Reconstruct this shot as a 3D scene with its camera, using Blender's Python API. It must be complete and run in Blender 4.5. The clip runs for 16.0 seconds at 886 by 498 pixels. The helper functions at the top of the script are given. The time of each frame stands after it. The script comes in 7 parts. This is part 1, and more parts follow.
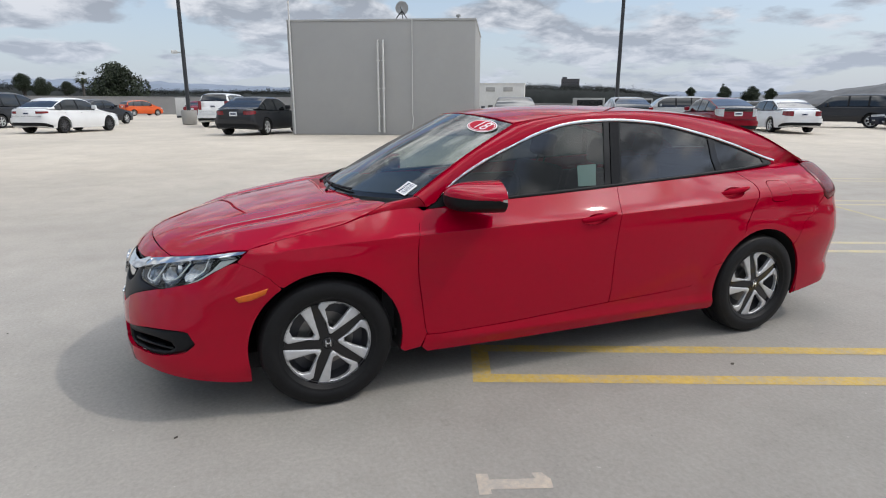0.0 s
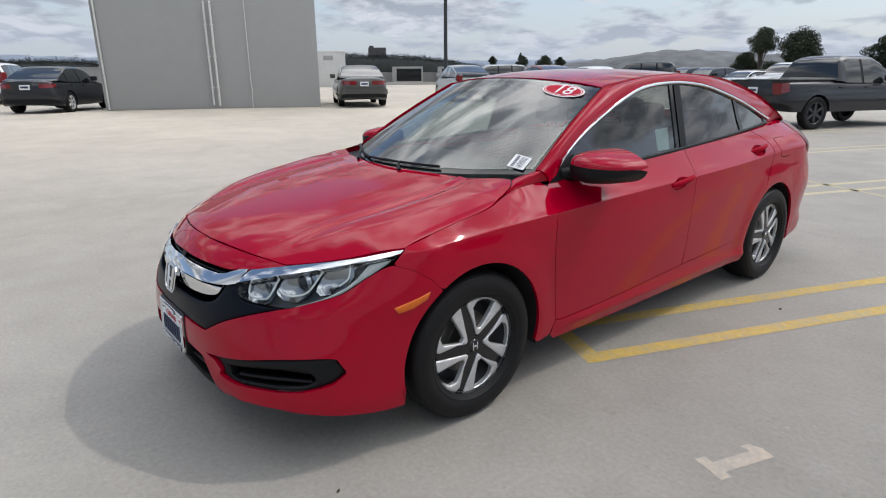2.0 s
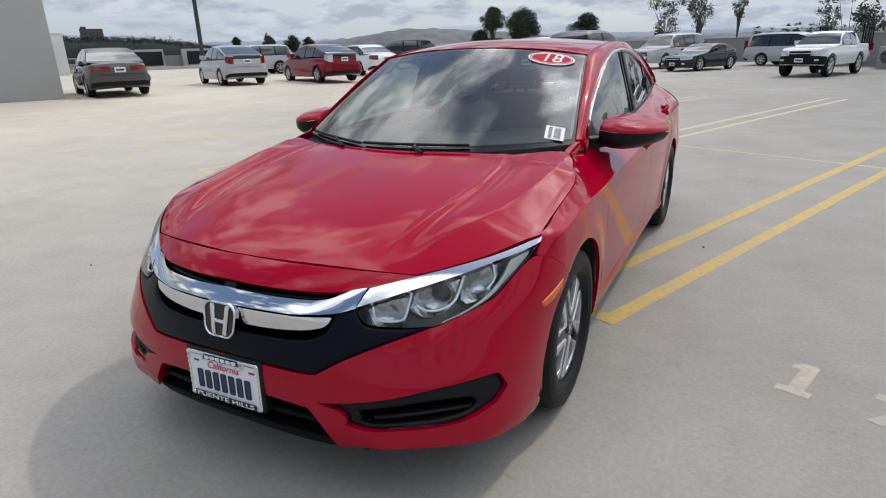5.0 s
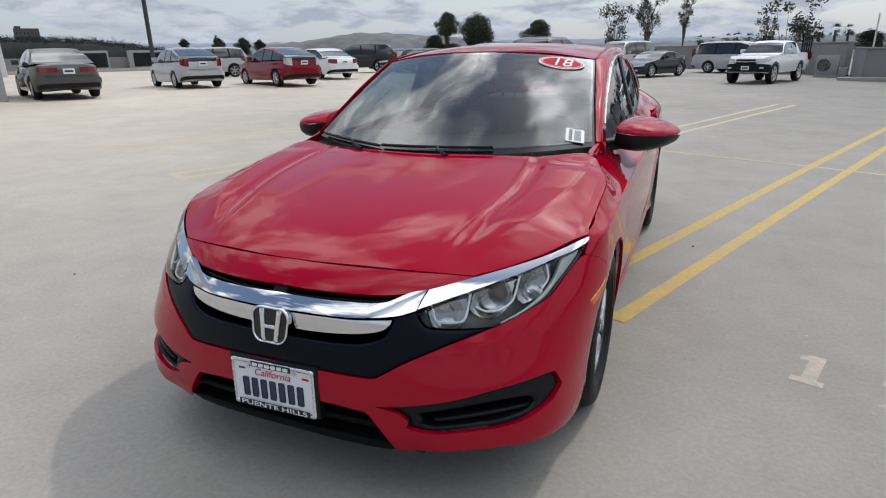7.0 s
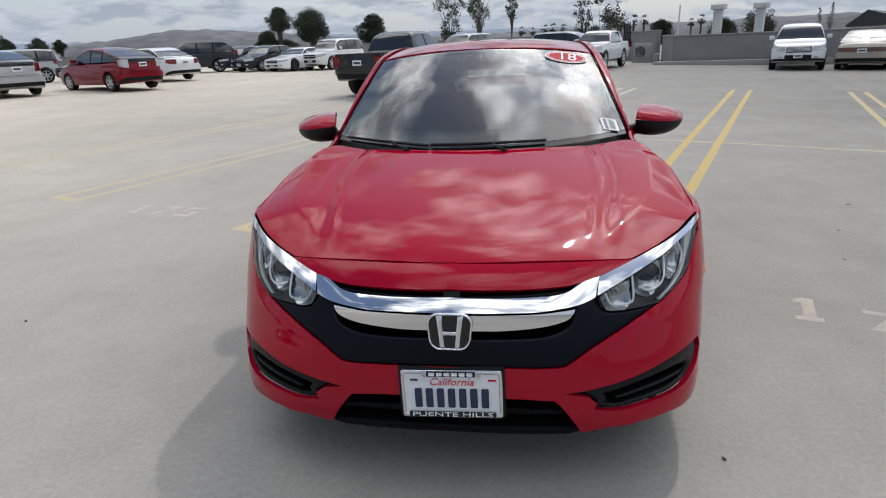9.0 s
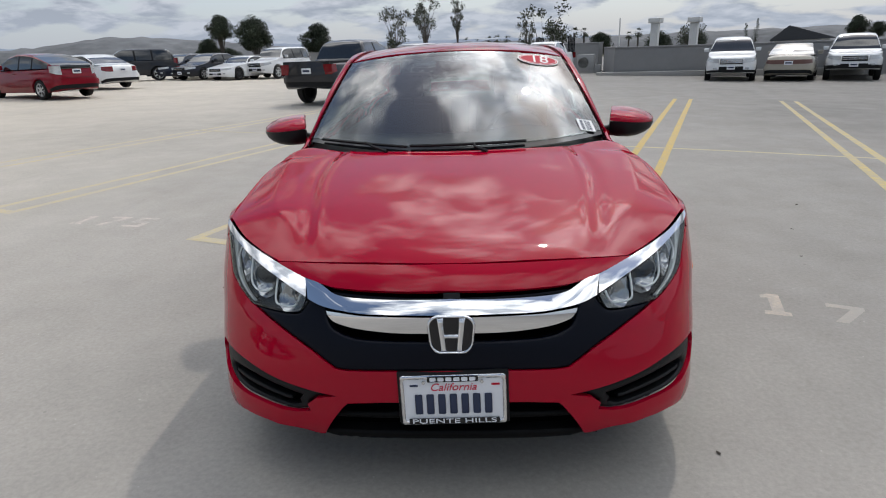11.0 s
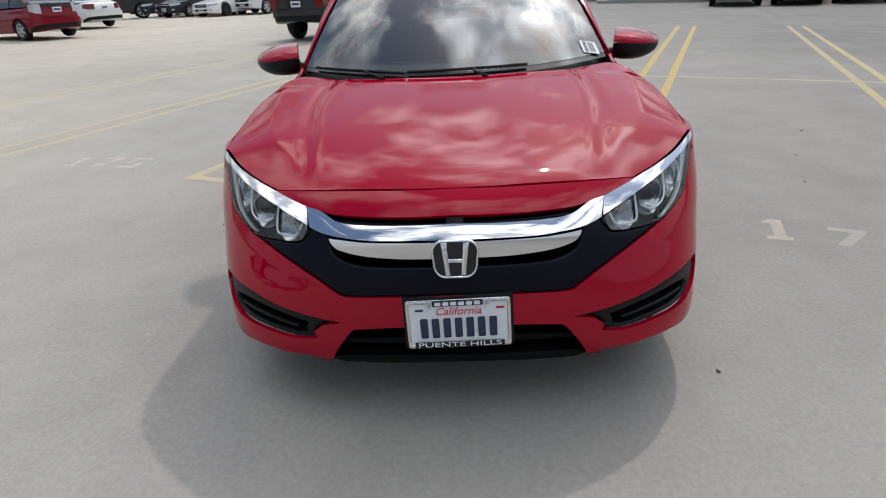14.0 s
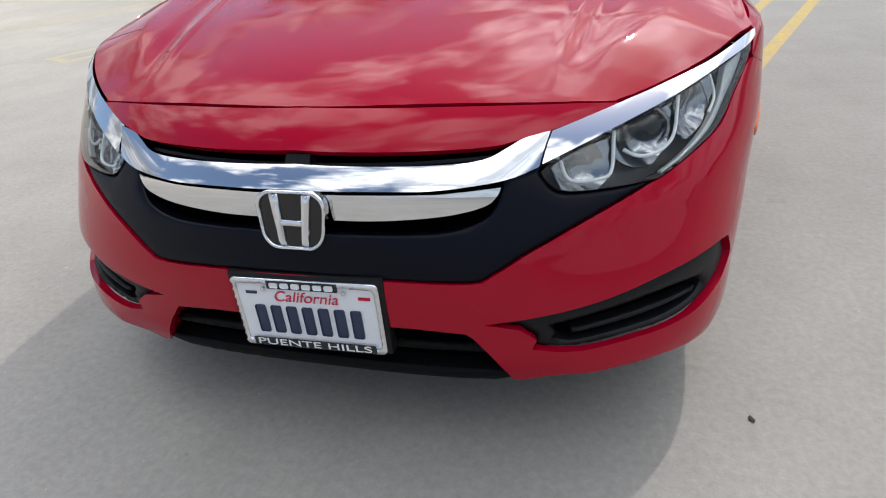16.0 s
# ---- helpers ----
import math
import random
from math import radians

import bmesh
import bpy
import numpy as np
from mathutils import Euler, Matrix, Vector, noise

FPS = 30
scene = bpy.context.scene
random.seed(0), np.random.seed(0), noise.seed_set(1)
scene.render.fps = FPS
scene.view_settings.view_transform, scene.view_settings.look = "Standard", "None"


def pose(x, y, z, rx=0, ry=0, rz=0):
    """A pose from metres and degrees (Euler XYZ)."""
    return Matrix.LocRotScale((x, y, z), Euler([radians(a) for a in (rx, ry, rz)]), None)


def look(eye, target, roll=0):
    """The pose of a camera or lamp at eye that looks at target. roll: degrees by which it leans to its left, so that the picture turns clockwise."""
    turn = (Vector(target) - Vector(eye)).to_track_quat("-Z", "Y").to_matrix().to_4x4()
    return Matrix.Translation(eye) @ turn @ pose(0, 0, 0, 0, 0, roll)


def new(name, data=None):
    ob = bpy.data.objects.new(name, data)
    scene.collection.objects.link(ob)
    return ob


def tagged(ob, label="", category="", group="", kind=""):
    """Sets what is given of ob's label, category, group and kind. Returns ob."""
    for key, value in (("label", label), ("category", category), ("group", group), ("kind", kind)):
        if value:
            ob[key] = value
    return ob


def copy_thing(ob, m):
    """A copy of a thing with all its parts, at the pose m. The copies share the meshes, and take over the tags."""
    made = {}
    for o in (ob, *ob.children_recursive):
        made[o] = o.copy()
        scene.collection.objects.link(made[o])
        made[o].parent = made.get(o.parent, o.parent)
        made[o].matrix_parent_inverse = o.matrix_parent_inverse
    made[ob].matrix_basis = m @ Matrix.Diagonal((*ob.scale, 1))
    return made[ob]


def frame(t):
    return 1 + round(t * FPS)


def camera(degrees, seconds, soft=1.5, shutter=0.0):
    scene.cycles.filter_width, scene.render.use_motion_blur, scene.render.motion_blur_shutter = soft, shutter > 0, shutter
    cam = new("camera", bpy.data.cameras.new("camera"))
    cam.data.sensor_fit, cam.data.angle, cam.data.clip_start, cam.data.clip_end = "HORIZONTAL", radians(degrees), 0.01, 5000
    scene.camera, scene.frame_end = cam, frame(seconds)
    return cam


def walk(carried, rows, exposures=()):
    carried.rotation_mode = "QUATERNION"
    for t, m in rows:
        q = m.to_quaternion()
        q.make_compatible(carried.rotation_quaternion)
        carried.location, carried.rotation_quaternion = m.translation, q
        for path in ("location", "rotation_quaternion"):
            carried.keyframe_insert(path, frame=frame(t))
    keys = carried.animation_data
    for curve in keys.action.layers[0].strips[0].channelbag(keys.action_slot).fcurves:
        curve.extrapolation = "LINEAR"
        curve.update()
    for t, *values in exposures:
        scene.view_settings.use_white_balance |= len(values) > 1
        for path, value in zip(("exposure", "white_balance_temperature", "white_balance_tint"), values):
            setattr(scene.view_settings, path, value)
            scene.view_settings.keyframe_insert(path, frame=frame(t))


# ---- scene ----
cam = camera(74.8, 16.0, soft=1.1)
PATH = [
    (0, (3.431, -0.412, 1.418), (1.62, 0.285, 0.934), 0.20),
    (0.5, (3.243, -0.715, 1.405), (1.495, 0.12, 0.908), 0.20),
    (1, (2.972, -0.979, 1.407), (1.3, -0.016, 0.883), 0.00),
    (1.5, (2.768, -1.297, 1.411), (1.178, -0.214, 0.863), -0.20),
    (2, (2.448, -1.464, 1.389), (0.962, -0.257, 0.81), -0.30),
    (2.5, (2.188, -1.659, 1.372), (0.81, -0.342, 0.764), -0.40),
    (3, (1.947, -1.836, 1.386), (0.686, -0.415, 0.762), -0.50),
    (3.5, (1.668, -1.882, 1.372), (0.552, -0.352, 0.728), -0.80),
    (4, (1.479, -1.984, 1.362), (0.455, -0.395, 0.709), -1.25),
    (4.5, (1.379, -2.047, 1.37), (0.436, -0.405, 0.725), -1.35),
    (4.7, (1.375, -2.033, 1.368), (0.46, -0.377, 0.719), -1.55),
    (6.8, (1.21, -2.076, 1.353), (0.439, -0.345, 0.713), -0.95),
    (7, (1.105, -2.167, 1.362), (0.357, -0.426, 0.722), -1.05),
    (7.5, (0.863, -2.292, 1.376), (0.219, -0.512, 0.732), -1.35),
    (8, (0.576, -2.331, 1.393), (0.063, -0.513, 0.737), -1.95),
    (8.5, (0.317, -2.482, 1.409), (-0.078, -0.636, 0.748), -2.35),
    (9, (0.203, -2.449, 1.408), (-0.063, -0.584, 0.737), -2.45),
    (9.5, (0.133, -2.389, 1.379), (-0.014, -0.507, 0.718), -2.35),
    (10, (0.043, -2.408, 1.371), (-0.067, -0.522, 0.714), -2.05),
    (12.5, (0.065, -2.415, 1.354), (-0.006, -0.518, 0.723), -2.35),
    (13, (0.06, -2.416, 1.351), (-0.008, -0.538, 0.666), -2.65),
    (13.5, (0.041, -2.427, 1.342), (-0.035, -0.581, 0.576), -2.95),
    (14, (0.037, -2.412, 1.318), (-0.057, -0.599, 0.48), -3.15),
    (14.5, (0.219, -2.318, 1.294), (0.056, -0.558, 0.358), -4.05),
    (15, (0.338, -2.147, 1.146), (0.094, -0.416, 0.176), -4.35),
    (15.5, (0.395, -1.879, 1.085), (0.027, -0.188, 0.083), -4.5),
    (16, (0.52, -1.747, 1.074), (0.037, -0.102, 0.042), -4.95),
]
walk(cam, [(t, look(eye, target, roll)) for t, eye, target, roll in PATH], exposures=[(0, .43, 6650, 10), (2, .42, 6650, 10), (3.5, .42, 6650, 10), (7, .33, 6650, 10), (10, .25, 6650, 10), (12.5, .22, 6650, 10), (14.5, .36, 6650, 10), (16, .62, 6650, 10)])

# ---- world and sun ----
SUN_DIR = Vector((0.32, 0.70, 1.0)).normalized()
sun_data = bpy.data.lights.new("sun", "SUN")
sun_data.energy, sun_data.angle, sun_data.color = 0.85, radians(1.2), (1.0, 0.95, 0.87)
sun = new("sun", sun_data)
sun.matrix_world = look(SUN_DIR * 50, (0, 0, 0))

world = bpy.data.worlds.new("sky")
scene.world = world
world.use_nodes = True
wn, wl = world.node_tree.nodes, world.node_tree.links
wn.clear()


def wnode(kind, **kw):
    n = wn.new(kind)
    for k, v in kw.items():
        n.inputs[k].default_value = v
    return n


sky = wn.new("ShaderNodeTexSky")
sky.sky_type, sky.sun_disc = "NISHITA", False
sky.sun_elevation, sky.sun_rotation = math.asin(SUN_DIR.z), math.atan2(SUN_DIR.x, SUN_DIR.y)
sky.air_density, sky.dust_density = 1.0, 1.5
tc = wn.new("ShaderNodeTexCoord")
sep = wn.new("ShaderNodeSeparateXYZ")
wl.new(tc.outputs["Generated"], sep.inputs[0])
zc = wn.new("ShaderNodeMath")
zc.operation = "MAXIMUM"
wl.new(sep.outputs["Z"], zc.inputs[0])
zc.inputs[1].default_value = 0.0
za = wn.new("ShaderNodeMath")
za.operation = "ADD"
wl.new(zc.outputs[0], za.inputs[0])
za.inputs[1].default_value = 0.22
comb = wn.new("ShaderNodeCombineXYZ")
for axis in "XY":
    dv = wn.new("ShaderNodeMath")
    dv.operation = "DIVIDE"
    wl.new(sep.outputs[axis], dv.inputs[0])
    wl.new(za.outputs[0], dv.inputs[1])
    wl.new(dv.outputs[0], comb.inputs[axis])
# a broken cloud layer: large banks with soft billows in them, thinning to haze at the horizon
bank = wnode("ShaderNodeTexNoise", Scale=1.7, Detail=6.0, Roughness=0.52, Distortion=0.15)
wl.new(comb.outputs[0], bank.inputs["Vector"])
billow = wnode("ShaderNodeTexNoise", Scale=4.2, Detail=8.0, Roughness=0.58, Distortion=0.25)
wl.new(comb.outputs[0], billow.inputs["Vector"])
cover = wn.new("ShaderNodeValToRGB")
cover.color_ramp.elements[0].position, cover.color_ramp.elements[1].position = 0.455, 0.525
wl.new(bank.outputs["Fac"], cover.inputs[0])
tone = wn.new("ShaderNodeValToRGB")
tone.color_ramp.elements[0].position, tone.color_ramp.elements[0].color = 0.42, (1.6, 1.76, 2.0, 1)
tone.color_ramp.elements[1].position, tone.color_ramp.elements[1].color = 0.60, (5.8, 5.9, 6.1, 1)
midtone = tone.color_ramp.elements.new(0.50)
midtone.color = (3.3, 3.5, 3.8, 1)
wl.new(billow.outputs["Fac"], tone.inputs[0])
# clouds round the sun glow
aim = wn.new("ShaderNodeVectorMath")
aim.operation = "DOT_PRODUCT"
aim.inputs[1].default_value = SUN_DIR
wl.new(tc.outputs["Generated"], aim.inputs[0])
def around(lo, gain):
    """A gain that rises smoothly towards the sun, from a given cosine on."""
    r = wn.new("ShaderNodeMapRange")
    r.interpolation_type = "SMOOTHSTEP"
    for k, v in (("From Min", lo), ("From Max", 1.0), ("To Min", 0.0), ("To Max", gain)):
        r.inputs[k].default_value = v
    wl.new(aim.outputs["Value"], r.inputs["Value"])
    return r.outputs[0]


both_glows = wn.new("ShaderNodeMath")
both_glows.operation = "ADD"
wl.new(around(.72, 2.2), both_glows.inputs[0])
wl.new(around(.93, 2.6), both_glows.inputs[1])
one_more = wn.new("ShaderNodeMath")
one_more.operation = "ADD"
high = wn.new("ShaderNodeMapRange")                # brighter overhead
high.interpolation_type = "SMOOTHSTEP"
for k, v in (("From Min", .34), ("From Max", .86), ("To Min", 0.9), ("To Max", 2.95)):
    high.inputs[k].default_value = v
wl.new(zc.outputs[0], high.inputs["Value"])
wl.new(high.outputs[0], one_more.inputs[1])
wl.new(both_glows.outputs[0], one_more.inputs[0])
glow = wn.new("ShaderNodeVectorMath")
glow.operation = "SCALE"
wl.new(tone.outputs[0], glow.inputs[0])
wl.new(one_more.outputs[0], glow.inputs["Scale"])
mix = wn.new("ShaderNodeMixRGB")
wl.new(cover.outputs["Color"], mix.inputs[0])
wl.new(sky.outputs[0], mix.inputs[1])
wl.new(glow.outputs[0], mix.inputs[2])
haze = wn.new("ShaderNodeMapRange")
haze.inputs["From Min"].default_value, haze.inputs["From Max"].default_value = 0.0, 0.30
haze.inputs["To Min"].default_value, haze.inputs["To Max"].default_value = 0.84, 0.0
wl.new(zc.outputs[0], haze.inputs["Value"])
mix2 = wn.new("ShaderNodeMixRGB")
mix2.inputs[2].default_value = (3.05, 3.5, 4.3, 1)
wl.new(haze.outputs[0], mix2.inputs[0])
wl.new(mix.outputs[0], mix2.inputs[1])
mix = mix2
bg = wnode("ShaderNodeBackground", Strength=0.125)
wl.new(mix.outputs[0], bg.inputs[0])
wout = wn.new("ShaderNodeOutputWorld")
wl.new(bg.outputs[0], wout.inputs[0])
scene.view_settings.exposure = 0.0


# ---- materials ----
def mat(name, color, rough=0.5, metal=0.0, coat=0.0, grain=0.0, scale=8.0, big=0.0, bigscale=0.7,
        bump=0.0, bumpscale=200.0, spec=0.5, coat_ior=1.5, emit=None, power=0.0, alpha=1.0, coat_rough=0.03, rvar=0.0):
    """A principled material whose colour wanders at a fine and at a large scale, with a fine relief."""
    m = bpy.data.materials.new(name)
    m.use_nodes = True
    nt = m.node_tree
    p = nt.nodes["Principled BSDF"]
    p.inputs["Base Color"].default_value = (*color, 1)
    p.inputs["Roughness"].default_value = rough
    p.inputs["Metallic"].default_value = metal
    p.inputs["Coat Weight"].default_value = coat
    p.inputs["Coat Roughness"].default_value = coat_rough
    p.inputs["Coat IOR"].default_value = coat_ior
    p.inputs["Specular IOR Level"].default_value = spec
    p.inputs["Alpha"].default_value = alpha
    if emit:
        p.inputs["Emission Color"].default_value = (*emit, 1)
        p.inputs["Emission Strength"].default_value = power
    co = nt.nodes.new("ShaderNodeTexCoord")
    last = None
    for amount, s, detail in ((grain, scale, 6.0), (big, bigscale, 4.0)):
        if amount <= 0:
            continue
        t = nt.nodes.new("ShaderNodeTexNoise")
        t.inputs["Scale"].default_value, t.inputs["Detail"].default_value = s, detail
        nt.links.new(co.outputs["Object"], t.inputs["Vector"])
        r = nt.nodes.new("ShaderNodeMapRange")
        r.inputs["From Min"].default_value, r.inputs["From Max"].default_value = 0.25, 0.75
        r.inputs["To Min"].default_value, r.inputs["To Max"].default_value = 1 - amount, 1 + amount
        nt.links.new(t.outputs["Fac"], r.inputs["Value"])
        h = nt.nodes.new("ShaderNodeHueSaturation")
        if last:
            nt.links.new(last, h.inputs["Color"])
        else:
            h.inputs["Color"].default_value = (*color, 1)
        nt.links.new(r.outputs[0], h.inputs["Value"])
        last = h.outputs[0]
        if rvar:
            rr = nt.nodes.new("ShaderNodeMapRange")
            rr.inputs["From Min"].default_value, rr.inputs["From Max"].default_value = 0.3, 0.7
            rr.inputs["To Min"].default_value, rr.inputs["To Max"].default_value = max(0.0, rough - rvar), rough + rvar
            nt.links.new(t.outputs["Fac"], rr.inputs["Value"])
            nt.links.new(rr.outputs[0], p.inputs["Roughness"])
    if last:
        nt.links.new(last, p.inputs["Base Color"])
    if bump:
        t = nt.nodes.new("ShaderNodeTexNoise")
        t.inputs["Scale"].default_value, t.inputs["Detail"].default_value = bumpscale, 3.0
        nt.links.new(co.outputs["Object"], t.inputs["Vector"])
        b = nt.nodes.new("ShaderNodeBump")
        b.inputs["Strength"].default_value, b.inputs["Distance"].default_value = bump, 0.002
        nt.links.new(t.outputs["Fac"], b.inputs["Height"])
        nt.links.new(b.outputs[0], p.inputs["Normal"])
    return m


def glass(name, tint, dark=0.5, ior=1.5, rough=0.0, power=4.0):
    """A thin tinted pane: part clear, with a real surface gloss."""
    m = bpy.data.materials.new(name)
    m.use_nodes = True
    nt = m.node_tree
    nt.nodes.clear()
    out = nt.nodes.new("ShaderNodeOutputMaterial")
    tr = nt.nodes.new("ShaderNodeBsdfTransparent")
    tr.inputs[0].default_value = tuple(c * dark for c in tint) + (1,)
    gl = nt.nodes.new("ShaderNodeBsdfGlossy")
    gl.inputs["Roughness"].default_value = rough
    f0 = ((ior - 1) / (ior + 1)) ** 2
    fr = nt.nodes.new("ShaderNodeLayerWeight")
    fr.inputs["Blend"].default_value = 0.5
    pw = nt.nodes.new("ShaderNodeMath")
    pw.operation = "POWER"
    pw.inputs[1].default_value = power
    nt.links.new(fr.outputs["Facing"], pw.inputs[0])
    ma = nt.nodes.new("ShaderNodeMath")
    ma.operation = "MULTIPLY_ADD"
    ma.inputs[1].default_value, ma.inputs[2].default_value = 1 - f0, f0
    nt.links.new(pw.outputs[0], ma.inputs[0])
    mx = nt.nodes.new("ShaderNodeMixShader")
    nt.links.new(ma.outputs[0], mx.inputs[0])
    nt.links.new(tr.outputs[0], mx.inputs[1])
    nt.links.new(gl.outputs[0], mx.inputs[2])
    nt.links.new(mx.outputs[0], out.inputs[0])
    return m


def paint(name, color, flake=0.35):
    """Clear-coated car paint with road dust in it."""
    return mat(name, color, rough=flake, coat=1.0, grain=0.05, scale=30, big=0.05, bigscale=1.5, coat_rough=0.02, spec=0.1, coat_ior=1.36)


M_TYRE = mat("tyre_rubber", (0.0065, 0.0065, 0.007), 0.55, spec=0.24, grain=0.25, scale=40, big=0.15, bigscale=3, bump=0.3, bumpscale=120)
M_RIM = mat("wheel_alloy", (0.60, 0.605, 0.61), 0.34, metal=0.6, grain=0.08, scale=30)
M_LAMP_DULL = mat("tail_band_dull", (.13, .055, .045), .3, coat=.5, grain=.15, scale=20)
M_DARKRIM = mat("wheel_dark", (0.05, 0.05, 0.055), 0.4, metal=0.3, grain=0.1, scale=20)
M_TRIM = mat("black_plastic_trim", (0.007, 0.0075, 0.0085), 0.45, spec=0.2, grain=0.15, scale=60, bump=0.2, bumpscale=400)
M_CHROME = mat("chrome", (0.72, 0.73, 0.745), 0.05, metal=1.0)
M_CARGLASS = mat("car_window_dark", (0.012, 0.015, 0.016), 0.03, spec=0.5, coat=0.8, coat_ior=1.5)
M_LAMP_RED = mat("tail_lamp_red", (0.17, 0.004, 0.007), 0.12, coat=1.0, grain=0.2, scale=30)
M_LAMP_CLEAR = mat("lamp_clear", (0.55, 0.57, 0.58), 0.12, metal=0.3, coat=1.0, grain=0.2, scale=25)
M_AMBER = mat("amber_lamp", (0.60, 0.115, 0.003), 0.3, coat=0.2, grain=0.1, scale=60)
M_UNDER = mat("underbody_dark", (0.012, 0.012, 0.013), 0.9, grain=0.2, scale=10)
M_PLATE = mat("plate_white", (0.72, 0.73, 0.75), 0.35, grain=0.03, scale=30)
M_INK = mat("ink_dark_blue", (0.02, 0.03, 0.07), 0.5)


# ---- mesh helpers ----
def part(name, bm, material, parent=None, label="", smooth=True, sharp=40):
    """Links a bmesh as one mesh object, under a thing if one is given."""
    me = bpy.data.meshes.new(name)
    bm.normal_update()
    if smooth:
        for f in bm.faces:
            f.smooth = True
        for e in bm.edges:
            if len(e.link_faces) == 2 and e.calc_face_angle(0) > radians(sharp):
                e.smooth = False
    bm.to_mesh(me)
    bm.free()
    for mm in material if isinstance(material, (list, tuple)) else [material]:
        me.materials.append(mm)
    ob = new(name, me)
    if parent:
        ob.parent = parent
    if label:
        ob["label"] = label
    return ob


def thing(name, m, label, category, group="", kind=""):
    ob = new(name)
    ob.empty_display_size = 0.2
    ob.matrix_world = m
    return tagged(ob, label, category, group, kind)


def add_box(bm, x0, x1, y0, y1, z0, z1, bevel=0.0, segs=2, m=None):
    vs = bmesh.ops.create_cube(bm, size=1.0)["verts"]
    for v in vs:
        v.co = Vector((x0 + (v.co.x + 0.5) * (x1 - x0), y0 + (v.co.y + 0.5) * (y1 - y0), z0 + (v.co.z + 0.5) * (z1 - z0)))
    if bevel:
        es = list({e for v in vs for e in v.link_edges})
        r = bmesh.ops.bevel(bm, geom=es, offset=bevel, segments=segs, affect="EDGES", profile=0.6)
        vs = list({v for f in r["faces"] for v in f.verts} | {v for v in vs if v.is_valid})
    if m:
        for v in vs:
            v.co = m @ v.co
    return vs


def box(x0, x1, y0, y1, z0, z1, bevel=0.0, segs=2, m=None):
    bm = bmesh.new()
    add_box(bm, x0, x1, y0, y1, z0, z1, bevel, segs, m)
    return bm


def add_grid(bm, rows, close=False):
    """A skin over rows of points. Returns its vertices, row by row."""
    vv = [[bm.verts.new(p) for p in row] for row in rows]
    n = len(vv[0])
    for a, b in zip(vv, vv[1:]):
        for i in range(n if close else n - 1):
            j = (i + 1) % n
            try:
                bm.faces.new((a[i], a[j], b[j], b[i]))
            except ValueError:
                pass
    return vv


def add_tube(bm, pts, radii, sides=8, caps=True):
    rings, up = [], Vector((0.31, 0.2, 0.93))
    pts = [Vector(p) for p in pts]
    for i, p in enumerate(pts):
        d = (pts[min(i + 1, len(pts) - 1)] - pts[max(i - 1, 0)]).normalized()
        a = d.cross(up if abs(d.dot(up)) < 0.95 else Vector((1, 0, 0))).normalized()
        b = d.cross(a)
        r = radii[i] if isinstance(radii, (list, tuple)) else radii
        rings.append([p + r * (math.cos(2 * math.pi * k / sides) * a + math.sin(2 * math.pi * k / sides) * b) for k in range(sides)])
    vv = add_grid(bm, rings, close=True)
    if caps:
        bm.faces.new(list(reversed(vv[0])))
        bm.faces.new(vv[-1])
    return vv


def tube(pts, radii, sides=8, caps=True):
    bm = bmesh.new()
    add_tube(bm, pts, radii, sides, caps)
    bmesh.ops.recalc_face_normals(bm, faces=bm.faces)
    return bm


def lathe(profile, sides=32, axis="X"):
    """Turns (radius, offset) pairs round an axis."""
    bm = bmesh.new()
    rows = []
    for r, o in profile:
        row = []
        for k in range(sides):
            c, s = math.cos(2 * math.pi * k / sides) * r, math.sin(2 * math.pi * k / sides) * r
            row.append((o, c, s) if axis == "X" else (c, s, o) if axis == "Z" else (c, o, s))
        rows.append(row)
    add_grid(bm, rows, close=True)
    bmesh.ops.remove_doubles(bm, verts=bm.verts, dist=1e-5)
    bmesh.ops.recalc_face_normals(bm, faces=bm.faces)
    return bm


def curve1(points):
    """A smooth monotone curve through (t, value) control points."""
    ts, vs = np.array([p[0] for p in points], float), np.array([p[1] for p in points], float)
    h, d = np.diff(ts), np.diff(vs) / np.diff(ts)
    m = np.zeros(len(ts))
    m[0], m[-1] = d[0], d[-1]
    for i in range(1, len(ts) - 1):
        if d[i - 1] * d[i] > 0:
            w1, w2 = 2 * h[i] + h[i - 1], h[i] + 2 * h[i - 1]
            m[i] = (w1 + w2) / (w1 / d[i - 1] + w2 / d[i])

    def at(t):
        if t <= ts[0]:
            return float(vs[0])
        if t >= ts[-1]:
            return float(vs[-1])
        i = int(np.searchsorted(ts, t) - 1)
        s = (t - ts[i]) / h[i]
        return float((1 + 2 * s) * (1 - s) ** 2 * vs[i] + s * (1 - s) ** 2 * h[i] * m[i] + s * s * (3 - 2 * s) * vs[i + 1] + s * s * (s - 1) * h[i] * m[i + 1])
    return at

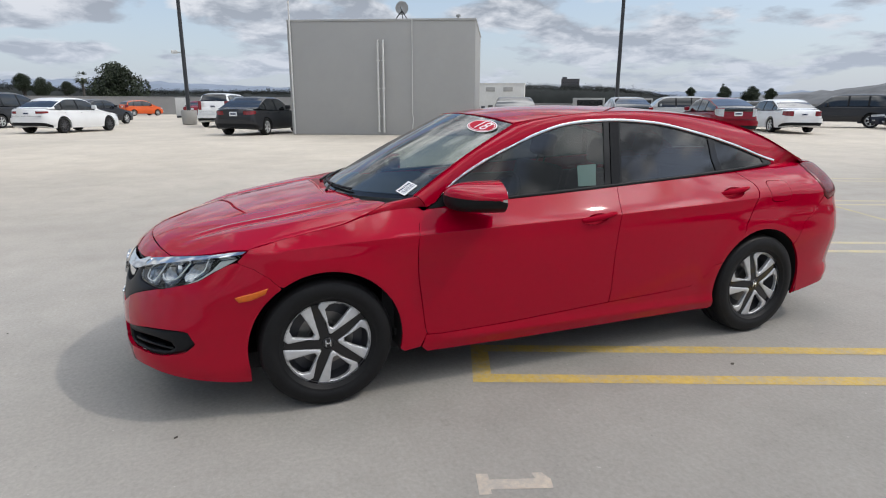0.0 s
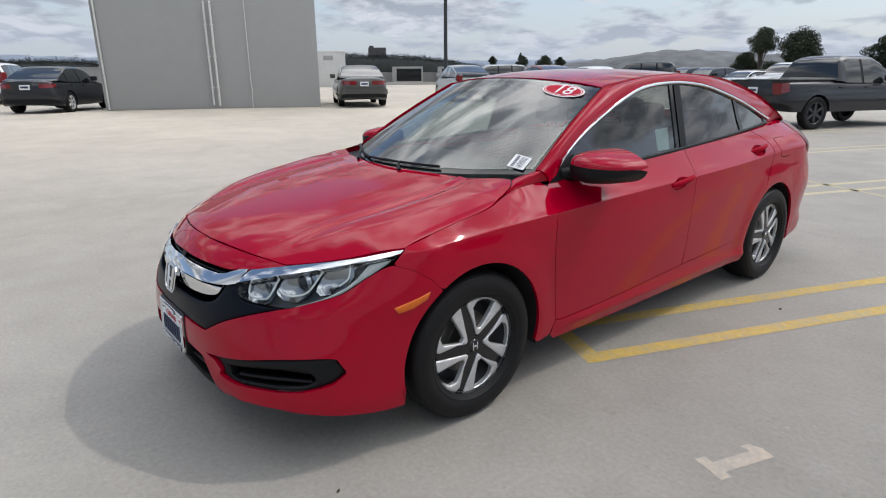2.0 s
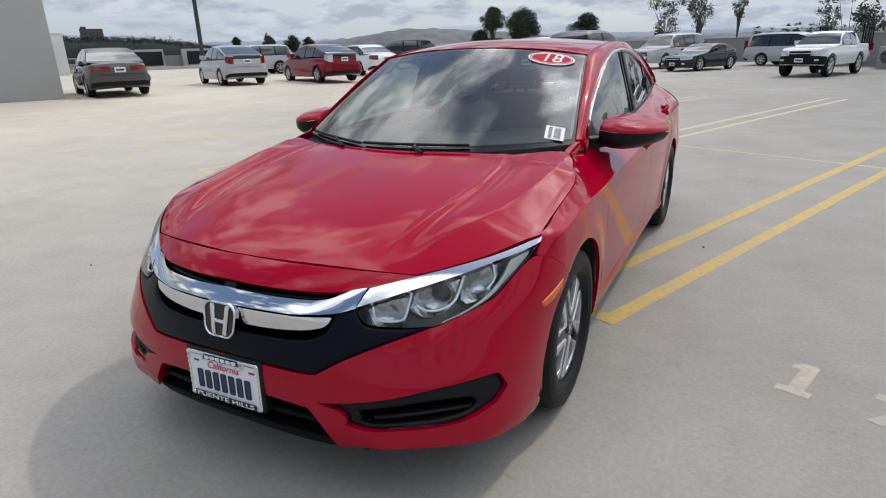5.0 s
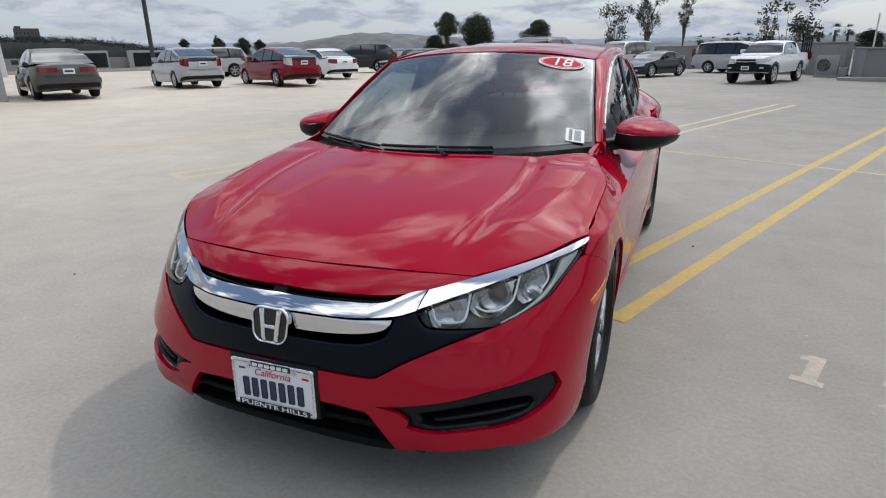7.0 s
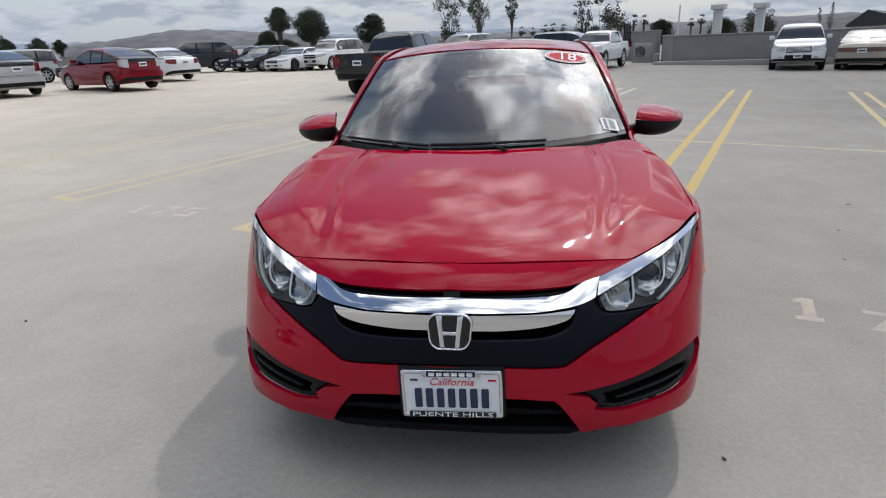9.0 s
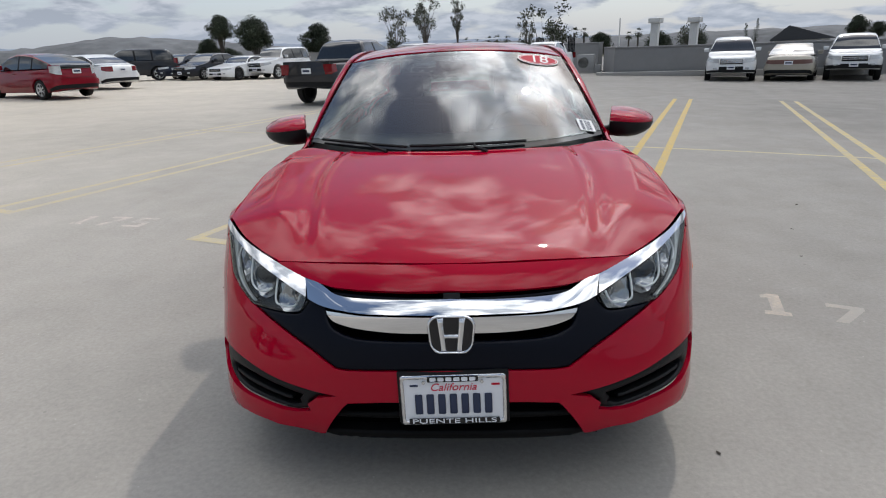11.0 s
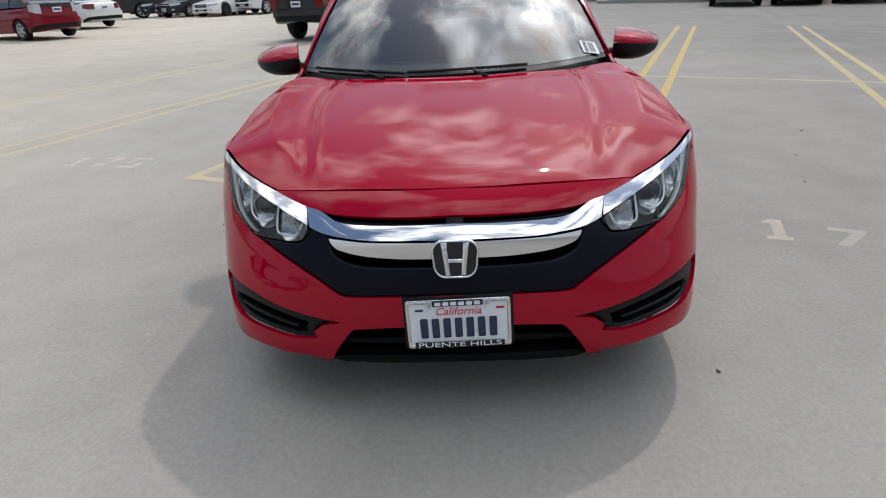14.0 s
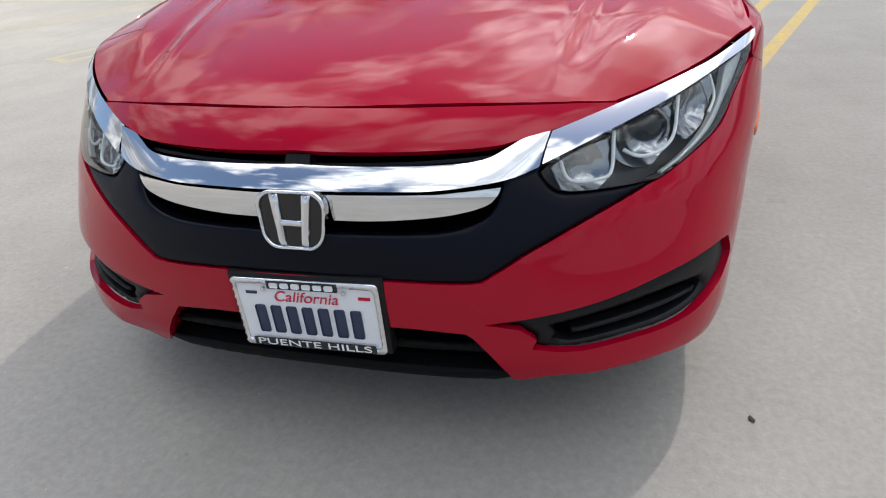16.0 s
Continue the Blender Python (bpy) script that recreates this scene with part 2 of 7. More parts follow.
# ---- setting: the deck, its walls and the land beyond ----
def concrete(name, color, wear=0.5, rough=0.85, gloss=0.25, lit_grade=False):
    m = bpy.data.materials.new(name)
    m.use_nodes = True
    nt = m.node_tree
    p = nt.nodes["Principled BSDF"]
    p.inputs["Specular IOR Level"].default_value = gloss
    co = nt.nodes.new("ShaderNodeTexCoord")

    def noise_at(scale, detail, rough=0.55, stretch=None, turn=0.0):
        t = nt.nodes.new("ShaderNodeTexNoise")
        t.inputs["Scale"].default_value, t.inputs["Detail"].default_value, t.inputs["Roughness"].default_value = scale, detail, rough
        if stretch:
            mp = nt.nodes.new("ShaderNodeMapping")
            mp.inputs["Scale"].default_value = stretch
            mp.inputs["Rotation"].default_value = (0, 0, turn)
            nt.links.new(co.outputs["Object"], mp.inputs["Vector"])
            nt.links.new(mp.outputs[0], t.inputs["Vector"])
        else:
            nt.links.new(co.outputs["Object"], t.inputs["Vector"])
        return t.outputs["Fac"]

    def ramp(v, lo, hi, a, b):
        r = nt.nodes.new("ShaderNodeMapRange")
        r.inputs["From Min"].default_value, r.inputs["From Max"].default_value = lo, hi
        r.inputs["To Min"].default_value, r.inputs["To Max"].default_value = a, b
        nt.links.new(v, r.inputs["Value"])
        return r.outputs[0]

    last = None
    if lit_grade:                                    # uneven light painted into the concrete: pale towards -x, dark towards +x
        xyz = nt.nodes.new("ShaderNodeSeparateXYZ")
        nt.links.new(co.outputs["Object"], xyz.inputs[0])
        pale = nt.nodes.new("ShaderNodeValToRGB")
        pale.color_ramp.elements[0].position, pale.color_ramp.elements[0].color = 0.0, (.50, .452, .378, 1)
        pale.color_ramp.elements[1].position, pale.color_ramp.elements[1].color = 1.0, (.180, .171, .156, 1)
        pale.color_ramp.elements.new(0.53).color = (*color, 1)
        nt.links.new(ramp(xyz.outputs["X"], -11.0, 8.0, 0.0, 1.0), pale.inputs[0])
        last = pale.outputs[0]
    for v in (ramp(noise_at(0.16, 5), .35, .65, 1 - .10 * wear, 1 + .10 * wear), ramp(noise_at(1.1, 8, .65), .3, .7, 1 - .10 * wear, 1 + .09 * wear),
              ramp(noise_at(46, 7, .75), .3, .7, 1 - .16 * wear, 1 + .16 * wear), ramp(noise_at(4.2, 7, .68), .32, .68, 1 - .045 * wear, 1 + .04 * wear), ramp(noise_at(29, 2, .5), .745, .765, 1.0, 1 + .38 * wear), ramp(noise_at(3.0, 7, .7, (1, .12, 1), radians(22)), .56, .74, 1.0, 1 - .10 * wear),
              ramp(noise_at(7.0, 5, .6), .66, .80, 1.0, 1 - .20 * wear), ramp(noise_at(23.0, 3, .5), .70, .76, 1.0, 1 - .28 * wear),
              ramp(noise_at(0.55, 6, .6), .56, .72, 1.0, 1 - .16 * wear)):
        h = nt.nodes.new("ShaderNodeHueSaturation")
        if last is None:
            h.inputs["Color"].default_value = (*color, 1)
        else:
            nt.links.new(last, h.inputs["Color"])
        nt.links.new(v, h.inputs["Value"])
        last = h.outputs[0]
    nt.links.new(last, p.inputs["Base Color"])
    nt.links.new(ramp(noise_at(2.0, 5), .3, .7, rough - .1, rough + .1), p.inputs["Roughness"])
    b = nt.nodes.new("ShaderNodeBump")
    b.inputs["Strength"].default_value, b.inputs["Distance"].default_value = 0.35, 0.002
    nt.links.new(noise_at(160, 4, .7), b.inputs["Height"])
    nt.links.new(b.outputs[0], p.inputs["Normal"])
    return m


# the deck's base colour also carries its light falloff along x
M_DECK = concrete("deck_concrete", (0.315, 0.297, 0.268), 0.95, 0.72, 0.32, lit_grade=True)
M_WALL = concrete("parapet_plaster", (0.25, 0.248, 0.245), 0.5)
M_RENDER = concrete("stair_tower_render", (0.355, 0.355, 0.345), 0.25)
M_KERB = concrete("kerb_concrete", (0.34, 0.33, 0.31), 0.6)
def worn_line(name, color, lo, hi, bare=(.30, .285, .26)):
    """Road paint rubbed through to the concrete in places."""
    m = mat(name, color, 0.75, grain=0.15, scale=30, bump=0.2)
    nt = m.node_tree
    p = nt.nodes["Principled BSDF"]
    src = p.inputs["Base Color"].links[0].from_socket
    co = nt.nodes.new("ShaderNodeTexCoord")
    mx = nt.nodes.new("ShaderNodeMixRGB")
    mx.inputs[2].default_value = (*bare, 1)
    fac = None
    for sc, w in ((7.0, .5), (60.0, .5)):
        t = nt.nodes.new("ShaderNodeTexNoise")
        t.inputs["Scale"].default_value, t.inputs["Detail"].default_value, t.inputs["Roughness"].default_value = sc, 6.0, .65
        nt.links.new(co.outputs["Object"], t.inputs["Vector"])
        k = nt.nodes.new("ShaderNodeMath")
        k.operation = "MULTIPLY_ADD"
        k.inputs[1].default_value = w
        k.inputs[2].default_value = 0.0
        nt.links.new(t.outputs["Fac"], k.inputs[0])
        if fac:
            nt.links.new(fac, k.inputs[2])
        fac = k.outputs[0]
    r = nt.nodes.new("ShaderNodeMapRange")
    r.inputs["From Min"].default_value, r.inputs["From Max"].default_value = lo, hi
    r.inputs["To Max"].default_value = .85
    nt.links.new(fac, r.inputs["Value"])
    nt.links.new(r.outputs[0], mx.inputs[0])
    nt.links.new(src, mx.inputs[1])
    nt.links.new(mx.outputs[0], p.inputs["Base Color"])
    return m


M_YELLOW = worn_line("worn_yellow_line", (0.49, 0.335, 0.075), .46, .64)
M_GHOST = worn_line("ghost_yellow_line", (0.56, 0.45, 0.20), .34, .56, (.42, .385, .31))
M_TIRED = worn_line("tired_yellow_line", (0.50, 0.375, 0.12), .40, .60)
M_PALE = worn_line("pale_yellow_line", (0.50, 0.41, 0.20), .40, .60)
M_FAINT = worn_line("faint_pink_line", (0.44, 0.37, 0.30), .34, .52)
M_FADED = worn_line("faded_pink_line", (0.50, 0.405, 0.315), .36, .56)
M_CREAM = worn_line("worn_white_line", (0.56, 0.49, 0.43), .40, .60)
M_LAND = mat("dry_land", (0.11, 0.10, 0.06), 0.95, grain=0.3, scale=0.02, big=0.3, bigscale=0.004)
# distance haze is mixed into the hill and mountain colours: greyer, then paler and bluer
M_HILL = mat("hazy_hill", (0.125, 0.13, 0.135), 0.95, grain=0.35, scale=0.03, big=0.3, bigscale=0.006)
M_MOUNT = mat("haze_tinted_mountain", (0.20, 0.24, 0.30), 0.95, grain=0.1, scale=0.01)
M_WOOD = mat("hazy_wooded_ridge", (0.013, 0.017, 0.016), 0.95, grain=0.4, scale=0.15, big=0.3, bigscale=0.02)
M_GALV = mat("painted_pipe", (0.62, 0.62, 0.60), 0.4, grain=0.08, scale=20)
M_POLE = mat("dark_lamp_pole", (0.03, 0.032, 0.036), 0.45, grain=0.15, scale=10)
M_METAL = mat("grey_sheet_metal", (0.33, 0.33, 0.32), 0.5, metal=0.2, grain=0.1, scale=6, big=0.1, bigscale=1)
M_OFFWHITE = mat("offwhite_panel", (0.58, 0.58, 0.56), 0.6, grain=0.06, scale=5, big=0.08, bigscale=0.6)

bm = bmesh.new()
bmesh.ops.create_grid(bm, x_segments=24, y_segments=24, size=2600)
for v in bm.verts:
    v.co.z = -14
tagged(part("ground", bm, M_LAND, smooth=False), "dry hazy lowland far below the deck", "ground", kind="structure")

STALL = Vector((0.37, 0.929, 0)).normalized()
ACROSS = Vector((STALL.y, -STALL.x, 0))
# the deck is warped for drainage: it climbs towards -x and falls towards +x
deck_z = curve1([(-120, .20), (-27, .20), (-22, .24), (-18, .27), (-11, .14), (-4, 0), (2, 0), (8, -.10), (12, -.2), (20, -.27), (60, -.27)])


def spot(x, y, rz=0.0):
    return pose(x, y, deck_z(x), 0, 0, rz)


bm = bmesh.new()
deck_xs = list(np.linspace(-115, -30, 20)) + list(np.linspace(-29, -3, 40)) + list(np.linspace(2, 24, 23)) + [30, 60]
top = add_grid(bm, [[(x, y, deck_z(x)) for x in deck_xs] for y in (-90, 95)])
under = add_grid(bm, [[(x, y, -.6) for x in deck_xs] for y in (-90, 95)])
for k in (0, 1):
    add_grid(bm, [[v.co for v in top[k]], [v.co for v in under[k]]])
bmesh.ops.remove_doubles(bm, verts=bm.verts, dist=1e-4)
bmesh.ops.recalc_face_normals(bm, faces=bm.faces)
for f in bm.faces:
    f.normal_update()
    if abs(f.normal.z) > .5 and (f.normal.z > 0) != (f.calc_center_median().z > -.3):
        f.normal_flip()
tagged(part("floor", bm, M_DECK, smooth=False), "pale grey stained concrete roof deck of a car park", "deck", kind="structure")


def strip(bm, a, b, width, z=0.0015, wobble=0.0015, step=0.4):
    """A painted line on the deck from a to b, with a slightly uneven edge."""
    a, b = Vector((*a, 0)), Vector((*b, 0))
    d = (b - a).normalized()
    n = Vector((-d.y, d.x, 0))
    k = max(2, int((b - a).length / step))
    rows = []
    for i in range(k + 1):
        p = a.lerp(b, i / k)
        w = width / 2 + random.uniform(-wobble, wobble)
        rows.append([q + Vector((0, 0, z + deck_z(q.x))) for q in (p - n * w, p + n * (width / 2 + random.uniform(-wobble, wobble)))])
    add_grid(bm, rows)


def stall_at(across, along):
    p = Vector((0.84, 0.76, 0)) + ACROSS * across + STALL * along
    return p.x, p.y


def hairpin(across, gap, length, start=0.0, m_paint=None):
    bm = bmesh.new()
    strip(bm, stall_at(across, start), stall_at(across, length), 0.095)
    strip(bm, stall_at(across - gap, start), stall_at(across - gap, length), 0.095)
    strip(bm, stall_at(across - gap - .05, start + .05), stall_at(across + .05, start + .05), 0.10, 0.0020)
    bmesh.ops.recalc_face_normals(bm, faces=bm.faces)
    return tagged(part("stall_line", bm, m_paint or M_YELLOW, smooth=False), "almost rubbed-out yellow double stall line" if m_paint is M_GHOST else "faded yellow double stall line on the deck" if m_paint else "worn yellow double stall line painted on the deck", "road marking", "stall lines", "structure")


for across, gap, length, start in ((0.0, .39, 14.0, 0.0), (2.43, .32, 14.0, -.2), (4.9, .38, 14.0, -.2), (-2.85, .38, 14.0, -.05), (-5.7, .36, 13.0, 0.0), (-8.5, .36, 13.0, 0.0)):
    hairpin(across, gap, length, start, M_GHOST if across < -1 else M_TIRED if across > 1 else None)
bm = bmesh.new()
strip(bm, stall_at(-9, 5.55), stall_at(7, 5.2), 0.07)
tagged(part("stall_head_line", bm, M_PALE, smooth=False), "thin worn yellow line across the stall heads", "road marking", kind="structure")


def wall_run(name, pts, height, thick, material, label, cap=True):
    """A wall with thickness along a line of points, with a coping."""
    bm = bmesh.new()
    for (x0, y0), (x1, y1) in zip(pts, pts[1:]):
        d = Vector((x1 - x0, y1 - y0, 0))
        turn = Matrix.Translation((x0, y0, 0)) @ Matrix.Rotation(math.atan2(d.y, d.x), 4, "Z")
        add_box(bm, 0, d.length, 0, thick, -.5, height, 0.01, 1, turn)
        if cap:
            add_box(bm, -.03, d.length + .03, -.03, thick + .03, height + .002, height + .08, 0.015, 1, turn)
    return tagged(part(name, bm, material, smooth=False), label, "wall", kind="structure")


wall_run("parapet_far", [(-76.3, -70.6), (-75.15, -51.64), (-71.67, -3.44), (-62.75, 29.83)], 2.1, .3, M_WALL, "grey-brown plastered parapet at the deck's far edge")
wall_run("parapet_back", [(-62.75, 29.83), (-51, 51.7), (-29.2, 52), (-13.7, 47.5), (2, 45), (7.7, 33.4)], 1.5, .3, M_WALL, "low grey parapet wall behind the parked cars")
wall_run("parapet_right", [(7.7, 29.4), (13, 28.2), (22, 25.5), (42, 8)], 1.20, .45, M_WALL, "smooth grey plastered wall along the deck's edge")
wall_run("wall_return", [(8.0, 33.3), (7.7, 29.5)], 1.22, .3, M_WALL, "short grey return of the parapet wall")
tagged(part("kerb", box(0, 12, -.60, -.02, -.3, .06, .02, 2, Matrix.Translation((6.8, 29.45, 0)) @ Matrix.Rotation(math.atan2(-1.2, 5.3), 4, "Z")), M_KERB), "low worn concrete kerb before the wall", "kerb", kind="structure")


# hills and wooded ridge, far beyond the deck
def ridge(name, a0, a1, radius, heights, material, label, jag=0.0, base=-14, depth=200, fine=9.0, n=260):
    """A range seen between two bearings (degrees clockwise from +y), with its crest heights."""
    h = curve1(heights)
    rows = []
    for layer, (dr, f) in enumerate(((0, 0.0), (.15, .5), (.45, .85), (.8, 1.0), (1.3, .7), (2, 0))):
        row = []
        for i in range(n + 1):
            a = a0 + (a1 - a0) * i / n
            r = radius + dr * depth * .5
            z = base + (h(a) - base) * f + (jag * f * (noise.noise((a * fine, layer, radius)) + .6 * noise.noise((a * fine * 3.3, layer, 3))) if 0 < layer < 5 else 0)
            row.append((r * math.sin(radians(a)), r * math.cos(radians(a)), z))
        rows.append(row)
    bm = bmesh.new()
    add_grid(bm, rows)
    bmesh.ops.recalc_face_normals(bm, faces=bm.faces)
    return tagged(part(name, bm, material), label, "hills", kind="structure")


WOOD_CREST = [(-130, 8), (-110, 12), (-96, 9), (-90, 9), (-84, 10), (-76, 7), (-68, 11), (-60, 14), (-53, 12.5), (-48, 7), (-44, 2)]
# both far ranges wear their air haze as base colour
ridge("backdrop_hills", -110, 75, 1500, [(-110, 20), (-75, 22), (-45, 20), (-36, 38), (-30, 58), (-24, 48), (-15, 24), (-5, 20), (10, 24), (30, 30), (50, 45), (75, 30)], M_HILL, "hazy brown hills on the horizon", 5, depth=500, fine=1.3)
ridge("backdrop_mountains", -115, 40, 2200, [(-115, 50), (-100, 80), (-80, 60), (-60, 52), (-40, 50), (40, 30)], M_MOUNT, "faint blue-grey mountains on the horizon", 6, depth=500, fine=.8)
ridge("backdrop_woods", -130, -44, 430, WOOD_CREST, M_WOOD, "dark wooded ridge beyond the deck", 1.0, depth=60, fine=.7, n=500)

# ---- parked cars: one builder, several body styles ----
# deck: top of the lower body, roof: top of the cabin, both (metres from the nose, height)
SEDAN = dict(L=4.8, W=1.82, wb=2.75, fo=0.95, wr=0.325, low=0.21, belt=0.90,
             deck=[(0, .58), (.05, .66), (.25, .74), (1.0, .86), (1.45, .94), (3.6, .99), (4.2, 1.02), (4.7, .98), (4.8, .80)],
             roof=[(1.2, .86), (1.45, .95), (2.05, 1.36), (2.5, 1.445), (3.2, 1.44), (3.7, 1.27), (4.2, 1.03), (4.35, .98)],
             glass=(1.50, 2.12, 3.62, 4.14), pillars=(2.72, 3.60), tail=(.72, .93, .44), lamp=(.58, .74, .42), hatch=False)
HATCH = dict(SEDAN, L=4.45, W=1.75, wb=2.70, fo=0.90, wr=0.31,
             deck=[(0, .56), (.05, .66), (.25, .76), (.8, .88), (1.15, .97), (3.6, 1.03), (4.1, 1.06), (4.38, 1.02), (4.45, .80)],
             roof=[(.9, .9), (1.15, .98), (1.9, 1.40), (2.4, 1.49), (3.0, 1.46), (3.8, 1.26), (4.3, 1.06), (4.36, .98)],
             glass=(1.2, 1.95, 3.2, 4.28), pillars=(2.5, 3.25), tail=(.78, 1.06, .52), lamp=(.60, .80, .42), hatch=True)
COMPACT = dict(HATCH, L=4.05, W=1.70, wb=2.52, fo=0.80, wr=0.30,
               deck=[(0, .56), (.05, .68), (.25, .80), (.7, .93), (.95, 1.0), (3.2, 1.05), (3.9, 1.08), (4.0, 1.0), (4.05, .8)],
               roof=[(.7, .92), (.95, 1.0), (1.75, 1.46), (2.2, 1.53), (3.2, 1.49), (3.75, 1.35), (3.95, 1.06), (4.0, .98)],
               glass=(1.0, 1.8, 3.4, 3.92), pillars=(2.3, 3.2), tail=(.8, 1.1, .5))
SUV = dict(SEDAN, L=4.9, W=1.95, wb=2.85, fo=0.90, wr=0.385, low=0.32, belt=1.08,
           deck=[(0, .66), (.05, .86), (.2, .98), (.9, 1.08), (1.25, 1.13), (3.6, 1.16), (4.6, 1.16), (4.85, 1.1), (4.9, .85)],
           roof=[(1.05, 1.05), (1.25, 1.14), (1.85, 1.64), (2.2, 1.74), (3.6, 1.76), (4.4, 1.70), (4.75, 1.2), (4.82, 1.05)],
           glass=(1.3, 1.9, 4.3, 4.72), pillars=(2.6, 3.5), tail=(.88, 1.22, .68), lamp=(.72, .93, .5), hatch=True)
BIGSUV = dict(SUV, L=5.4, W=2.02, wb=3.2, fo=1.0, wr=0.40,
              deck=[(0, .70), (.05, .92), (.2, 1.04), (1.1, 1.12), (1.4, 1.17), (3.8, 1.19), (5.1, 1.19), (5.35, 1.15), (5.4, .9)],
              roof=[(1.2, 1.1), (1.4, 1.18), (2.0, 1.74), (2.4, 1.86), (4.0, 1.89), (5.0, 1.85), (5.28, 1.25), (5.33, 1.1)],
              glass=(1.45, 2.1, 5.0, 5.24), pillars=(2.9, 3.9), tail=(.95, 1.4, .78))
VAN = dict(SUV, L=5.1, W=1.98, wb=3.0, fo=0.95, wr=0.33, low=0.24, belt=1.0,
           deck=[(0, .56), (.05, .72), (.25, .85), (.75, 1.0), (1.0, 1.06), (3.8, 1.10), (4.8, 1.10), (5.05, 1.05), (5.1, .85)],
           roof=[(.8, 1.0), (1.0, 1.07), (1.95, 1.62), (2.5, 1.74), (3.8, 1.76), (4.7, 1.70), (4.98, 1.2), (5.03, 1.05)],
           glass=(1.05, 1.95, 4.6, 4.92), pillars=(2.5, 3.6), tail=(.9, 1.35, .74), lamp=(.66, .85, .46))
COUPE = dict(SEDAN, L=4.4, W=1.84, wb=2.5, fo=0.95, wr=0.34, low=0.17, belt=0.84,
             deck=[(0, .46), (.05, .56), (.3, .68), (1.0, .80), (1.6, .88), (3.2, .92), (3.9, .96), (4.3, .94), (4.4, .75)],
             roof=[(1.4, .82), (1.6, .89), (2.15, 1.20), (2.6, 1.29), (3.0, 1.27), (3.6, 1.08), (4.0, .97), (4.05, .9)],
             glass=(1.65, 2.2, 3.1, 3.8), pillars=(2.95,), tail=(.7, .86, .46), lamp=(.52, .68, .46))
PICKUP = dict(SEDAN, L=5.5, W=1.95, wb=3.3, fo=0.95, wr=0.40, low=0.42, belt=1.08,
              deck=[(0, .72), (.05, .92), (.2, 1.04), (1.1, 1.10), (1.45, 1.14), (3.3, 1.16), (3.45, 1.20), (5.4, 1.20), (5.47, 1.18), (5.5, .95)],
              roof=[(1.25, 1.08), (1.45, 1.15), (2.0, 1.66), (2.35, 1.79), (3.1, 1.79), (3.4, 1.70), (3.6, 1.2), (3.65, 1.1)],
              glass=(1.5, 2.1, 3.28, 3.58), pillars=(2.65,), tail=(.86, 1.13, .84), lamp=(.78, .98, .5), hatch=False, bed=(3.72, 5.38))


def style(base, **kw):
    return dict(base, **kw)


def wheel_mesh(wr, width, rim_mat, spokes):
    tyre = lathe([(wr * .66, -width * .42), (wr * .80, -width * .5), (wr * .93, -width * .49), (wr * .99, -width * .38), (wr, -width * .15),
                  (wr, width * .15), (wr * .99, width * .38), (wr * .93, width * .49), (wr * .80, width * .5), (wr * .66, width * .42), (wr * .66, -width * .42)], 28)
    rim = bmesh.new()
    for k in range(spokes):
        a = 2 * math.pi * k / spokes
        turn = Matrix.Rotation(a, 4, "X")
        add_box(rim, width * .30, width * .42, -wr * .09, wr * .09, wr * .08, wr * .64, 0.012, 1, turn)
    hub = lathe([(0.001, width * .44), (wr * .14, width * .44), (wr * .17, width * .36)], 16)
    lip = lathe([(wr * .62, width * .36), (wr * .655, width * .44), (wr * .69, width * .44), (wr * .69, width * .30), (wr * .63, width * .2), (wr * .62, width * .36)], 28)
    back = lathe([(0.001, width * .12), (wr * .66, width * .12)], 28)
    for src in (hub, lip):
        me = bpy.data.meshes.new("tmp")
        src.to_mesh(me)
        rim.from_mesh(me)
        src.free()
        bpy.data.meshes.remove(me)
    return tyre, rim, back


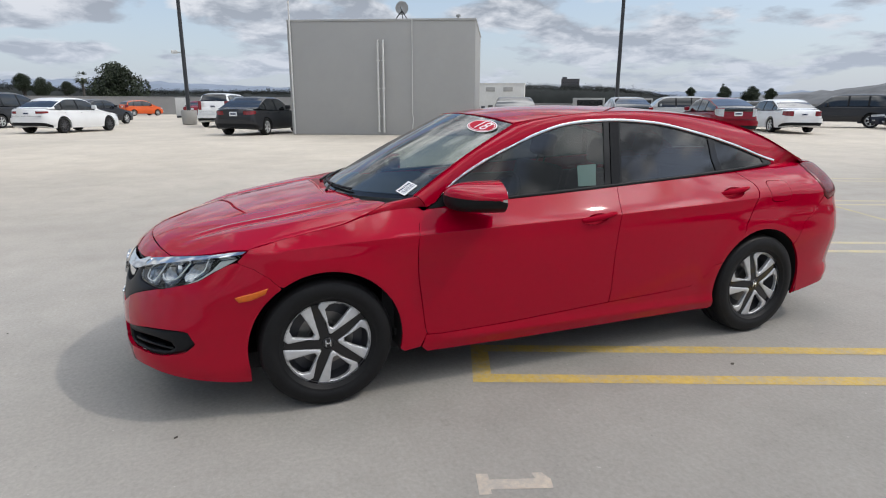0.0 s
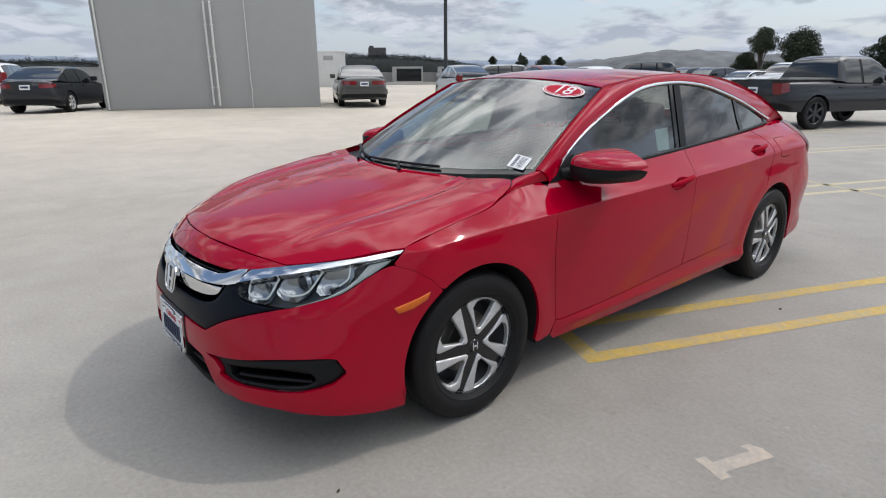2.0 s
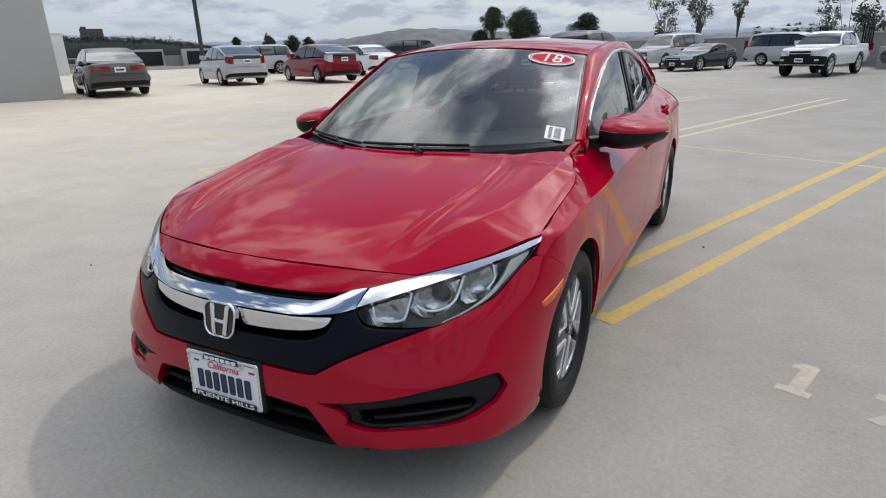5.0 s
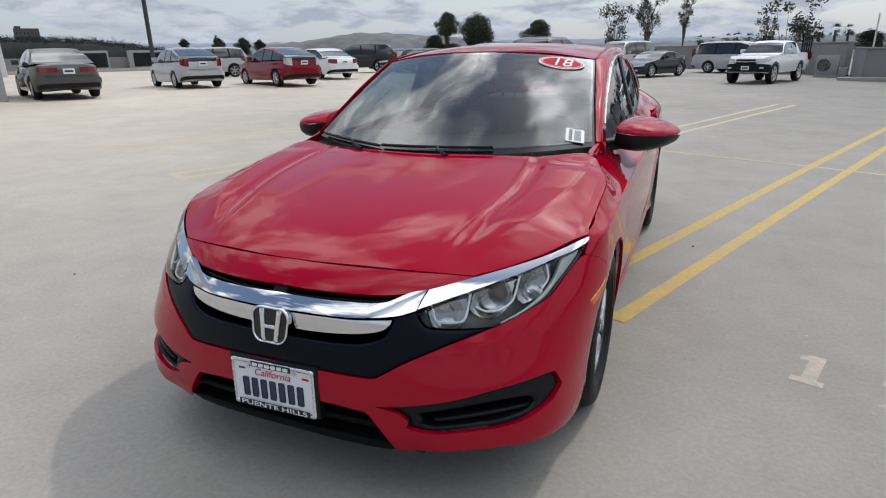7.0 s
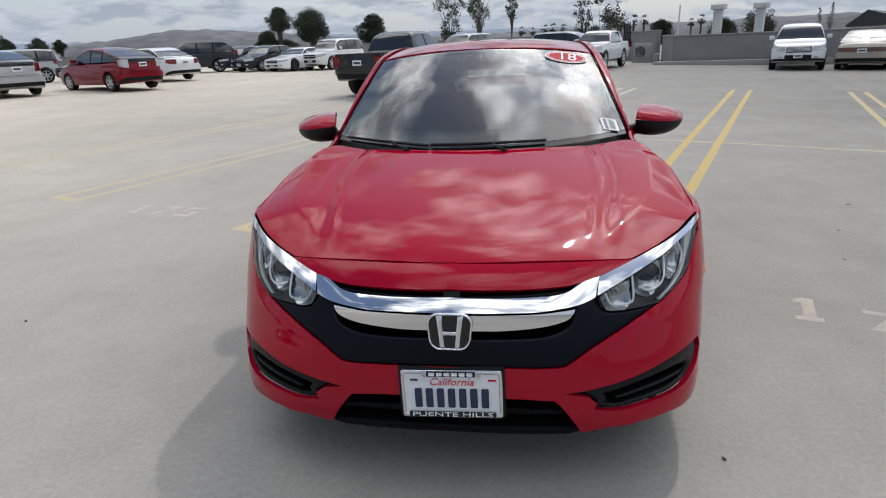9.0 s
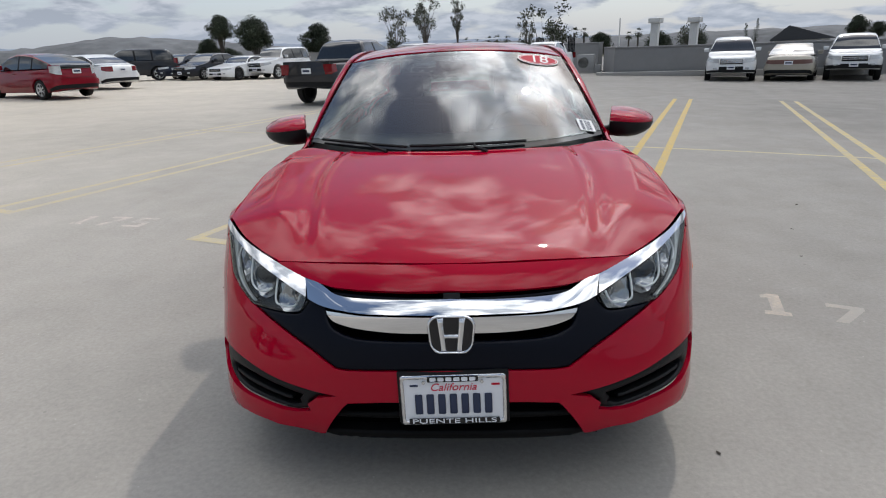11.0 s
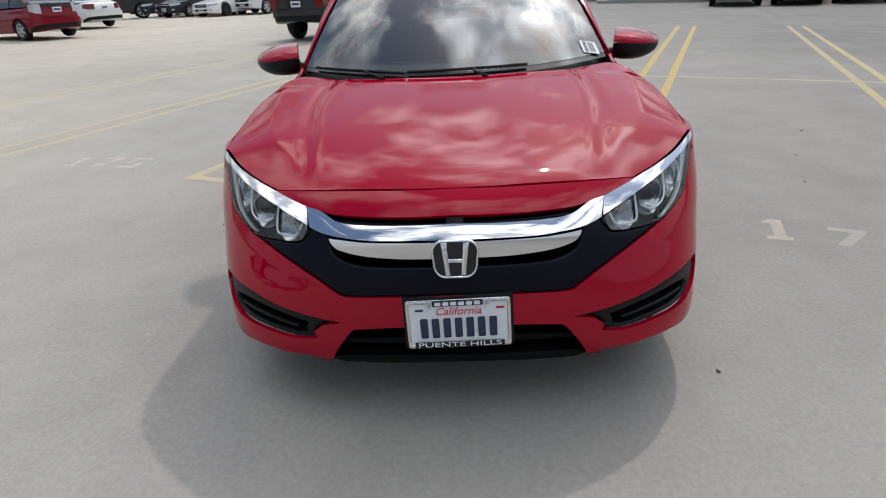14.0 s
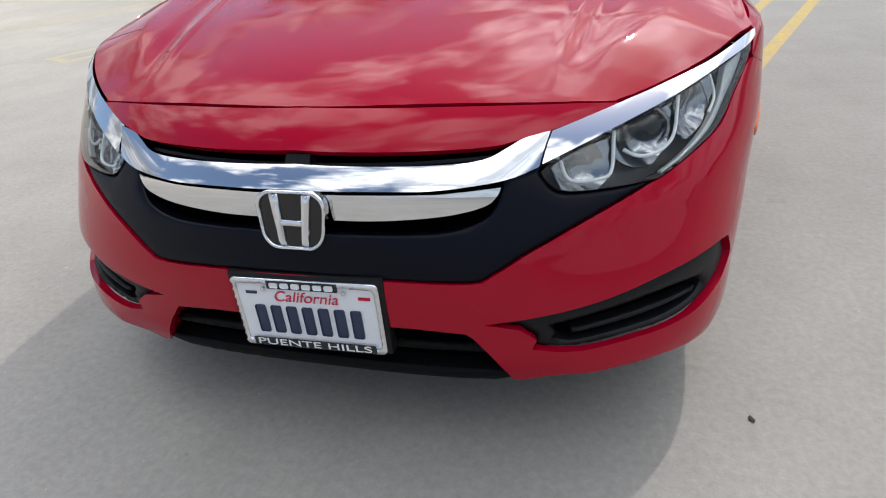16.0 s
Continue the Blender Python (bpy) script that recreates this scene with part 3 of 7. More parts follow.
def parked_car(name, m, st, body_mat, label, rims=None, spokes=6, group="parked cars", category="car", lamps=True, cladding=False, tail_mat=None, stakes=False):
    rims = rims or M_RIM
    car = thing(name, m, label, category, group)
    L, W, low, wr = st["L"], st["W"], st["low"], st["wr"]
    deck, roof, half = curve1(st["deck"]), curve1(st["roof"]), L / 2
    axles = (st["fo"], st["fo"] + st["wb"])
    arch = wr + 0.055
    plan = curve1([(0, .50), (.04, .66), (.12, .80), (.3, .915), (.6, .975), (1.1, 1.0), (L - 1.2, 1.0), (L - .6, .975), (L - .25, .93), (L - .08, .85), (L - .02, .74), (L, .64)])
    lowz = curve1([(0, low + .16), (.06, low + .05), (.3, low), (L - .4, low + .02), (L - .06, low + .1), (L, low + .2)])
    ys = {0, .015, .04, .08, .13, .2, .3, L, L - .015, L - .04, L - .08, L - .14, L - .22, L - .32}
    for a in axles:
        ys |= {a + arch * math.cos(radians(k)) * (0.9985 if k in (0, 180) else 1) for k in range(0, 181, 15)} | {a - arch - .004, a + arch + .004}
    for y in np.arange(.4, L - .35, .13):
        if all(abs(y - q) > .05 for q in ys):
            ys.add(float(y))
    ys = sorted(ys)

    def side_x(y, z):
        zl, zt = lowz(y), min(st["belt"], deck(y) - .02)
        f = min(max((z - zl) / max(zt - zl, .05), 0), 1)
        return W / 2 * plan(y) * (0.955 + 0.045 * math.sin(math.pi * min(f * 1.15, 1.0)) - 0.035 * f * f)

    rows = []
    for y in ys:
        zl, zd = lowz(y), deck(y)
        zs = min(st["belt"], zd - .02)
        z0 = zl
        for a in axles:
            if abs(y - a) < arch:
                z0 = max(z0, wr + math.sqrt(arch ** 2 - (y - a) ** 2))
        z0 = min(z0, zs - .03)
        pts = [(0, zl + .03), (W / 2 * plan(y) * .7, zl)] if z0 == zl else [(0, z0), (W / 2 * plan(y) * .7, z0)]
        for k in range(9):
            z = z0 + (zs - z0) * k / 8
            pts.append((side_x(y, z), z))
        ws = side_x(y, zs)
        for f, g in ((.965, .35), (.90, .62), (.78, .80), (.5, .94), (.22, 1), (0, 1)):
            pts.append((ws * f, zs + (zd - zs) * g))
        rows.append([(x, y - half, z) for x, z in pts] + [(-x, y - half, z) for x, z in reversed(pts[1:-1])])
    bm = bmesh.new()
    vv = add_grid(bm, rows, close=True)
    bm.faces.new(list(reversed(vv[0])))
    bm.faces.new(vv[-1])
    bmesh.ops.recalc_face_normals(bm, faces=bm.faces)
    bm.normal_update()

    def wrap(s, front, back, inner, z0, z1, za, zb, off=.007):
        """A skin of its own round one corner: from a point on the side to a point on the end face.
        z0, z1: heights on the end face; za, zb: heights at its tip on the side."""
        out, rows = bmesh.new(), []
        path = [(f, None) for f in np.linspace(back, .0, 9)] + [(0.0, g) for g in np.linspace(0, 1, 5)[1:]]
        for f, g in path:
            k = f / max(back, 1e-6)
            lo, hi = z0 + (za - z0) * k, z1 + (zb - z1) * k
            row = []
            for z in np.linspace(lo, hi, 4):
                y = f if front else L - f
                x = side_x(y, z) + off
                if g is not None:
                    x = x + (inner - x) * g
                row.append((s * x, y - half + (-off if front else off), z))
            rows.append(row)
        add_grid(out, rows)
        bmesh.ops.recalc_face_normals(out, faces=out.faces)
        return out

    def slab(x, y, z0, z1, front, bevel=.012):
        yy = -half if front else half
        return box(-x, x, yy - (y if front else .02), yy + (.02 if front else y), z0, z1, bevel)

    t0, t1, tx = st["tail"]
    l0, l1, lx = st["lamp"]
    face = W / 4                                # half width of the flat of the nose
    part("body", bm, body_mat, car, sharp=50)
    for s in (-1, 1):
        part("tail_light", wrap(s, False, .26, tx, t0, t1, t0 + .3 * (t1 - t0), t1), tail_mat or M_LAMP_RED, car)
        part("headlight", wrap(s, True, .42, min(lx, face * .98), l0 + .02, l1 - .03, l1 - .09, l1 + .0), M_LAMP_CLEAR, car)
        part("rear_valance", wrap(s, False, .36, .0, low + .12, low + .26, low + .03, low + .12), M_TRIM, car)
        part("rear_bumper", wrap(s, False, .46, .0, low + .25, low + .42, low + .13, low + .34, .030), body_mat, car)
        if st.get("dark_bumper"):
            part("front_bumper", wrap(s, True, .40, .0, low + .06, low + st["dark_bumper"], low + .02, low + st["dark_bumper"] - .05, .02), M_TRIM, car)
        if cladding:
            part("side_cladding", box(min(s * W * .47, s * (W * .5 + .004)), max(s * W * .47, s * (W * .5 + .004)), axles[0] + arch - half, axles[1] - arch - half, low, low + .16, .02), M_TRIM, car)
    part("upper_grille", slab(min(lx, face) * .86, .010, l0 - .03, l1 - .03, True), M_TRIM, car)
    part("lower_grille", slab(face * .92, .010, low + .14, l0 - .12, True), M_TRIM, car)
    if st.get("black_tail"):
        part("tail_panel", slab(tx, .010, t1 - .10, t1 + .02, False), M_CARGLASS, car)
    under = box(-W * .38, W * .38, -half + .45, half - .45, low + .04, st["belt"] - .22)
    part("underbody", under, M_UNDER, car)
    # plates, front and rear, with plain bars for the characters
    for s, y, z in ((-1, -half - .018, l0 - .16), (1, half + .014, (t0 + t1) / 2 - .04)):
        p = part("number_plate", box(-.15, .15, y - .006, y + .006, z - .075, z + .075, .006), M_PLATE, car)
        part("plate_characters", box(-.11, .11, y + s * .007 - .001, y + s * .007 + .001, z - .025, z + .03), M_INK, p)
    n_bars = st.get("slats", 1)
    for k in range(n_bars):
        zb = l0 - .02 + (l1 - l0) * (k + 1) / (n_bars + 1)
        part("grille_bar", box(-lx * .8, lx * .8, -half - .024, -half + .06, zb - .013, zb + .013, .004), M_CHROME, car)
    # bonnet shut line and bumper crease, rear boot shut line
    part("boot_seam", box(-W * .36, W * .36, half - .03, half + .004, t0 - .10, t0 - .092), M_UNDER, car)
    for s in (-1, 1):
        part("fog_lamp", box(min(s * .52, s * .66), max(s * .52, s * .66), -half - .004, -half + .12, low + .17, low + .24, .012), M_LAMP_CLEAR, car)
    for s in (-1, 1):
        for f in [st["glass"][0] + 1.05] + ([st["glass"][0] + 1.95] if len(st["pillars"]) > 1 or "bed" in st else []):
            x = side_x(f, st["belt"] - .06) * s
            part("door_handle", box(min(x - s * .01, x + s * .022), max(x - s * .01, x + s * .022), f - half - .09, f - half + .09, st["belt"] - .075, st["belt"] - .045, .008), body_mat, car)
    # cabin
    g0, ga, gc, g1 = st["glass"]
    r0, r1 = st["roof"][0][0], st["roof"][-1][0]
    cs = sorted({*np.linspace(r0, r1, 30).tolist(), g0, ga, gc, g1, *st["pillars"], *[p + .09 for p in st["pillars"]]})
    hrows = []
    for y in cs:
        zb = min(deck(y), st["belt"] + .12) - .03
        zt = max(roof(y), zb + .02)
        wb = side_x(y, st["belt"]) * .985
        h = zt - zb
        lean = min(h / .55, 1.3) * .20
        row = [(wb, zb), (wb - lean * .30, zb + h * .35), (wb - lean * .62, zb + h * .66), (wb - lean * .86, zb + h * .86), (wb - lean - .06 * min(h, 1), zb + h * .955), (wb * .52, zb + h * .99), (wb * .22, zt), (0, zt + .004)]
        hrows.append([(x, y - half, z) for x, z in row] + [(-x, y - half, z) for x, z in reversed(row[:-1])])
    cab = bmesh.new()
    vv = add_grid(cab, hrows)
    bmesh.ops.recalc_face_normals(cab, faces=cab.faces)
    if sum(f.normal.z for f in cab.faces) < 0:
        bmesh.ops.reverse_faces(cab, faces=cab.faces)
    cab.faces.ensure_lookup_table()
    n = len(hrows[0]) - 1
    groups = {}
    for i in range(len(cs) - 1):
        y = (cs[i] + cs[i + 1]) / 2
        for j in range(n):
            f = cab.faces[i * n + j]
            side = j in (0, 1, 2) or j in (n - 3, n - 2, n - 1)
            key = "roof"
            if g0 < y < ga and not side and 4 <= j <= n - 5:
                key = "windshield"
            elif gc < y < g1 and not side and 4 <= j <= n - 5:
                key = "rear_window"
            elif side and g0 + .25 < y < (g1 - .12 if st["hatch"] or "bed" not in st else gc):
                key = "side_window~" + ("L" if j < 5 else "R")
                for p in st["pillars"]:
                    if y > p + .09:
                        key += "i"
                    if p < y < p + .09:
                        key = "door_pillar~%g" % p + ("L" if j < 5 else "R")
                hh = roof(y) - deck(y)
                if hh < .10:
                    key = "roof"
            groups.setdefault(key, []).append([v.co.copy() for v in f.verts])
    cab.free()
    for key, polys in groups.items():
        b = bmesh.new()
        for poly in polys:
            b.faces.new([b.verts.new(p) for p in poly])
        bmesh.ops.remove_doubles(b, verts=b.verts, dist=1e-4)
        nm = key.split("~")[0]
        part(nm, b, body_mat if nm == "roof" else M_TRIM if nm == "door_pillar" else M_CARGLASS, car)
    if "bed" in st:
        b0, b1 = st["bed"]
        part("truck_bed", box(-W * .40, W * .40, b0 - half, b1 - half, deck(b0) - .10, deck(b0) + .006), M_UNDER, car)
    if stakes:
        b0, b1 = st["bed"][0] - half, L - .15 - half
        for s in (-1, 1):
            for k in range(5):
                y = b0 + (b1 - b0) * k / 4
                part("stake_post", box(s * W * .46 - .025, s * W * .46 + .025, y - .025, y + .025, deck(b0 + half) - .05, 1.85), M_TRIM, car)
            for z in (1.4, 1.6, 1.8):
                part("stake_rail", box(s * W * .46 - .015, s * W * .46 + .015, b0 - .04, b1 + .04, z - .04, z + .04), M_TRIM, car)
    for s in (-1, 1):
        y, z = g0 + .42 - half, st["belt"] + .08
        x = side_x(g0 + .42, st["belt"]) * s
        part("mirror", box(min(x, x + s * .2), max(x, x + s * .2), y - .05, y + .06, z, z + .15, .03), body_mat, car)
    tyre, rim, back = wheel_mesh(wr, .22, rims, spokes)
    first = None
    for s in (1, -1):
        for a in axles:
            mm = pose(s * (W / 2 - .13), a - half, wr, 0, 0, 0 if s > 0 else 180)
            if first is None:
                w = part("wheel", back, M_UNDER, car)
                part("tyre", tyre, M_TYRE, w)
                part("rim", rim, rims, w)
                w.matrix_basis = mm
                first = w
            else:
                copy_thing(first, mm)
    return car

# ---- the parked cars on the deck ----
P_RED = paint("paint_red", (0.20, 0.006, 0.016))
P_WHITE = paint("paint_white", (0.72, 0.73, 0.73))
P_SILVER = paint("paint_silver", (0.42, 0.43, 0.44))
P_GREY = paint("paint_dark_grey", (0.022, 0.023, 0.026))
P_TAUPE = paint("paint_taupe", (0.080, 0.080, 0.074))
P_BLACK = paint("paint_black", (0.012, 0.013, 0.016))
P_NAVY = paint("paint_navy", (0.018, 0.022, 0.035))
P_ORANGE = paint("paint_orange_red", (0.62, 0.10, 0.02))
P_MAROON = paint("paint_maroon", (0.26, 0.015, 0.025))
P_TAN = paint("paint_tan", (0.38, 0.35, 0.29))

parked_car("parked_sedan", spot(-26.65, -6.33, -118), style(SEDAN, L=4.63, W=1.78, tail=(.80, .90, .42)), P_WHITE, "white sedan with dark lower bumper, parked on the deck", M_DARKRIM, 10)
parked_car("parked_sedan", spot(-36.88, -6.93, -118), SEDAN, P_BLACK, "black sedan parked behind a white one")
parked_car("parked_minivan", spot(-33.44, -10.53, -115), style(VAN, W=2.0), P_GREY, "dark grey tall minivan parked on the deck", category="van")
parked_car("parked_hatchback", spot(-64.80, -7.36, -143), COMPACT, P_ORANGE, "small bright orange-red hatchback by the far wall")
parked_car("parked_sedan", spot(-52.78, -1.34, -110), SEDAN, P_RED, "red sedan standing behind a lamp planter")
parked_car("parked_minivan", spot(-32.08, 0.37, -109), VAN, P_WHITE, "white minivan seen from behind, black rear window", category="van")
parked_car("parked_sedan", spot(-21.82, 1.42, -121), style(SEDAN, L=4.63, W=1.8, tail=(.78, .92, .40)), P_GREY, "dark grey sedan parked close beside the stair tower")
parked_car("parked_sedan", spot(-17.78, 10.74, -115.5), style(SEDAN, L=4.78, W=1.78, tail=(.76, .90, .27)), P_TAUPE, "old dark taupe sedan seen from behind")
parked_car("parked_sedan", spot(-24.82, 11.63, -115), SEDAN, P_NAVY, "dark blue-grey sedan half hidden by the stair tower")
parked_car("parked_hatchback", spot(-17.98, 16.25, -117), style(HATCH, L=4.55, black_tail=True), P_SILVER, "silver-white hybrid hatchback with a steep black tail")
parked_car("parked_suv", spot(-26.57, 26.14, -30), style(SUV, L=4.5), P_SILVER, "silver crossover with its windscreen to the deck", category="suv")
parked_car("parked_hatchback", spot(-15.2, 18.55, -114), style(HATCH, black_tail=True), P_RED, "red hybrid hatchback with clear tail lamps", tail_mat=M_LAMP_CLEAR)
parked_car("parked_sedan", spot(-16.84, 24.02, -115), SEDAN, P_WHITE, "white sedan seen from behind with dark red lamps")
parked_car("parked_sedan", spot(-22.89, 28.80, -25), SEDAN, P_TAUPE, "dark sedan with a sunlit windscreen")
parked_car("parked_suv", spot(-19.3, 32.0, -58), style(SUV, W=1.95), P_GREY, "dark grey boxy off-road wagon with roof rails", category="suv")
parked_car("parked_sedan", spot(-17.25, 34.21, -20), SEDAN, P_NAVY, "dark blue sedan in a row of cars")
parked_car("parked_sedan", spot(-15.14, 33.05, -20), SEDAN, P_BLACK, "black sedan in a row of cars")
parked_car("parked_coupe", spot(-13.12, 32.66, -20), COUPE, P_WHITE, "white low sports coupe in a row of cars", M_DARKRIM)
parked_car("parked_suv", spot(-11.25, 33.86, -20), style(SUV, L=4.5), P_WHITE, "white crossover with black bumper trim in a row of cars", category="suv", cladding=True)
parked_car("parked_pickup", spot(-3.50, 16.80, 160.5), style(PICKUP, L=5.39, W=1.90), P_GREY, "dark grey crew-cab pickup truck with black wheels", M_DARKRIM, category="pickup truck")
parked_car("parked_suv", spot(-3.30, 35.40, -25), BIGSUV, P_SILVER, "silver-tan long estate SUV facing the deck", category="suv")
parked_car("parked_coupe", spot(-1.30, 31.60, -30), style(COUPE, L=4.2), P_BLACK, "small black sports coupe with pale headlamps")
parked_car("parked_minivan", spot(3.20, 36.80, 62), VAN, P_SILVER, "silver minivan with dark windows, seen broadside", category="van")
parked_car("parked_pickup", spot(3.75, 26.60, -24), style(PICKUP, L=5.0, W=1.72, fo=.8, wb=2.9, dark_bumper=.36, roof=[(y, z - .15 * min(1, max(0, (z - 1.1) / .5))) for y, z in PICKUP["roof"]]), P_WHITE, "white small pickup truck with black bumper and stake sides", category="pickup truck", stakes=True)
parked_car("parked_suv", spot(11.65, 24.85, -22), style(SUV, dark_bumper=.15, slats=4), P_WHITE, "white SUV with chrome-barred grille by the wall", category="suv")
parked_car("parked_sedan", spot(14.0, 24.2, 149), style(SEDAN, tail=(.68, .84, 0.0), L=4.9), P_TAN, "old tan sedan with a full-width dull red lamp band", tail_mat=M_LAMP_DULL)
parked_car("parked_pickup", spot(16.4, 24.1, -30), style(PICKUP, dark_bumper=.20, slats=2), P_WHITE, "white crew-cab pickup truck with black grille", category="pickup truck")
parked_car("parked_sedan", spot(20.3, 22.6, -32), SEDAN, P_BLACK, "black sedan standing beyond a white pickup truck")

# ---- the red sedan: the shapes of its skin ----
# Car space: x to its left side, y to its tail, z up; the front axle stands at y = 0, the rear at 2.70.
YJ, YR = -0.20, 2.95          # where the plan begins to turn in, at the front and at the tail
WR, ARCH = 0.318, 0.362       # tyre radius and wheel-arch radius

crease_z = curve1([(-.5, .775), (-.3, .785), (0, .80), (.5, .815), (1.6, .842), (2.4, .865), (3.0, .882), (3.6, .90)])
belt_z = curve1([(-.5, .76), (-.36, .789), (-.28, .808), (-.2, .8265), (-.06, .8535), (.04, .870), (.1, .880), (.2, .901), (.35, .917), (.6, .928), (1.0, .945), (1.6, .975), (2.3, 1.01), (2.8, 1.04), (2.95, 1.052), (3.2, 1.056), (3.4, 1.043), (3.6, 1.03)])
low_x = curve1([(.14, .838), (.20, .856), (.28, .868), (.40, .879), (.52, .887), (.64, .8915), (.74, .891), (.80, .886), (.96, .878)])


def glass_x(y, z):
    """The leaning plane of the side windows."""
    return .775 - .307 * (z - .95) - .034 * (y - 1.5) ** 2


cut_x = curve1([(-.6, .74), (-.36, .838), (-.1, .839), (.05, .838), (.10, .832), (.22, .790), (.40, .742), (.62, .742)])


def side_x(y, z):
    zc, zb = crease_z(y), belt_z(y)
    if z <= zc:
        x = low_x(z)
    else:
        x0, x1 = low_x(zc), cut_x(y) if y < .62 else glass_x(y, zb)
        f = min((z - zc) / max(zb - zc, .02), 1.6)
        full = min(1, max(0, (y - 2.1) / .8))
        x = x0 + (x1 - x0) * f ** (0.88 + .75 * full * full * (3 - 2 * full))
    for yc in (0.0, 2.70):
        r = math.hypot(y - yc, z - WR)
        x += .010 * math.exp(-((r - .375) / .075) ** 2)
    x -= .028 * max(0.0, y - 1.9) ** 1.5 * (z - .25)
    return x


nose_y = curve1([(.10, -.84), (.16, -.875), (.20, -.898), (.30, -.927), (.42, -.930), (.52, -.922), (.60, -.903), (.68, -.868), (.72, -.832), (.76, -.77), (.82, -.62)])
nose_n = curve1([(.15, 3.1), (.28, 3.05), (.40, 2.80), (.55, 2.28), (.70, 1.88), (.82, 1.80)])
tail_y = curve1([(.15, 3.58), (.25, 3.64), (.40, 3.69), (.60, 3.71), (.80, 3.69), (.95, 3.64), (1.05, 3.60)])
S1 = 1.17                     # length of the front corner along the skin
S2 = S1 + (YR - YJ)


def skin(s, z):
    """A point of the body's lower skin: s runs from the middle of the nose round the corner and along the side."""
    if s < 0:
        p = skin(-s, z)
        return Vector((-p.x, p.y, p.z))
    if s < S1:
        a, b, n = side_x(YJ, z), YJ - nose_y(z), nose_n(z)
        t = max(s, 0) / S1 * math.pi / 2
        return Vector((a * math.sin(t) ** (2 / n), YJ - b * max(math.cos(t), 0) ** (2 / n), z))
    if s <= S2:
        y = YJ + s - S1
        return Vector((side_x(y, z), y, z))
    a, b = side_x(YR, z), tail_y(z) - YR
    t = min((s - S2) / 1.2, 1) * math.pi / 2
    return Vector((a * max(math.cos(t), 0) ** (2 / 3), YR + b * math.sin(t) ** (2 / 3), z))


def skin_inv(x, y, z):
    """The s of a point near the lower skin."""
    if y < YJ:
        a, b, n = side_x(YJ, z), YJ - nose_y(z), nose_n(z)
        u, v = max(x, 1e-6) / a, max(YJ - y, 1e-6) / b
        return S1 * math.atan2(u ** (n / 2), v ** (n / 2)) * 2 / math.pi
    if y <= YR:
        return S1 + y - YJ
    a, b = side_x(YR, z), tail_y(z) - YR
    return S2 + 1.2 * math.atan2(((y - YR) / b) ** 1.5, (max(x, 1e-6) / a) ** 1.5) * 2 / math.pi


def outside(x, y, z):
    """Positive outside the lower skin, negative inside."""
    if y < YJ:
        n = nose_n(z)
        return (max(x, 0) / side_x(YJ, z)) ** n + ((YJ - y) / (YJ - nose_y(z))) ** n - 1
    if y <= YR:
        return x - side_x(y, z)
    return (max(x, 0) / side_x(YR, z)) ** 3 + ((y - YR) / (tail_y(z) - YR)) ** 3 - 1

def s_at(y, z):
    """The s of the skin at a given y."""
    if y >= YJ:
        return S1 + y - YJ if y <= YR else S2 + 1.2 * math.asin(min(((y - YR) / (tail_y(z) - YR)) ** 1.5, 1)) * 2 / math.pi
    f = min((YJ - y) / (YJ - nose_y(z)), 1.0)
    return S1 * math.acos(f ** (nose_n(z) / 2)) * 2 / math.pi


def ramp01(k):
    k = min(1, max(0, k))
    return k * k * (3 - 2 * k)


def smooth_line(pts, n=4):
    """A smooth line through control points (Catmull-Rom)."""
    out = []
    for i in range(len(pts) - 1):
        p0, p1, p2, p3 = (Vector(pts[max(i - 1, 0)]), Vector(pts[i]), Vector(pts[i + 1]), Vector(pts[min(i + 2, len(pts) - 1)]))
        for k in range(n):
            t = k / n
            out.append(tuple(0.5 * ((2 * p1) + (p2 - p0) * t + (2 * p0 - 5 * p1 + 4 * p2 - p3) * t * t + (3 * p1 - p0 - 3 * p2 + p3) * t ** 3)))
    out.append(tuple(pts[-1]))
    return out


def arc(cy, cz, r, a0, a1, n=24):
    return [(cy + r * math.cos(radians(a0 + (a1 - a0) * i / n)), cz + r * math.sin(radians(a0 + (a1 - a0) * i / n))) for i in range(n + 1)]


def within(poly, pts):
    """Which points lie in a polygon."""
    x, y = pts[:, 0], pts[:, 1]
    ok = np.zeros(len(pts), bool)
    q = np.array(poly)
    for (x0, y0), (x1, y1) in zip(q, np.roll(q, -1, 0)):
        cross = ((y0 > y) != (y1 > y))
        if y0 != y1:
            ok ^= cross & (x < (x1 - x0) * (y - y0) / (y1 - y0) + x0)
    return ok


def edge_distance(poly, pts):
    best = np.full(len(pts), 1e9)
    q = np.array(poly)
    for a, b in zip(q, np.roll(q, -1, 0)):
        d = b - a
        l2 = max(d @ d, 1e-12)
        t = np.clip(((pts - a) @ d) / l2, 0, 1)
        best = np.minimum(best, np.linalg.norm(pts - (a + t[:, None] * d), axis=1))
    return best


def resample(poly, step):
    out = []
    for a, b in zip(poly, list(poly[1:]) + [poly[0]]):
        a, b = np.array(a, float), np.array(b, float)
        k = max(1, int(math.ceil(np.linalg.norm(b - a) / step)))
        out += [tuple(a + (b - a) * i / k) for i in range(k)]
    clean = []
    for p in out:
        if not clean or math.dist(p, clean[-1]) > 1e-4:
            clean.append(p)
    if math.dist(clean[0], clean[-1]) < 1e-4:
        clean.pop()
    return clean


from mathutils.geometry import delaunay_2d_cdt


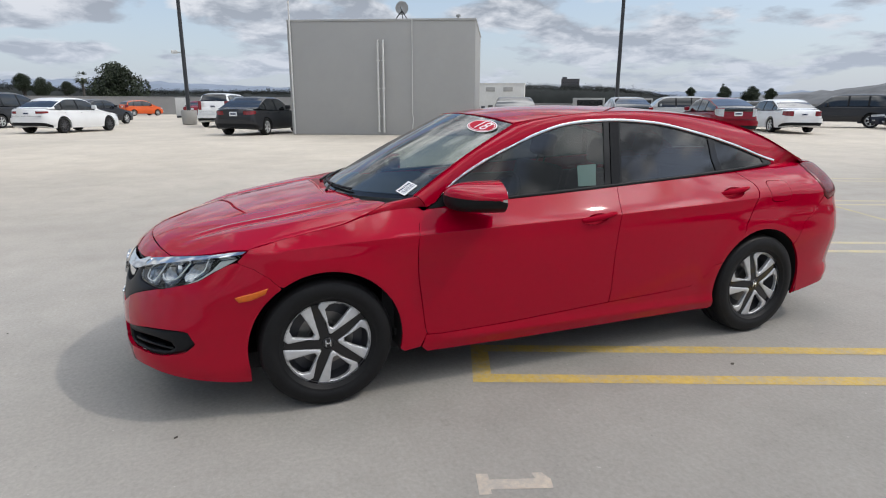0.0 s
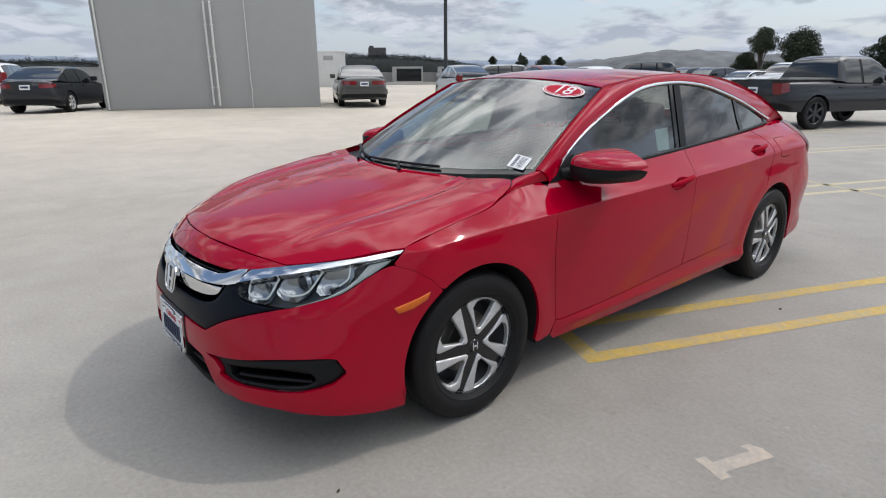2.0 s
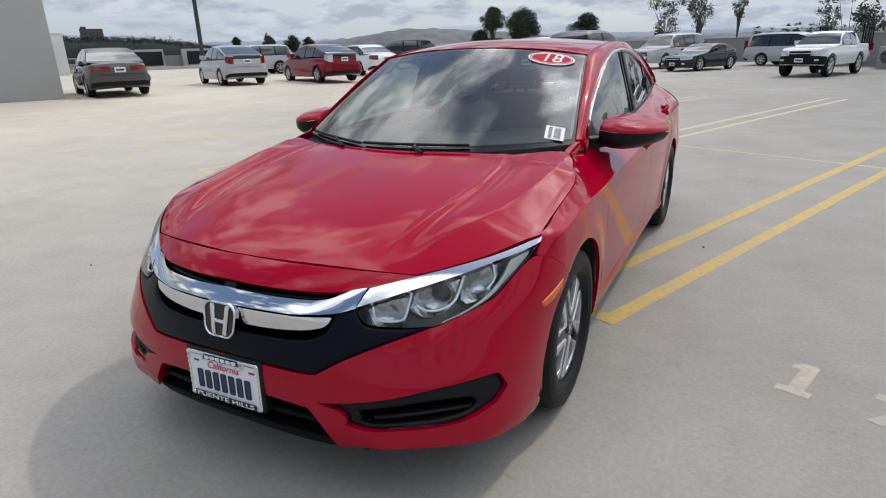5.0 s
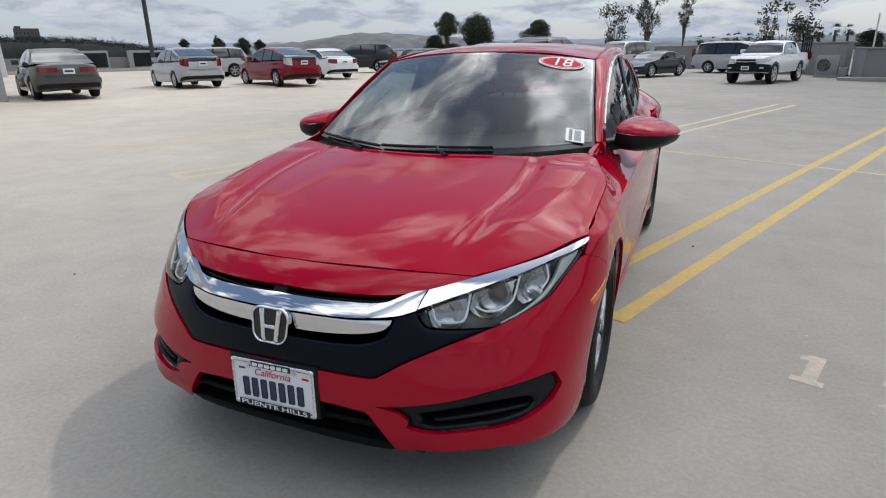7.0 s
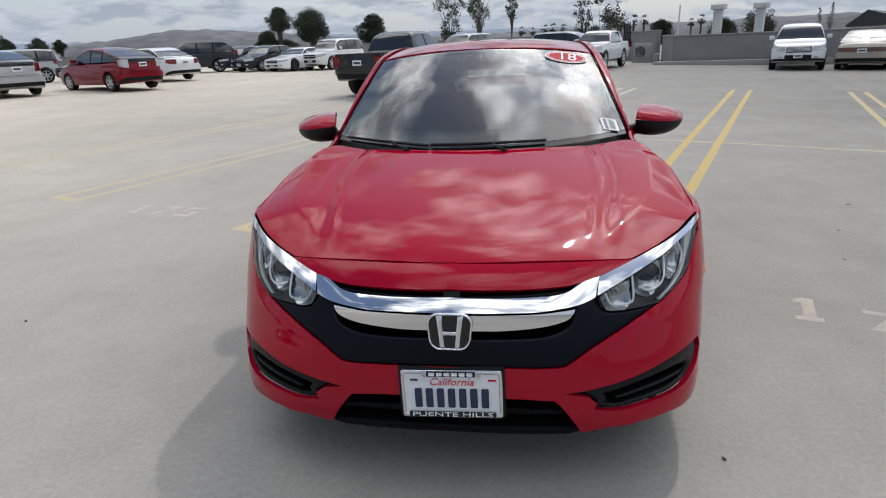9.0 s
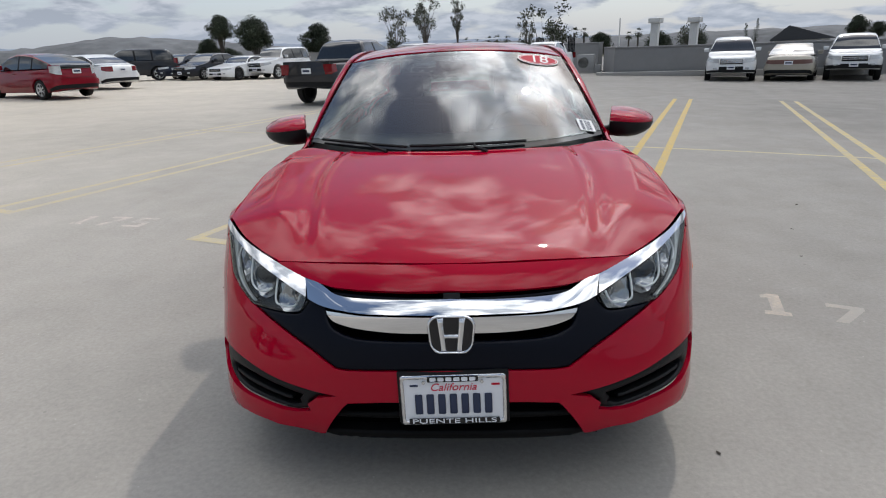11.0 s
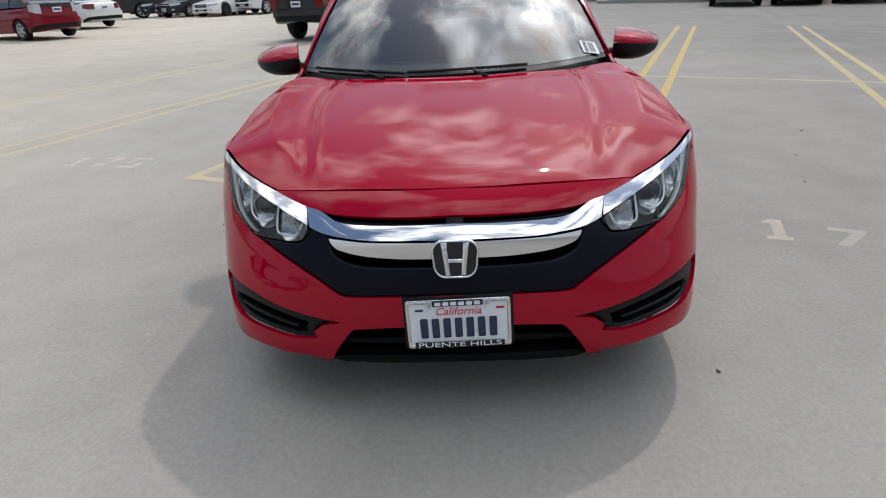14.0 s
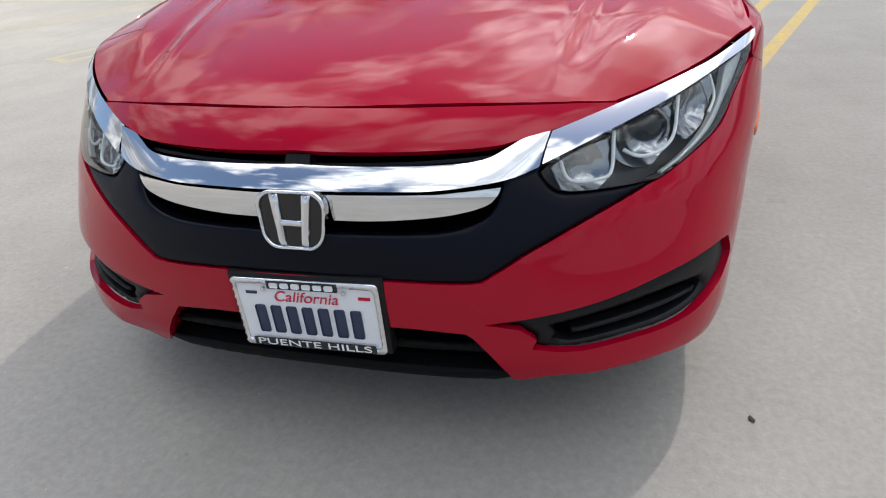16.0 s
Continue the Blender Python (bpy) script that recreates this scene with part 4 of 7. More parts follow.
def sheet(name, outline, fn, material, parent, res=0.03, off=0.0, thick=0.012, pillow=None, holes=(), label="", flip=False, mirror=False, relief=None, fold=()):
    """A curved panel: the outline, laid on the surface fn(u, v), meshed finely, with a turned-in rim.
    pillow: (height, width) of a rounded edge; relief: a height of its own at (u, v)."""
    loops = [resample(outline, res)] + [resample(h, res) for h in holes]
    if sum(a[0] * b[1] - b[0] * a[1] for a, b in zip(loops[0], loops[0][1:] + loops[0][:1])) < 0:
        loops[0].reverse()
    pts, edges = [], []
    for lp in loops:
        k = len(pts)
        pts += lp
        edges += [(k + i, k + (i + 1) % len(lp)) for i in range(len(lp))]
    q = np.array(loops[0])
    lo, hi = q.min(0), q.max(0)
    gx, gy = np.meshgrid(np.arange(lo[0] + res / 2, hi[0], res), np.arange(lo[1] + res / 2, hi[1], res))
    g = np.stack([gx.ravel(), gy.ravel()], 1)
    ok = within(loops[0], g)
    for lp in loops:
        ok &= edge_distance(lp, g) > res * .45
    for h in loops[1:]:
        ok &= ~within(h, g)
    if len(fold):
        fq = np.array(fold)
        keep = within(loops[0], fq)
        for lp in loops:
            keep &= edge_distance(lp, fq) > res * .2
        for h in loops[1:]:
            keep &= ~within(h, fq)
        fq = fq[keep]
        near = np.array([np.min(np.abs(fq[np.abs(fq[:, 0] - p[0]) < res][:, 1] - p[1]), initial=9.0) for p in g])
        ok &= near > res * .5
    extra = [tuple(p) for p in g[ok]] + ([tuple(p) for p in fq] if len(fold) else [])
    if pillow:
        # rings close to the edge, to round it
        for f in (.12, .35, .7):
            for lp in loops:
                lq = np.array(lp)
                t = np.roll(lq, -1, 0) - np.roll(lq, 1, 0)
                nrm = np.stack([-t[:, 1], t[:, 0]], 1) / np.maximum(np.linalg.norm(t, axis=1, keepdims=True), 1e-9)
                for sgn in (1, -1):
                    c = lq + sgn * nrm * pillow[1] * f
                    keep = within(loops[0], c)
                    for h in loops[1:]:
                        keep &= ~within(h, c)
                    dd = np.min([edge_distance(l2, c) for l2 in loops], axis=0)
                    keep &= dd > pillow[1] * f * .8
                    extra += [tuple(p) for p in c[keep]]
    allp = pts + extra
    vs, es, fs, *_ = delaunay_2d_cdt([Vector(p) for p in allp], edges, [], 0, 1e-6)
    uv = np.array([tuple(v) for v in vs])
    cen = np.array([uv[list(f)].mean(0) for f in fs])
    ok = within(loops[0], cen)
    for h in loops[1:]:
        ok &= ~within(h, cen)
    fs = [f for f, k in zip(fs, ok) if k]
    offs = np.full(len(uv), off)
    if pillow:
        d = np.min([edge_distance(l2, uv) for l2 in loops], axis=0)
        offs = off - pillow[0] * (1 - np.sqrt(np.clip(1 - (1 - np.clip(d / pillow[1], 0, 1)) ** 2, 0, 1)))
    co, nor, e, sg = [], [], 1e-3, -1 if flip else 1

    def normal(f, u, v):
        return (f(u + e, v) - f(u - e, v)).cross(f(u, v + e) - f(u, v - e)).normalized() * sg

    def raised(u, v):
        return fn(u, v) + normal(fn, u, v) * relief(u, v)

    for (u, v), o in zip(uv, offs):
        n = normal(raised if relief else fn, u, v)
        co.append((raised(u, v) if relief else fn(u, v)) + n * o)
        nor.append(n)
    used = sorted({i for f in fs for i in f})
    idx = {i: k for k, i in enumerate(used)}
    verts = [co[i] for i in used]
    vn = [nor[i] for i in used]
    faces = []
    for f in fs:
        f = [idx[i] for i in f]
        n = (verts[f[1]] - verts[f[0]]).cross(verts[f[2]] - verts[f[0]])
        faces.append(f if n.dot(vn[f[0]]) > 0 else f[::-1])
    count = {}
    for f in faces:
        for a, b in zip(f, f[1:] + f[:1]):
            count[(a, b)] = count.get((a, b), 0) + 1
    rim = [(a, b) for a, b in count if (b, a) not in count]
    dup = {}

    def rimvert(i, depth):
        if (i, depth) not in dup:
            dup[(i, depth)] = len(verts)
            verts.append(verts[i] - vn[i] * depth)
        return dup[(i, depth)]
    main = len(faces)
    if thick:
        for a, b in rim:
            faces.append([rimvert(b, 0.0), rimvert(a, 0.0), rimvert(a, thick), rimvert(b, thick)])
    made = []
    for s in ((1, -1) if mirror else (1,)):
        me = bpy.data.meshes.new(name)
        vv = [(v[0] * s, v[1], v[2]) for v in verts]
        me.from_pydata(vv, [], [f if s > 0 else f[::-1] for f in faces])
        me.polygons.foreach_set("use_smooth", [True] * len(faces))
        if not pillow:
            me.update()
            ns = [tuple((n[0] * s, n[1], n[2])) for n in vn]
            cn = [ns[i] if i < len(ns) else tuple(me.vertices[i].normal) for i in range(len(verts))]
            me.normals_split_custom_set_from_vertices(cn)
        me.materials.append(material)
        ob = new(name, me)
        ob.parent = parent
        if label:
            ob["label"] = label
        made.append(ob)
    return made


P_HERO = mat("clear_coated_red", (0.33, 0.0001, 0.0155), 0.42, spec=0.0, coat_ior=1.35, coat=1.0, grain=0.03, scale=25, big=0.04, bigscale=1.2, coat_rough=0.028)
M_GLOSSBLACK = mat("gloss_black", (0.008, 0.008, 0.009), 0.08)
M_SATIN = mat("satin_black_grille", (0.0018, 0.003, 0.0075), 0.36, spec=.13, grain=0.08, scale=50)
# near-black without gloss: the deep shade inside openings, painted as a colour
M_VOID = mat("recess_shade", (0.0012, 0.0012, 0.0013), 0.9, spec=0.0)
M_DEEP = mat("deep_black_plastic", (0.0025, 0.0027, 0.003), 0.5, spec=0.1, grain=0.2, scale=60)
M_HOUSING = mat("lamp_housing", (0.055, 0.057, 0.06), 0.25, metal=0.5, grain=0.2, scale=40)
M_REFLECT = mat("lamp_reflector", (0.36, 0.37, 0.38), 0.16, metal=1.0)
M_PIPE = mat("lamp_light_guide", (0.74, 0.76, 0.75), 0.2, coat=0.6)
M_RUNNING = mat("running_light_lens", (0.46, 0.49, 0.47), 0.15, coat=0.8, grain=0.12, scale=60)
M_LENS = glass("lamp_lens", (0.96, 0.98, 0.98), 0.95, 1.45)
M_SCREEN = glass("windscreen_glass", (0.80, 0.90, 0.86), 0.80, 1.95, power=3.4)
M_SIDEGLASS = glass("side_glass", (0.80, 0.90, 0.87), 0.50, 1.82, power=3.3)
M_PRIVACY = glass("rear_side_glass", (0.60, 0.70, 0.72), 0.10, 1.85, power=3.3)
M_SEAT = mat("seat_cloth", (0.022, 0.022, 0.024), 0.9, grain=0.2, scale=60)
M_DASH = mat("dashboard_plastic", (0.018, 0.019, 0.020), 0.7, grain=0.1, scale=80, bump=0.3, bumpscale=300)
M_LINER = mat("pale_headliner", (0.30, 0.29, 0.27), 0.9, grain=0.05, scale=40)
M_PAPER = mat("paper", (0.80, 0.80, 0.79), 0.6, grain=0.03, scale=20)
M_STICKER_RED = mat("sticker_red", (0.45, 0.010, 0.03), 0.6, spec=0.15)
M_TEAL = mat("sticker_pale_green", (0.45, 0.62, 0.60), 0.5, grain=0.05, scale=40)

hero = thing("red_sedan", pose(-0.01, 0, 0), "glossy red four-door sedan parked askew across yellow lines", "car")
MIR = True


def both(outline):
    """An outline given for s >= 0, from the middle out and back to the middle, closed over the middle."""
    return list(outline) + [(-u, v) for u, v in reversed(outline) if u > 1e-6]


# -- nose --
hood_line = smooth_line([(0, .758), (.25, .752), (.435, .741), (.535, .731)])
grille_top = smooth_line([(0, .703), (.2, .697), (.316, .695), (.358, .699), (.385, .703), (.43, .710), (.535, .7295)])
sheet("bumper_upper_strip", both(hood_line + grille_top[::-1]), skin, P_HERO, hero, .02, thick=.02, label="red strip below the bonnet")
bar_top = smooth_line([(0, .680), (.229, .672), (.305, .675), (.345, .689), (.374, .700), (.414, .7045)])
bar_bot = smooth_line([(.383, .6555), (.324, .641), (.223, .634), (.121, .637), (0, .639)])
sheet("grille_chrome_bar", both(bar_top + bar_bot), skin, M_CHROME, hero, .012, off=.010, thick=.03, relief=lambda u, v: (-.45 * (v - .645) - 3.0 * (v - .66) ** 2) * min(1, max(0, (.42 - abs(u)) / .16)), label="chrome grille bar")
strip_top = smooth_line([(.418, .7055), (.532, .7285), (.642, .746), (.754, .762), (.878, .782), (.945, .789)])
strip_bot = smooth_line([(.938, .777), (.874, .764), (.792, .752), (.706, .735), (.541, .699), (.448, .675), (.387, .6575)])
strip_mid = curve1([(.40, .684), (.541, .713), (.706, .742), (.792, .757), (.878, .773), (.945, .783)])
sheet("headlight_chrome_strip", strip_top + strip_bot, skin, M_CHROME, hero, .012, off=.006, thick=.02, relief=lambda u, v: -.30 * (v - strip_mid(u)), label="chrome brow strip over the headlight", mirror=MIR)
panel_out = smooth_line([(.318, .634), (.306, .620), (.282, .607), (.22, .596), (.12, .590), (.053, .590), (0, .590)])
sheet("grille_chrome_panel", both([(0, .636), (.121, .634), (.223, .631)] + panel_out), skin, M_CHROME, hero, .014, off=.004, thick=.02, relief=lambda u, v: -.15 * (.645 - v) - 3.2 * (.645 - v) ** 2, label="broad chrome panel of the grille")
surround = (smooth_line([(0, .566), (.13, .564), (.22, .568), (.288, .592), (.326, .640)]) + [(.33, .6465)] + smooth_line([(.398, .659), (.384, .652), (.388, .634), (.405, .614), (.463, .607), (.565, .603)])
            + smooth_line([(.56, .600), (.442, .567), (.330, .526), (.253, .488), (.215, .474), (.10, .478), (0, .482)]))
sheet("grille_surround", both(surround), skin, M_SATIN, hero, .02, off=-.002, pillow=(.006, .012), thick=.03, label="satin black grille surround")
# black sheet set behind the grille as its inner shade
sheet("grille_shade", both([(0, .715), (.2, .71), (.40, .700), (.40, .62), (.30, .55), (0, .55)]), skin, M_VOID, hero, .05, off=-.045, thick=0)
for z0, z1 in ((.684, .690),):
    sheet("grille_slat", both([(0, z1), (.2, z1 - .003), (.33, z1 - .003), (.33, z0 - .003), (.2, z0 - .003), (0, z0)]), skin, M_SATIN, hero, .03, off=-.02, thick=.02)
sheet("grille_sensor_block", [(-.02, .70), (.03, .70), (.03, .684), (-.02, .684)], skin, M_TRIM, hero, .02, off=-.008, thick=.03)

# -- bumper with fog inserts and lower intake --
fog = (smooth_line([(.205, .386), (.300, .399), (.415, .415), (.56, .436), (.70, .443), (.785, .442), (.822, .436)]) + [(.868, .388), (.866, .378)]
       + smooth_line([(.825, .345), (.712, .324), (.6, .319), (.48, .319), (.37, .312)]) + [(.325, .314), (.274, .326), (.286, .347), (.262, .372)])
fog_hole = smooth_line([(.315, .366), (.452, .386), (.60, .394), (.72, .382)]) + smooth_line([(.748, .360), (.708, .341), (.60, .334), (.483, .332), (.352, .323)]) + [(.315, .334), (.325, .350)]
black_edge = smooth_line([(0, .480), (.10, .476), (.215, .472), (.253, .486), (.330, .524), (.442, .565), (.562, .598)])
lamp_low = smooth_line([(.60, .605), (.68, .627), (.77, .655), (.83, .697), (.88, .728), (.905, .738)])
arch_front = [(s_at(y, z), z) for y, z in arc(0, WR, ARCH, 123.5, 180 + 12, 22)]
bumper_line = [(.925, .742), (1.022, .7168), (1.111, .6728), (1.16, .6322)]
bottom = [(s_at(-.355, .2), .182), (1.04, .188), (.95, .203), (.85, .218), (.72, .238), (.58, .257), (.45, .260), (.33, .252), (.250, .236)]
intake_edge = [(.236, .238), (.180, .354), (.173, .364), (.1, .373), (0, .376)]
bumper_out = black_edge + lamp_low + bumper_line + arch_front + bottom + intake_edge


def bumper_relief(s, z):
    """A soft crease below the lamp, and a lower lip that swells out below the fog inserts from a fold on."""
    s = abs(s)
    zc = .50 + .20 * max(0, s - .25)
    a = .0012 * math.exp(-((z - zc) / .018) ** 2) * min(1, max(0, (s - .22) / .12)) * min(1, max(0, (.85 - s) / .2))
    k = min(1, max(0, (.322 + .03 * max(0, s - .75) - z) / .070))
    reach = .010 - .006 * min(1, max(0, (s - .80) / .33))
    return a + reach * k * min(1, max(0, (s - .275 - .60 * (z - .205)) / .09))


LIP_FOLD = [(k * (.275 + .60 * (z - .205) + d), z) for z in np.arange(.240, .32, .008) for d in (0, .09) for k in (1, -1)]
LIP_FOLD += [(k * u, .322 + .03 * max(0, u - .75) - .0005) for u in np.arange(.44, 1.06, .015) for k in (1, -1)] + [(k * u, .253 + .03 * max(0, u - .75)) for u in np.arange(.40, 1.06, .015) for k in (1, -1)]
sheet("front_bumper", both(bumper_out), skin, P_HERO, hero, .02, thick=.018, holes=[fog, [(-u, v) for u, v in fog]], relief=bumper_relief, fold=LIP_FOLD, label="red front bumper")
sheet("fog_insert", fog, skin, M_TRIM, hero, .02, off=-.012, pillow=(.010, .020), thick=.060, holes=[fog_hole], mirror=MIR, label="black plastic fog lamp insert")
# black sheet in place of the shade inside the fog insert
sheet("fog_shade", [(u + .004 * math.copysign(1, u - .53), v) for u, v in fog_hole], skin, M_VOID, hero, .03, off=-.05, thick=0, mirror=MIR)
sheet("fog_louvre", smooth_line([(.36, .349), (.48, .362), (.62, .364), (.73, .355)]) + smooth_line([(.73, .346), (.62, .352), (.48, .349), (.36, .338)]), skin, M_TRIM, hero, .02, off=-.022, pillow=(.006, .006), thick=.02, mirror=MIR)
# the dark of the lower intake, a painted sheet behind its mouth
sheet("intake_shade", both([(0, .385), (.215, .380), (.25, .340), (.272, .250), (.2, .225), (0, .225)]), skin, M_VOID, hero, .04, off=-.05, thick=0)
sheet("bumper_fin", [(.240, .238), (.181, .355), (.221, .355), (.280, .238)], skin, P_HERO, hero, .02, off=-.003, thick=.09, mirror=MIR)
sheet("intake_bar", both([(0, .322), (.215, .316), (.225, .295), (0, .300)]), skin, M_DEEP, hero, .03, off=-.022, pillow=(.008, .010), thick=.03)
sheet("chin_lip", both([(0, .246), (.15, .243), (.243, .240), (.258, .226), (.2, .208), (0, .210)]), skin, M_DEEP, hero, .03, off=-.010, pillow=(.010, .016), thick=.03, label="black chin lip")
sheet("side_marker", [(s_at(-.398, .598), .594), (s_at(-.30, .615), .619), (s_at(-.255, .628), .632), (s_at(-.270, .602), .603), (s_at(-.33, .58), .578), (s_at(-.382, .572), .570)], skin, M_AMBER, hero, .012, off=.004, pillow=(.005, .008), thick=.012, mirror=MIR, label="amber side marker lamp")

# -- headlights --
lamp_out = smooth_line([(.404, .660), (.448, .673), (.541, .697), (.706, .733), (.792, .750), (.874, .762), (.932, .775)], 3) + smooth_line([(.918, .757), (.875, .728), (.825, .698), (.765, .656), (.68, .629), (.60, .607), (.565, .605), (.463, .610), (.408, .617), (.390, .636), (.387, .650)], 3)
head = sheet("headlight", lamp_out, skin, M_LENS, hero, .015, off=.002, pillow=(.004, .010), thick=0, label="clear headlight with chrome reflectors", mirror=MIR)
for side, lamp in zip((1, -1), head):
    def lamp_skin(u, v, k=side):
        p = skin(u, v)
        return Vector((k * p.x, p.y, p.z))

    fl = side < 0
    inner = [(u, v) for u, v in lamp_out]
    sheet("lamp_housing", inner, lamp_skin, M_HOUSING, lamp, .02, off=-.055, thick=-.053, flip=fl)
    for cell in ([(.418, .655), (.520, .684), (.500, .630), (.475, .618), (.424, .624)], [(.545, .690), (.660, .718), (.640, .662), (.600, .640), (.556, .640), (.530, .655)], [(.690, .725), (.775, .742), (.782, .715), (.745, .676), (.690, .655), (.668, .665)]):
        cu, cv = sum(c[0] for c in cell) / len(cell), sum(c[1] for c in cell) / len(cell)
        sheet("lamp_reflector", cell, lamp_skin, M_REFLECT, lamp, .006, off=-.020, thick=.004, flip=fl,
              relief=lambda u, v, cu=cu, cv=cv: -.034 * math.exp(-(((u - cu) / .042) ** 2 + ((v - cv) / .032) ** 2)) + .0022 * abs(((u - cu + .6 * (v - cv)) * 46) % 1 - .5))
    for path, r in (([(.418, .656), (.424, .624), (.475, .618), (.500, .630), (.520, .686)], .0035), ([(.530, .655), (.556, .640), (.600, .640), (.640, .662), (.662, .722)], .0035), ([(.748, .737), (.758, .700), (.735, .676)], .003)):
        bm = bmesh.new()
        add_tube(bm, [lamp_skin(u, v) * 1.0 + Vector((0, .018, 0)) for u, v in smooth_line(path, 4)], r, 8)
        bmesh.ops.recalc_face_normals(bm, faces=bm.faces)
        part("lamp_light_guide", bm, M_PIPE, lamp)
    c = lamp_skin(.595, .672)
    bm = lathe([(.001, -.020), (.014, -.018), (.025, -.011), (.032, .0), (.034, .012), (.034, .02)], 28, "Y")
    bmesh.ops.translate(bm, verts=bm.verts, vec=c + Vector((-side * .012, .045, 0)))
    part("projector_lens", bm, M_GLOSSBLACK, lamp)
    bm = lathe([(.035, .004), (.038, -.006), (.042, -.006), (.043, .010), (.035, .010), (.035, .004)], 28, "Y")
    bmesh.ops.translate(bm, verts=bm.verts, vec=c + Vector((-side * .012, .045, 0)))
    part("projector_ring", bm, M_REFLECT, lamp)
    sheet("running_light", smooth_line([(.824, .750), (.866, .757), (.905, .762)], 3) + smooth_line([(.900, .750), (.868, .726), (.818, .694), (.758, .655), (.685, .629), (.61, .609)], 4) + smooth_line([(.61, .614), (.69, .638), (.757, .669), (.800, .704), (.818, .740)], 4), lamp_skin, M_RUNNING, lamp, .012, off=-.014, pillow=(.004, .006), thick=.01, flip=fl, label="pale frosted running light strip")

# -- fenders, doors, quarters, sills --
def on(pts):
    return [(s_at(y, z), z) for y, z in pts]


def oval(y, z, ry, rz, tilt, n=28):
    c, s = math.cos(radians(tilt)), math.sin(radians(tilt))
    return on([(y + c * ry * math.cos(a) - s * rz * math.sin(a), z + s * ry * math.cos(a) + c * rz * math.sin(a)) for a in np.linspace(0, 2 * math.pi, n, endpoint=False)])


cup_f, cup_r = oval(1.455, .822, .085, .028, 8), oval(2.46, .908, .085, .030, 7)
GAP = .0019
FOLD = [(S1 + y - YJ, crease_z(y) + d) for y in np.arange(-.18, 2.94, .015) for d in (-.0035, .0, .0035)]
M_HANDLE = mat("satin_red_handle", (0.325, 0.0002, 0.016), 0.6, spec=0.05)
belt_pts = [(y, belt_z(y)) for y in np.arange(-.30, .43, .03)]
fender = ([(.94, .739), (.926, .747), (.940, .770), (.951, .789)] + on([(y, belt_z(y) - .001) for y in np.arange(-.32, .51, .03)] + [(.515, .905)]
          + smooth_line([(.467 - GAP, .848), (.445 - GAP, .75), (.445 - GAP, .62), (.457 - GAP, .523), (.482 - GAP, .35), (.492, .30)]) + [(.46, .232), (.375, .225)]
          + arc(0, WR, ARCH, -12, 121.5, 30)) + [(1.16, .6335), (1.112, .6742), (1.022, .718)])
sheet("front_fender", fender, skin, P_HERO, hero, .02, fold=FOLD, thick=.015, mirror=MIR, label="red front wing")
door_f = on(smooth_line([(.516 + GAP, .906), (.467 + GAP, .848), (.445 + GAP, .75), (.445 + GAP, .62), (.457 + GAP, .523), (.483 + GAP, .34), (.50, .298)])
            + smooth_line([(.56, .293), (.95, .303), (1.58 - GAP, .338)]) + smooth_line([(1.588 - GAP, .42), (1.589 - GAP, .621), (1.612 - GAP, .80), (1.64 - GAP, .90), (1.662 - GAP, belt_z(1.66))])
            + [(y, belt_z(y)) for y in np.arange(1.6, .53, -.08)])
sheet("front_door", door_f, skin, P_HERO, hero, .02, fold=FOLD, thick=.015, mirror=MIR, holes=[cup_f], label="red front door")
door_r = on(smooth_line([(1.662 + GAP, belt_z(1.66)), (1.64 + GAP, .90), (1.612 + GAP, .80), (1.589 + GAP, .621), (1.588 + GAP, .42), (1.583 + GAP, .338)])
            + smooth_line([(1.60, .339), (2.0, .356), (2.16, .368), (2.26, .42), (2.325, .487)]) + arc(2.70, WR, ARCH, 150.4, 118, 8)
            + smooth_line([(2.54, .72), (2.60, .82), (2.655, .93), (2.60, 1.00), (2.57, belt_z(2.57))]) + [(y, belt_z(y)) for y in np.arange(2.5, 1.68, -.08)])
sheet("rear_door", door_r, skin, P_HERO, hero, .02, fold=FOLD, thick=.015, mirror=MIR, holes=[cup_r], label="red rear door")
fuel_door = on([(2.83 + .088 * math.copysign(abs(math.cos(a)) ** .4, math.cos(a)), .903 + .062 * math.copysign(abs(math.sin(a)) ** .4, math.sin(a))) for a in np.linspace(0, 2 * math.pi, 28, endpoint=False)])
quarter = on(smooth_line([(2.545 + GAP, .717), (2.605 + GAP, .82), (2.660 + GAP, .93), (2.605 + GAP, 1.00), (2.578 + GAP, belt_z(2.58))]) + [(y, belt_z(y)) for y in np.arange(2.64, 3.19, .06)])
quarter += [(s_at(3.21, 1.05), belt_z(3.21)), (4.485, 1.0), (4.490, .93), (4.503, .858)] + on([(3.17, .80), (3.05, .70)] + arc(2.70, WR, ARCH, 43, 118, 20))
sheet("rear_quarter", quarter, skin, P_HERO, hero, .02, fold=FOLD, thick=.015, mirror=MIR, label="red rear quarter panel", holes=[fuel_door])
sheet("fuel_flap", [(u + .034 * (s_at(2.83, .9) - u), v + .05 * (.903 - v)) for u, v in fuel_door], skin, P_HERO, hero, .02, off=.001, thick=.01)
sheet("fuel_flap", [(u + .034 * (s_at(2.83, .9) - u), v + .05 * (.903 - v)) for u, v in fuel_door], lambda u, v: Vector((-skin(u, v).x, skin(u, v).y, v)), P_HERO, hero, .02, off=.001, thick=.01, flip=True)
sill = on([(.49, .294)] + [(.56, .289), (.95, .299), (1.58, .334), (2.0, .352), (2.16, .364), (2.26, .416), (2.325, .483)] + arc(2.70, WR, ARCH, 151, 196, 12) + [(2.33, .205), (1.7, .20), (1.0, .195), (.5, .20), (.47, .228)])


